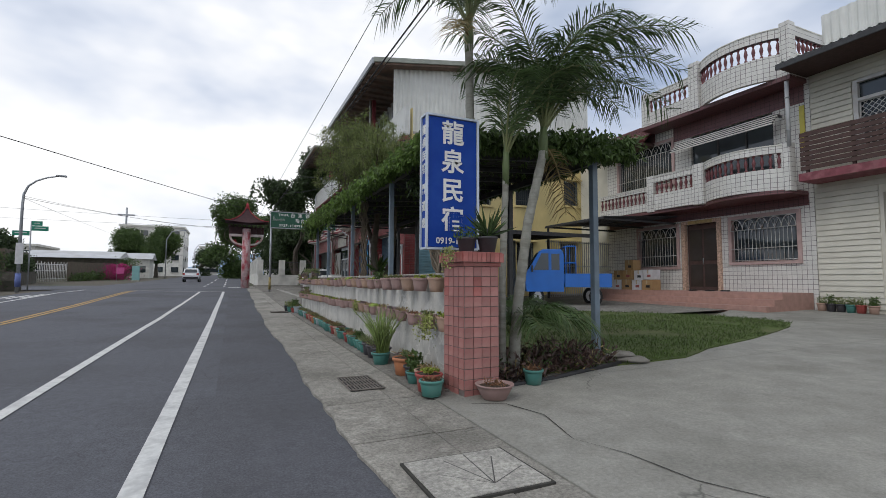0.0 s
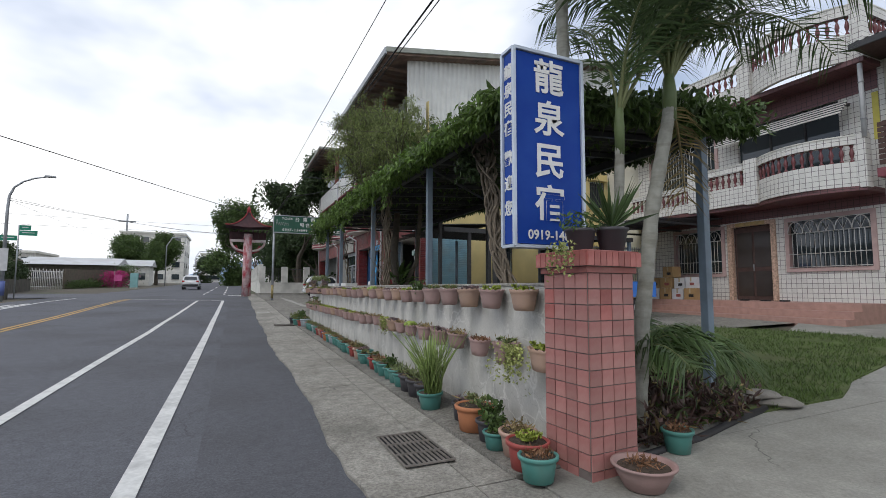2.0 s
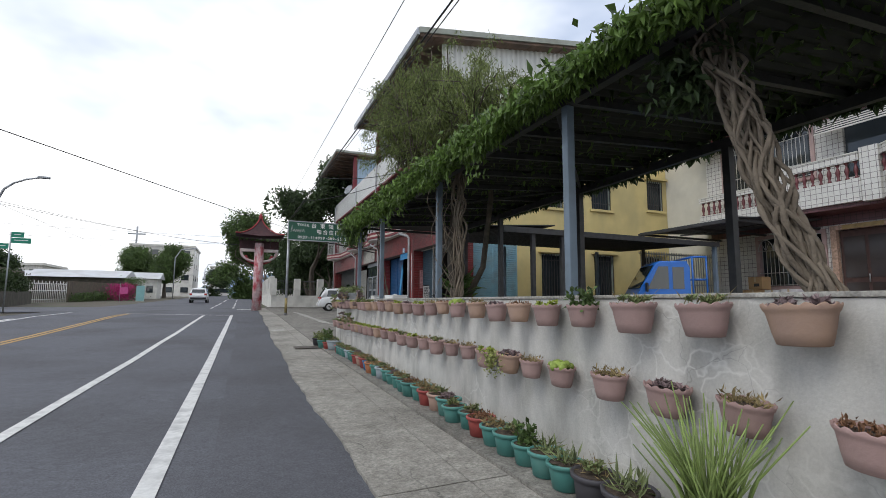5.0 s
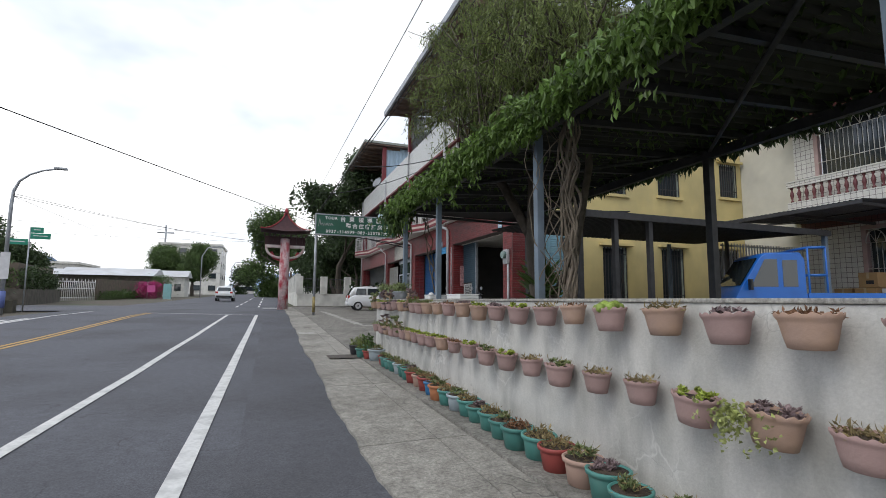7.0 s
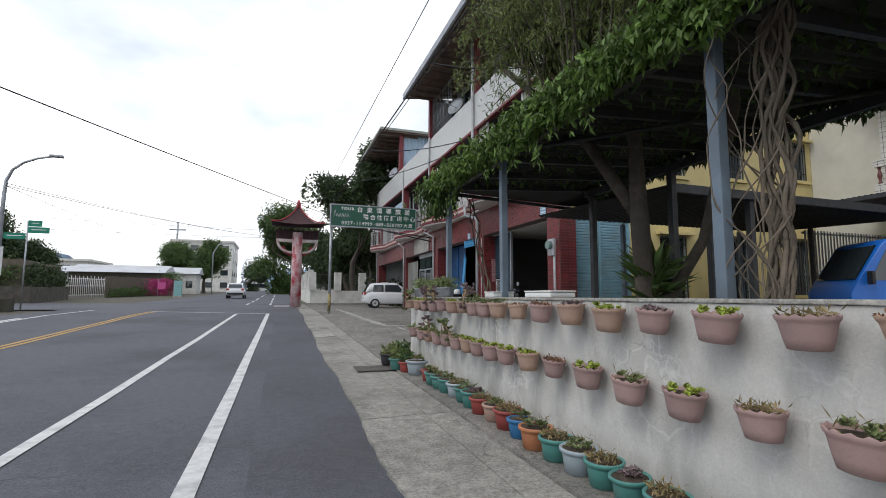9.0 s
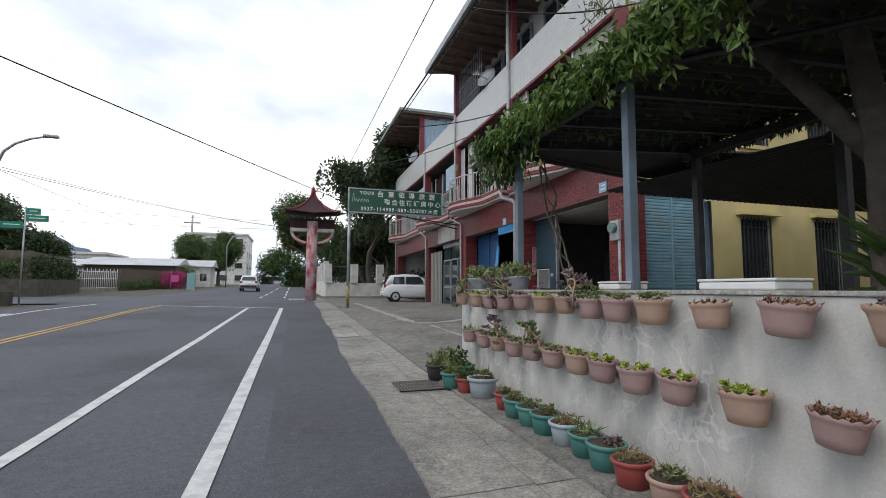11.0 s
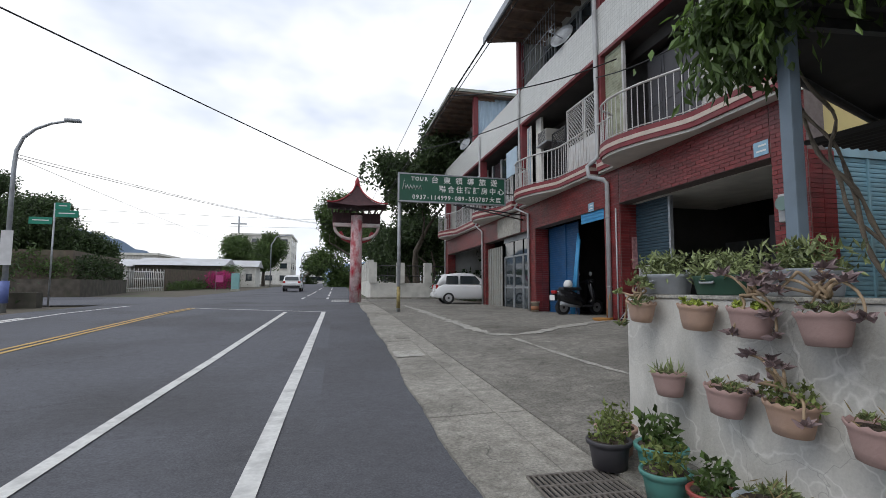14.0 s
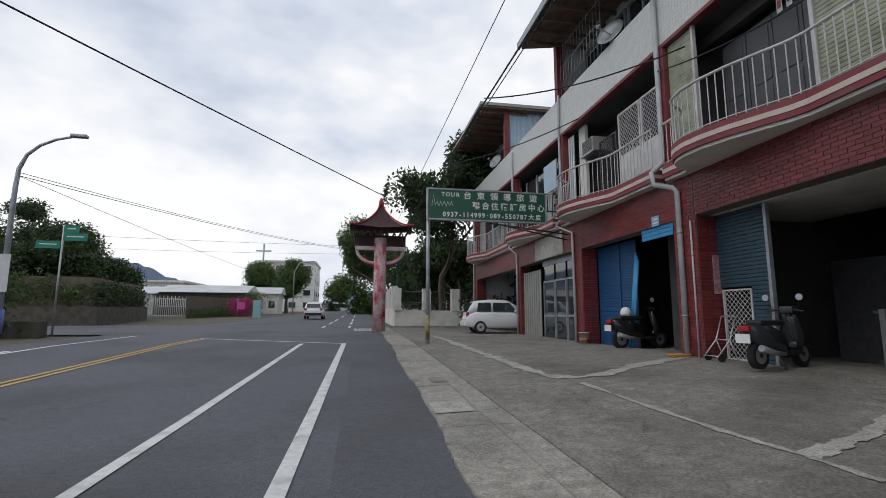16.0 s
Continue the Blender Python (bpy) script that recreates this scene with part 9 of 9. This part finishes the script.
# small cart and odds by the brick column
cart = thing("hand_trolley", "bare steel folding hand trolley beside the column", "trolley", (7.0, 24.15, 0.64))
for y in (24.0, 24.35):
    part("side", tube(bmesh.new(), [(6.75, y, 0.72), (7.05, y, 1.05), (7.2, y, 1.5)], 0.013, 6), CHROME, cart)
    part("caster", tube(bmesh.new(), [(6.85, y - 0.015, 0.72), (6.85, y + 0.015, 0.72)], 0.075, 14), TYRE, cart)
    part("leg", tube(bmesh.new(), [(7.05, y, 1.05), (7.2, y, 0.65)], 0.012, 6), CHROME, cart)
for x, z in ((6.78, 0.75), (7.05, 1.05), (7.2, 1.5)):
    part("bar", tube(bmesh.new(), [(x, 24.0, z), (x, 24.35, z)], 0.012, 6), CHROME, cart)
hose = thing("garden_hose", "coiled orange garden hose by the drainpipe", "hose", (6.75, 25.0, 0.63))
part("coil", tube(bmesh.new(), [(6.72 + (0.22 + 0.01 * k / 10) * math.cos(k * 0.45), 25.05 + 0.22 * math.sin(k * 0.45), 0.655 + 0.0016 * k) for k in range(44)] + [(6.9, 25.0, 1.2), (6.92, 25.02, 1.6), (6.9, 25.1, 1.2), (6.88, 25.12, 0.75)], 0.014, 6), mat("orange_hose", (0.45, 0.22, 0.06), 0.5, 0.15, 5, 0), hose)
bk = thing("paint_bucket", "grubby white plastic bucket at the foot of a column", "bucket", (6.95, 29.6, 0.6))
part("pail", lathe(bmesh.new(), [(0.12, 0.6), (0.15, 0.98), (0.165, 0.98), (0.165, 1.01), (0.14, 1.0), (0.13, 0.9)], 18, at=(6.85, 29.55, 0)), mat("grubby_pail_plastic", (0.42, 0.36, 0.28), 0.6, 0.3, 5, 0.05), bk)
part("band", lathe(bmesh.new(), [(0.138, 0.72), (0.147, 0.85)], 18, at=(6.85, 29.55, 0)), mat("rusty_band", (0.28, 0.12, 0.06), 0.7, 0.3, 5, 0), bk)

# blue pickup in the courtyard
TB = mat("blue_truck_paint", (0.012, 0.13, 0.50), 0.35, 0.08, 3, 0.02, spec=0.6)
tk = thing("pickup_truck", "small bright blue pickup truck with a ladder rack", "truck", (12, 15.4, 0.5))
gz0 = G(12, 15.4) + 0.03
TY0, TY1 = 15.25, 16.75
bm = bmesh.new()
cab = []
for y, i in ((TY0, 0.0), (TY0 + 0.06, 0.02), (TY1 - 0.06, 0.02), (TY1, 0.0)):
    o = 0 if i else 0.03
    cab.append([(10.25, y, gz0 + 0.45), (10.15, y, gz0 + 0.95), (10.3, y, gz0 + 1.15), (10.85, y, gz0 + 1.80 - o), (11.0, y, gz0 + 1.86 - o), (11.85, y, gz0 + 1.86 - o), (11.95, y, gz0 + 1.7), (11.95, y, gz0 + 0.45)])
part("cab", loft(bm, cab), TB, tk)
bm = bmesh.new()
for o in (0.0, 0.02):
    bm.faces.new([bm.verts.new(p) for p in ((10.55, TY0 - 0.008 + o, gz0 + 1.17), (11.25, TY0 - 0.008 + o, gz0 + 1.17), (11.25, TY0 - 0.008 + o, gz0 + 1.72), (10.93, TY0 - 0.008 + o, gz0 + 1.72))])
part("side_window", bm, GLASS, tk)
part("quarter_window", bx(11.38, TY0 - 0.01, gz0 + 1.17, 11.75, TY0 + 0.01, gz0 + 1.7), GLASS, tk)
bm = bmesh.new()
for o in (0.0, 0.02):
    bm.faces.new([bm.verts.new(p) for p in ((10.325 - o, TY0 + 0.1, gz0 + 1.2), (10.325 - o, TY1 - 0.1, gz0 + 1.2), (10.81 - o, TY1 - 0.12, gz0 + 1.76), (10.81 - o, TY0 + 0.12, gz0 + 1.76))])
part("windscreen", bm, GLASS, tk)
part("mirror", bx(10.45, TY0 - 0.2, gz0 + 1.1, 10.52, TY0 - 0.04, gz0 + 1.32, bev=0.02), BLACK, tk)
part("bed", bx(12.0, TY0, gz0 + 0.6, 14.1, TY1, gz0 + 0.72), TB, tk)
for y0_, y1_ in ((TY0, TY0 + 0.04), (TY1 - 0.04, TY1)):
    part("bed_side", bx(12.0, y0_, gz0 + 0.72, 14.1, y1_, gz0 + 1.05), TB, tk)
part("tailgate", bx(14.06, TY0 + 0.04, gz0 + 0.72, 14.1, TY1 - 0.04, gz0 + 1.05), TB, tk)
for x in (12.05, 12.5):
    for y in (TY0 + 0.03, TY1 - 0.03):
        part("rack_post", tube(bmesh.new(), [(x, y, gz0 + 0.75), (x, y, gz0 + 1.95)], 0.025, 6), TB, tk)
for z in (1.4, 1.95):
    part("rack_rail", tube(bmesh.new(), [(12.05, TY0 + 0.03, gz0 + z), (12.5, TY0 + 0.03, gz0 + z)], 0.025, 6), TB, tk)
    part("rack_rail", tube(bmesh.new(), [(12.05, TY0 + 0.03, gz0 + z), (12.05, TY1 - 0.03, gz0 + z)], 0.025, 6), TB, tk)
for x in (10.75, 13.4):
    for y in (TY0 + 0.12, TY1 - 0.12):
        wheel(tk, x, y, gz0 + 0.29, 0.29, 0.16)
tk.location = (11.4, 14.3, 0.478)
tk.rotation_euler.z = radians(-30)
tk.scale = (0.8, 0.95, 1.12)

# ---- small things ----
# drain grates let into the pavement
GRATE = mat("rusted_grate_steel", (0.20, 0.18, 0.16), 0.7, 0.3, 12, 0.2, metal=0.3)


def grate(x0, x1, y0, y1):
    z = G((x0 + x1) / 2, (y0 + y1) / 2) + 0.034
    t = thing("drain_grate", "rusty steel drain grate set in the pavement", "drain grate", ((x0 + x1) / 2, (y0 + y1) / 2, z), "drain grates")
    # flat black plate stands in for the shaded depth below the bars
    part("pit", bx(x0, y0, z - 0.004, x1, y1, z + 0.002), mat("pit_shade_black", (0.01, 0.01, 0.01), 0.9, 0.1, 5, 0), t)
    n = int((x1 - x0) / 0.035)
    for i in range(n + 1):
        x = lerp(x0, x1, i / n)
        part("bar", bx(x - 0.006, y0, z + 0.002, x + 0.006, y1, z + 0.012), GRATE, t)
    for k in range(4):
        y = lerp(y0, y1, k / 3)
        part("cross_bar", bx(x0, y - 0.01, z + 0.003, x1, y + 0.01, z + 0.0135), GRATE, t)


grate(1.24, 1.62, 5.18, 5.9)
grate(1.28, 1.82, 16.5, 17.0)
CRACK = mat("dark_crack", (0.05, 0.048, 0.042), 0.95, 0.3, 12, 0)
# concrete cover slab with scored rays
cv = thing("cover_slab", "pale concrete inspection cover with scored rays", "cover", (1.5, 2.8, 0.07))
zc = G(1.5, 2.8) + 0.036
part("rim", bx(1.08, 2.44, zc - 0.03, 1.86, 3.10, zc + 0.003), CRACK, cv)
part("slab", bx(1.10, 2.46, zc - 0.02, 1.84, 3.08, zc + 0.010, bev=0.004), PATCH, cv)
for k in range(5):
    a = radians(20 + 32 * k)
    part("score", tube(bmesh.new(), [(1.5, 2.56, zc + 0.006), (1.5 + 0.34 * math.cos(a) * 0.95, 2.56 + 0.5 * math.sin(a), zc + 0.006)], 0.006, 4), mat("dark_score_line", (0.09, 0.085, 0.08), 0.9, 0.2, 9, 0), cv)
# cracks and mortar patches follow the ground
def streak(name, pts, w, off, material, label, seed=1):
    rng = random.Random(seed)
    v, f = [], []
    k = 0
    for (ax, ay), (bx_, by) in zip(pts, pts[1:]):
        m = max(2, int(math.hypot(bx_ - ax, by - ay) / 0.05))
        for i in range(m + (1 if (bx_, by) == pts[-1] else 0)):
            x, y = lerp(ax, bx_, i / m) + rng.uniform(-1, 1) * w * 0.12, lerp(ay, by, i / m) + rng.uniform(-1, 1) * w * 0.12
            d = Vector((bx_ - ax, by - ay)).normalized()
            ww = w * (0.8 + 0.9 * noise.noise((x * 2.2, y * 2.2, seed)) + rng.uniform(-0.12, 0.12)) / 2
            v += [(x - d.y * ww, y + d.x * ww, G(x - d.y * ww, y + d.x * ww) + off), (x + d.y * ww, y - d.x * ww, G(x + d.y * ww, y - d.x * ww) + off)]
            if k:
                f.append((2 * k - 2, 2 * k - 1, 2 * k + 1, 2 * k))
            k += 1
    return tagged(quads(name, v, f, material), label, "", kind="structure")


streak("pavement_crack", [(2.2, 4.2), (2.5, 4.05), (2.62, 3.6), (2.45, 3.0), (2.6, 2.6), (2.65, 2.1), (2.9, 1.6)], 0.014, 0.037, CRACK, "", 3)
streak("forecourt_patch", [(3.05, 34.9), (3.1, 29), (3.16, 26.5), (3.17, 24.5), (3.30, 23.6), (3.6, 23.35), (4.2, 23.5), (5.15, 24.15), (6.2, 24.65), (6.9, 24.85)], 0.30, 0.034, PATCH, "", 5)
streak("forecourt_patch", [(3.49, 22.9), (3.5, 21.1), (3.52, 20.1), (3.62, 19.4), (3.68, 18.8)], 0.10, 0.033, PATCH, "", 7)
streak("forecourt_patch", [(3.61, 19.34), (4.22, 19.53), (4.7, 19.69), (6.2, 20.4)], 0.17, 0.034, PATCH, "", 6)
for x0, x1, y0, y1 in ((1.04, 1.5, 21.6, 22.2), (1.3, 1.56, 23.6, 24.1)):
    sheet("inspection_cover", [x0, x1], [y0, y1], 0.040, PATCH if y0 < 23 else CONCRETE_DARK)
# tubs and trays of plants on the wall
def tub(x, y, z, rx, ry, h, material, label, seed):
    t = thing("plant_tub", label, "plant tub", (x, y, z), "tubs on the garden wall")
    part("tub", lathe(bmesh.new(), [(0.88, z), (0.9, z + 0.01), (1.0, z + h - 0.02), (1.04, z + h), (1.02, z + h + 0.008), (0.95, z + h), (0.93, z + h - 0.03)], 28, at=(0, 0, 0)), material, t)
    tubm = t.children[0].data
    tubm.transform(Matrix.Translation((x, y, 0)) @ Matrix.Diagonal((rx, ry, 1, 1)))
    part("soil", bx(x - rx * 0.6, y - ry * 0.6, z + h - 0.05, x + rx * 0.6, y + ry * 0.6, z + h - 0.02), SOIL, t)
    part("grip", tube(bmesh.new(), [(x - rx * 1.0, y - 0.06, z + h * 0.72), (x - rx * 1.06, y - 0.05, z + h * 0.66), (x - rx * 1.06, y + 0.05, z + h * 0.66), (x - rx * 1.0, y + 0.06, z + h * 0.72)], 0.008, 5), GREY_METAL, t)
    rng = np.random.default_rng(seed)
    P = np.stack([x + rng.normal(size=700) * rx * 0.5, y + rng.normal(size=700) * ry * 0.5, z + h - 0.02 + rng.random(700) ** 1.4 * 0.17], 1)
    leaf_cloud("foliage", P, 0.06, 0.02, LEAF_SUCC, t, droop=-0.5, seed=seed)
    return t


tub(2.52, 17.24, 1.402, 0.15, 0.21, 0.14, GREY_METAL, "oval galvanised tub of succulents on the wall end", 71)
tub(2.58, 16.74, 1.402, 0.15, 0.24, 0.12, mat("dark_green_tub", (0.025, 0.07, 0.045), 0.5, 0.15, 5, 0), "dark green tub of leafy plants on the wall", 72)
tub(2.56, 16.20, 1.402, 0.15, 0.21, 0.14, GREY_METAL, "galvanised tub of grey green plants on the wall", 73)
shelf = thing("wall_shelf", "narrow steel shelf behind the wall holding tubs", "shelf", (2.66, 16.4, 1.2))
part("board", bx(2.545, 15.4, 1.375, 2.86, 17.45, 1.398), GREY_METAL, shelf)
for y in (15.5, 16.4, 17.35):
    part("leg", bx(2.80, y - 0.02, 0.2, 2.84, y + 0.02, 1.374), DARK_METAL, shelf)
for x, y, hl in ((2.67, 13.3, 0.25), (2.67, 14.45, 0.13)):
    t = thing("foam_box", "white polystyrene box lying on the wall", "box", (x, y, 1.41), "foam boxes on the wall")
    part("box", bx(x - 0.14, y - hl, 1.402, x + 0.14, y + hl, 1.45, bev=0.012), SIGN_WHITE, t)
    part("lid", bx(x - 0.145, y - hl - 0.005, 1.452, x + 0.145, y + hl + 0.005, 1.468, bev=0.006), SIGN_WHITE, t)
# mauve rambling succulents spilling at the wall end
for y, z, s, lab in ((17.25, 1.37, 81, "straw-coloured"), (16.27, 1.40, 82, "mauve"), (15.87, 1.40, 84, "mauve"), (14.6, 1.41, 86, "mauve"), (15.3, 0.93, 83, "pale"), (16.1, 0.93, 88, "mauve")):
    rs_ = random.Random(s)
    t = thing("rambling_succulent", f"{lab} succulent rosettes sprawling over the wall pots", "plant", (2.28, y, z), "succulents sprawling on the wall")
    bm, P, D = bmesh.new(), [], []
    for k in range(9):
        dy, up, out = rs_.uniform(-0.26, 0.26), rs_.uniform(0.02, 0.15), rs_.uniform(-0.12, 0.05)
        drop = rs_.uniform(0.05, 0.26) if k % 3 == 0 else 0.0
        pts = []
        for i in range(13):
            f = i / 12
            pts.append((2.28 + out * f + 0.015 * math.sin(f * 9 + k), y + dy * f + 0.02 * math.sin(f * 7 + 2 * k), z + up * math.sin(f * math.pi * (0.5 if not drop else 0.8)) - drop * f * f))
        tube(bm, pts, [0.010 * (1 - 0.4 * i / 12) for i in range(13)], 6)
        for i in range(14):
            b_, e_ = i * 2.4, 0.15 + 0.07 * i
            P.append(pts[-1])
            D.append((math.cos(b_), math.sin(b_), e_))
    leaf_cloud("foliage", np.array(P), 0.058, 0.034, LEAF_PURP if s % 2 == 0 else LEAF_SUCC, t, droop=0, dirs=np.array(D), seed=s)
    tagged(part("stem_tangle", bm, mat("pinkish_stem", (0.33, 0.24, 0.15), 0.7, 0.2, 9, 0), t), kind="stuff")
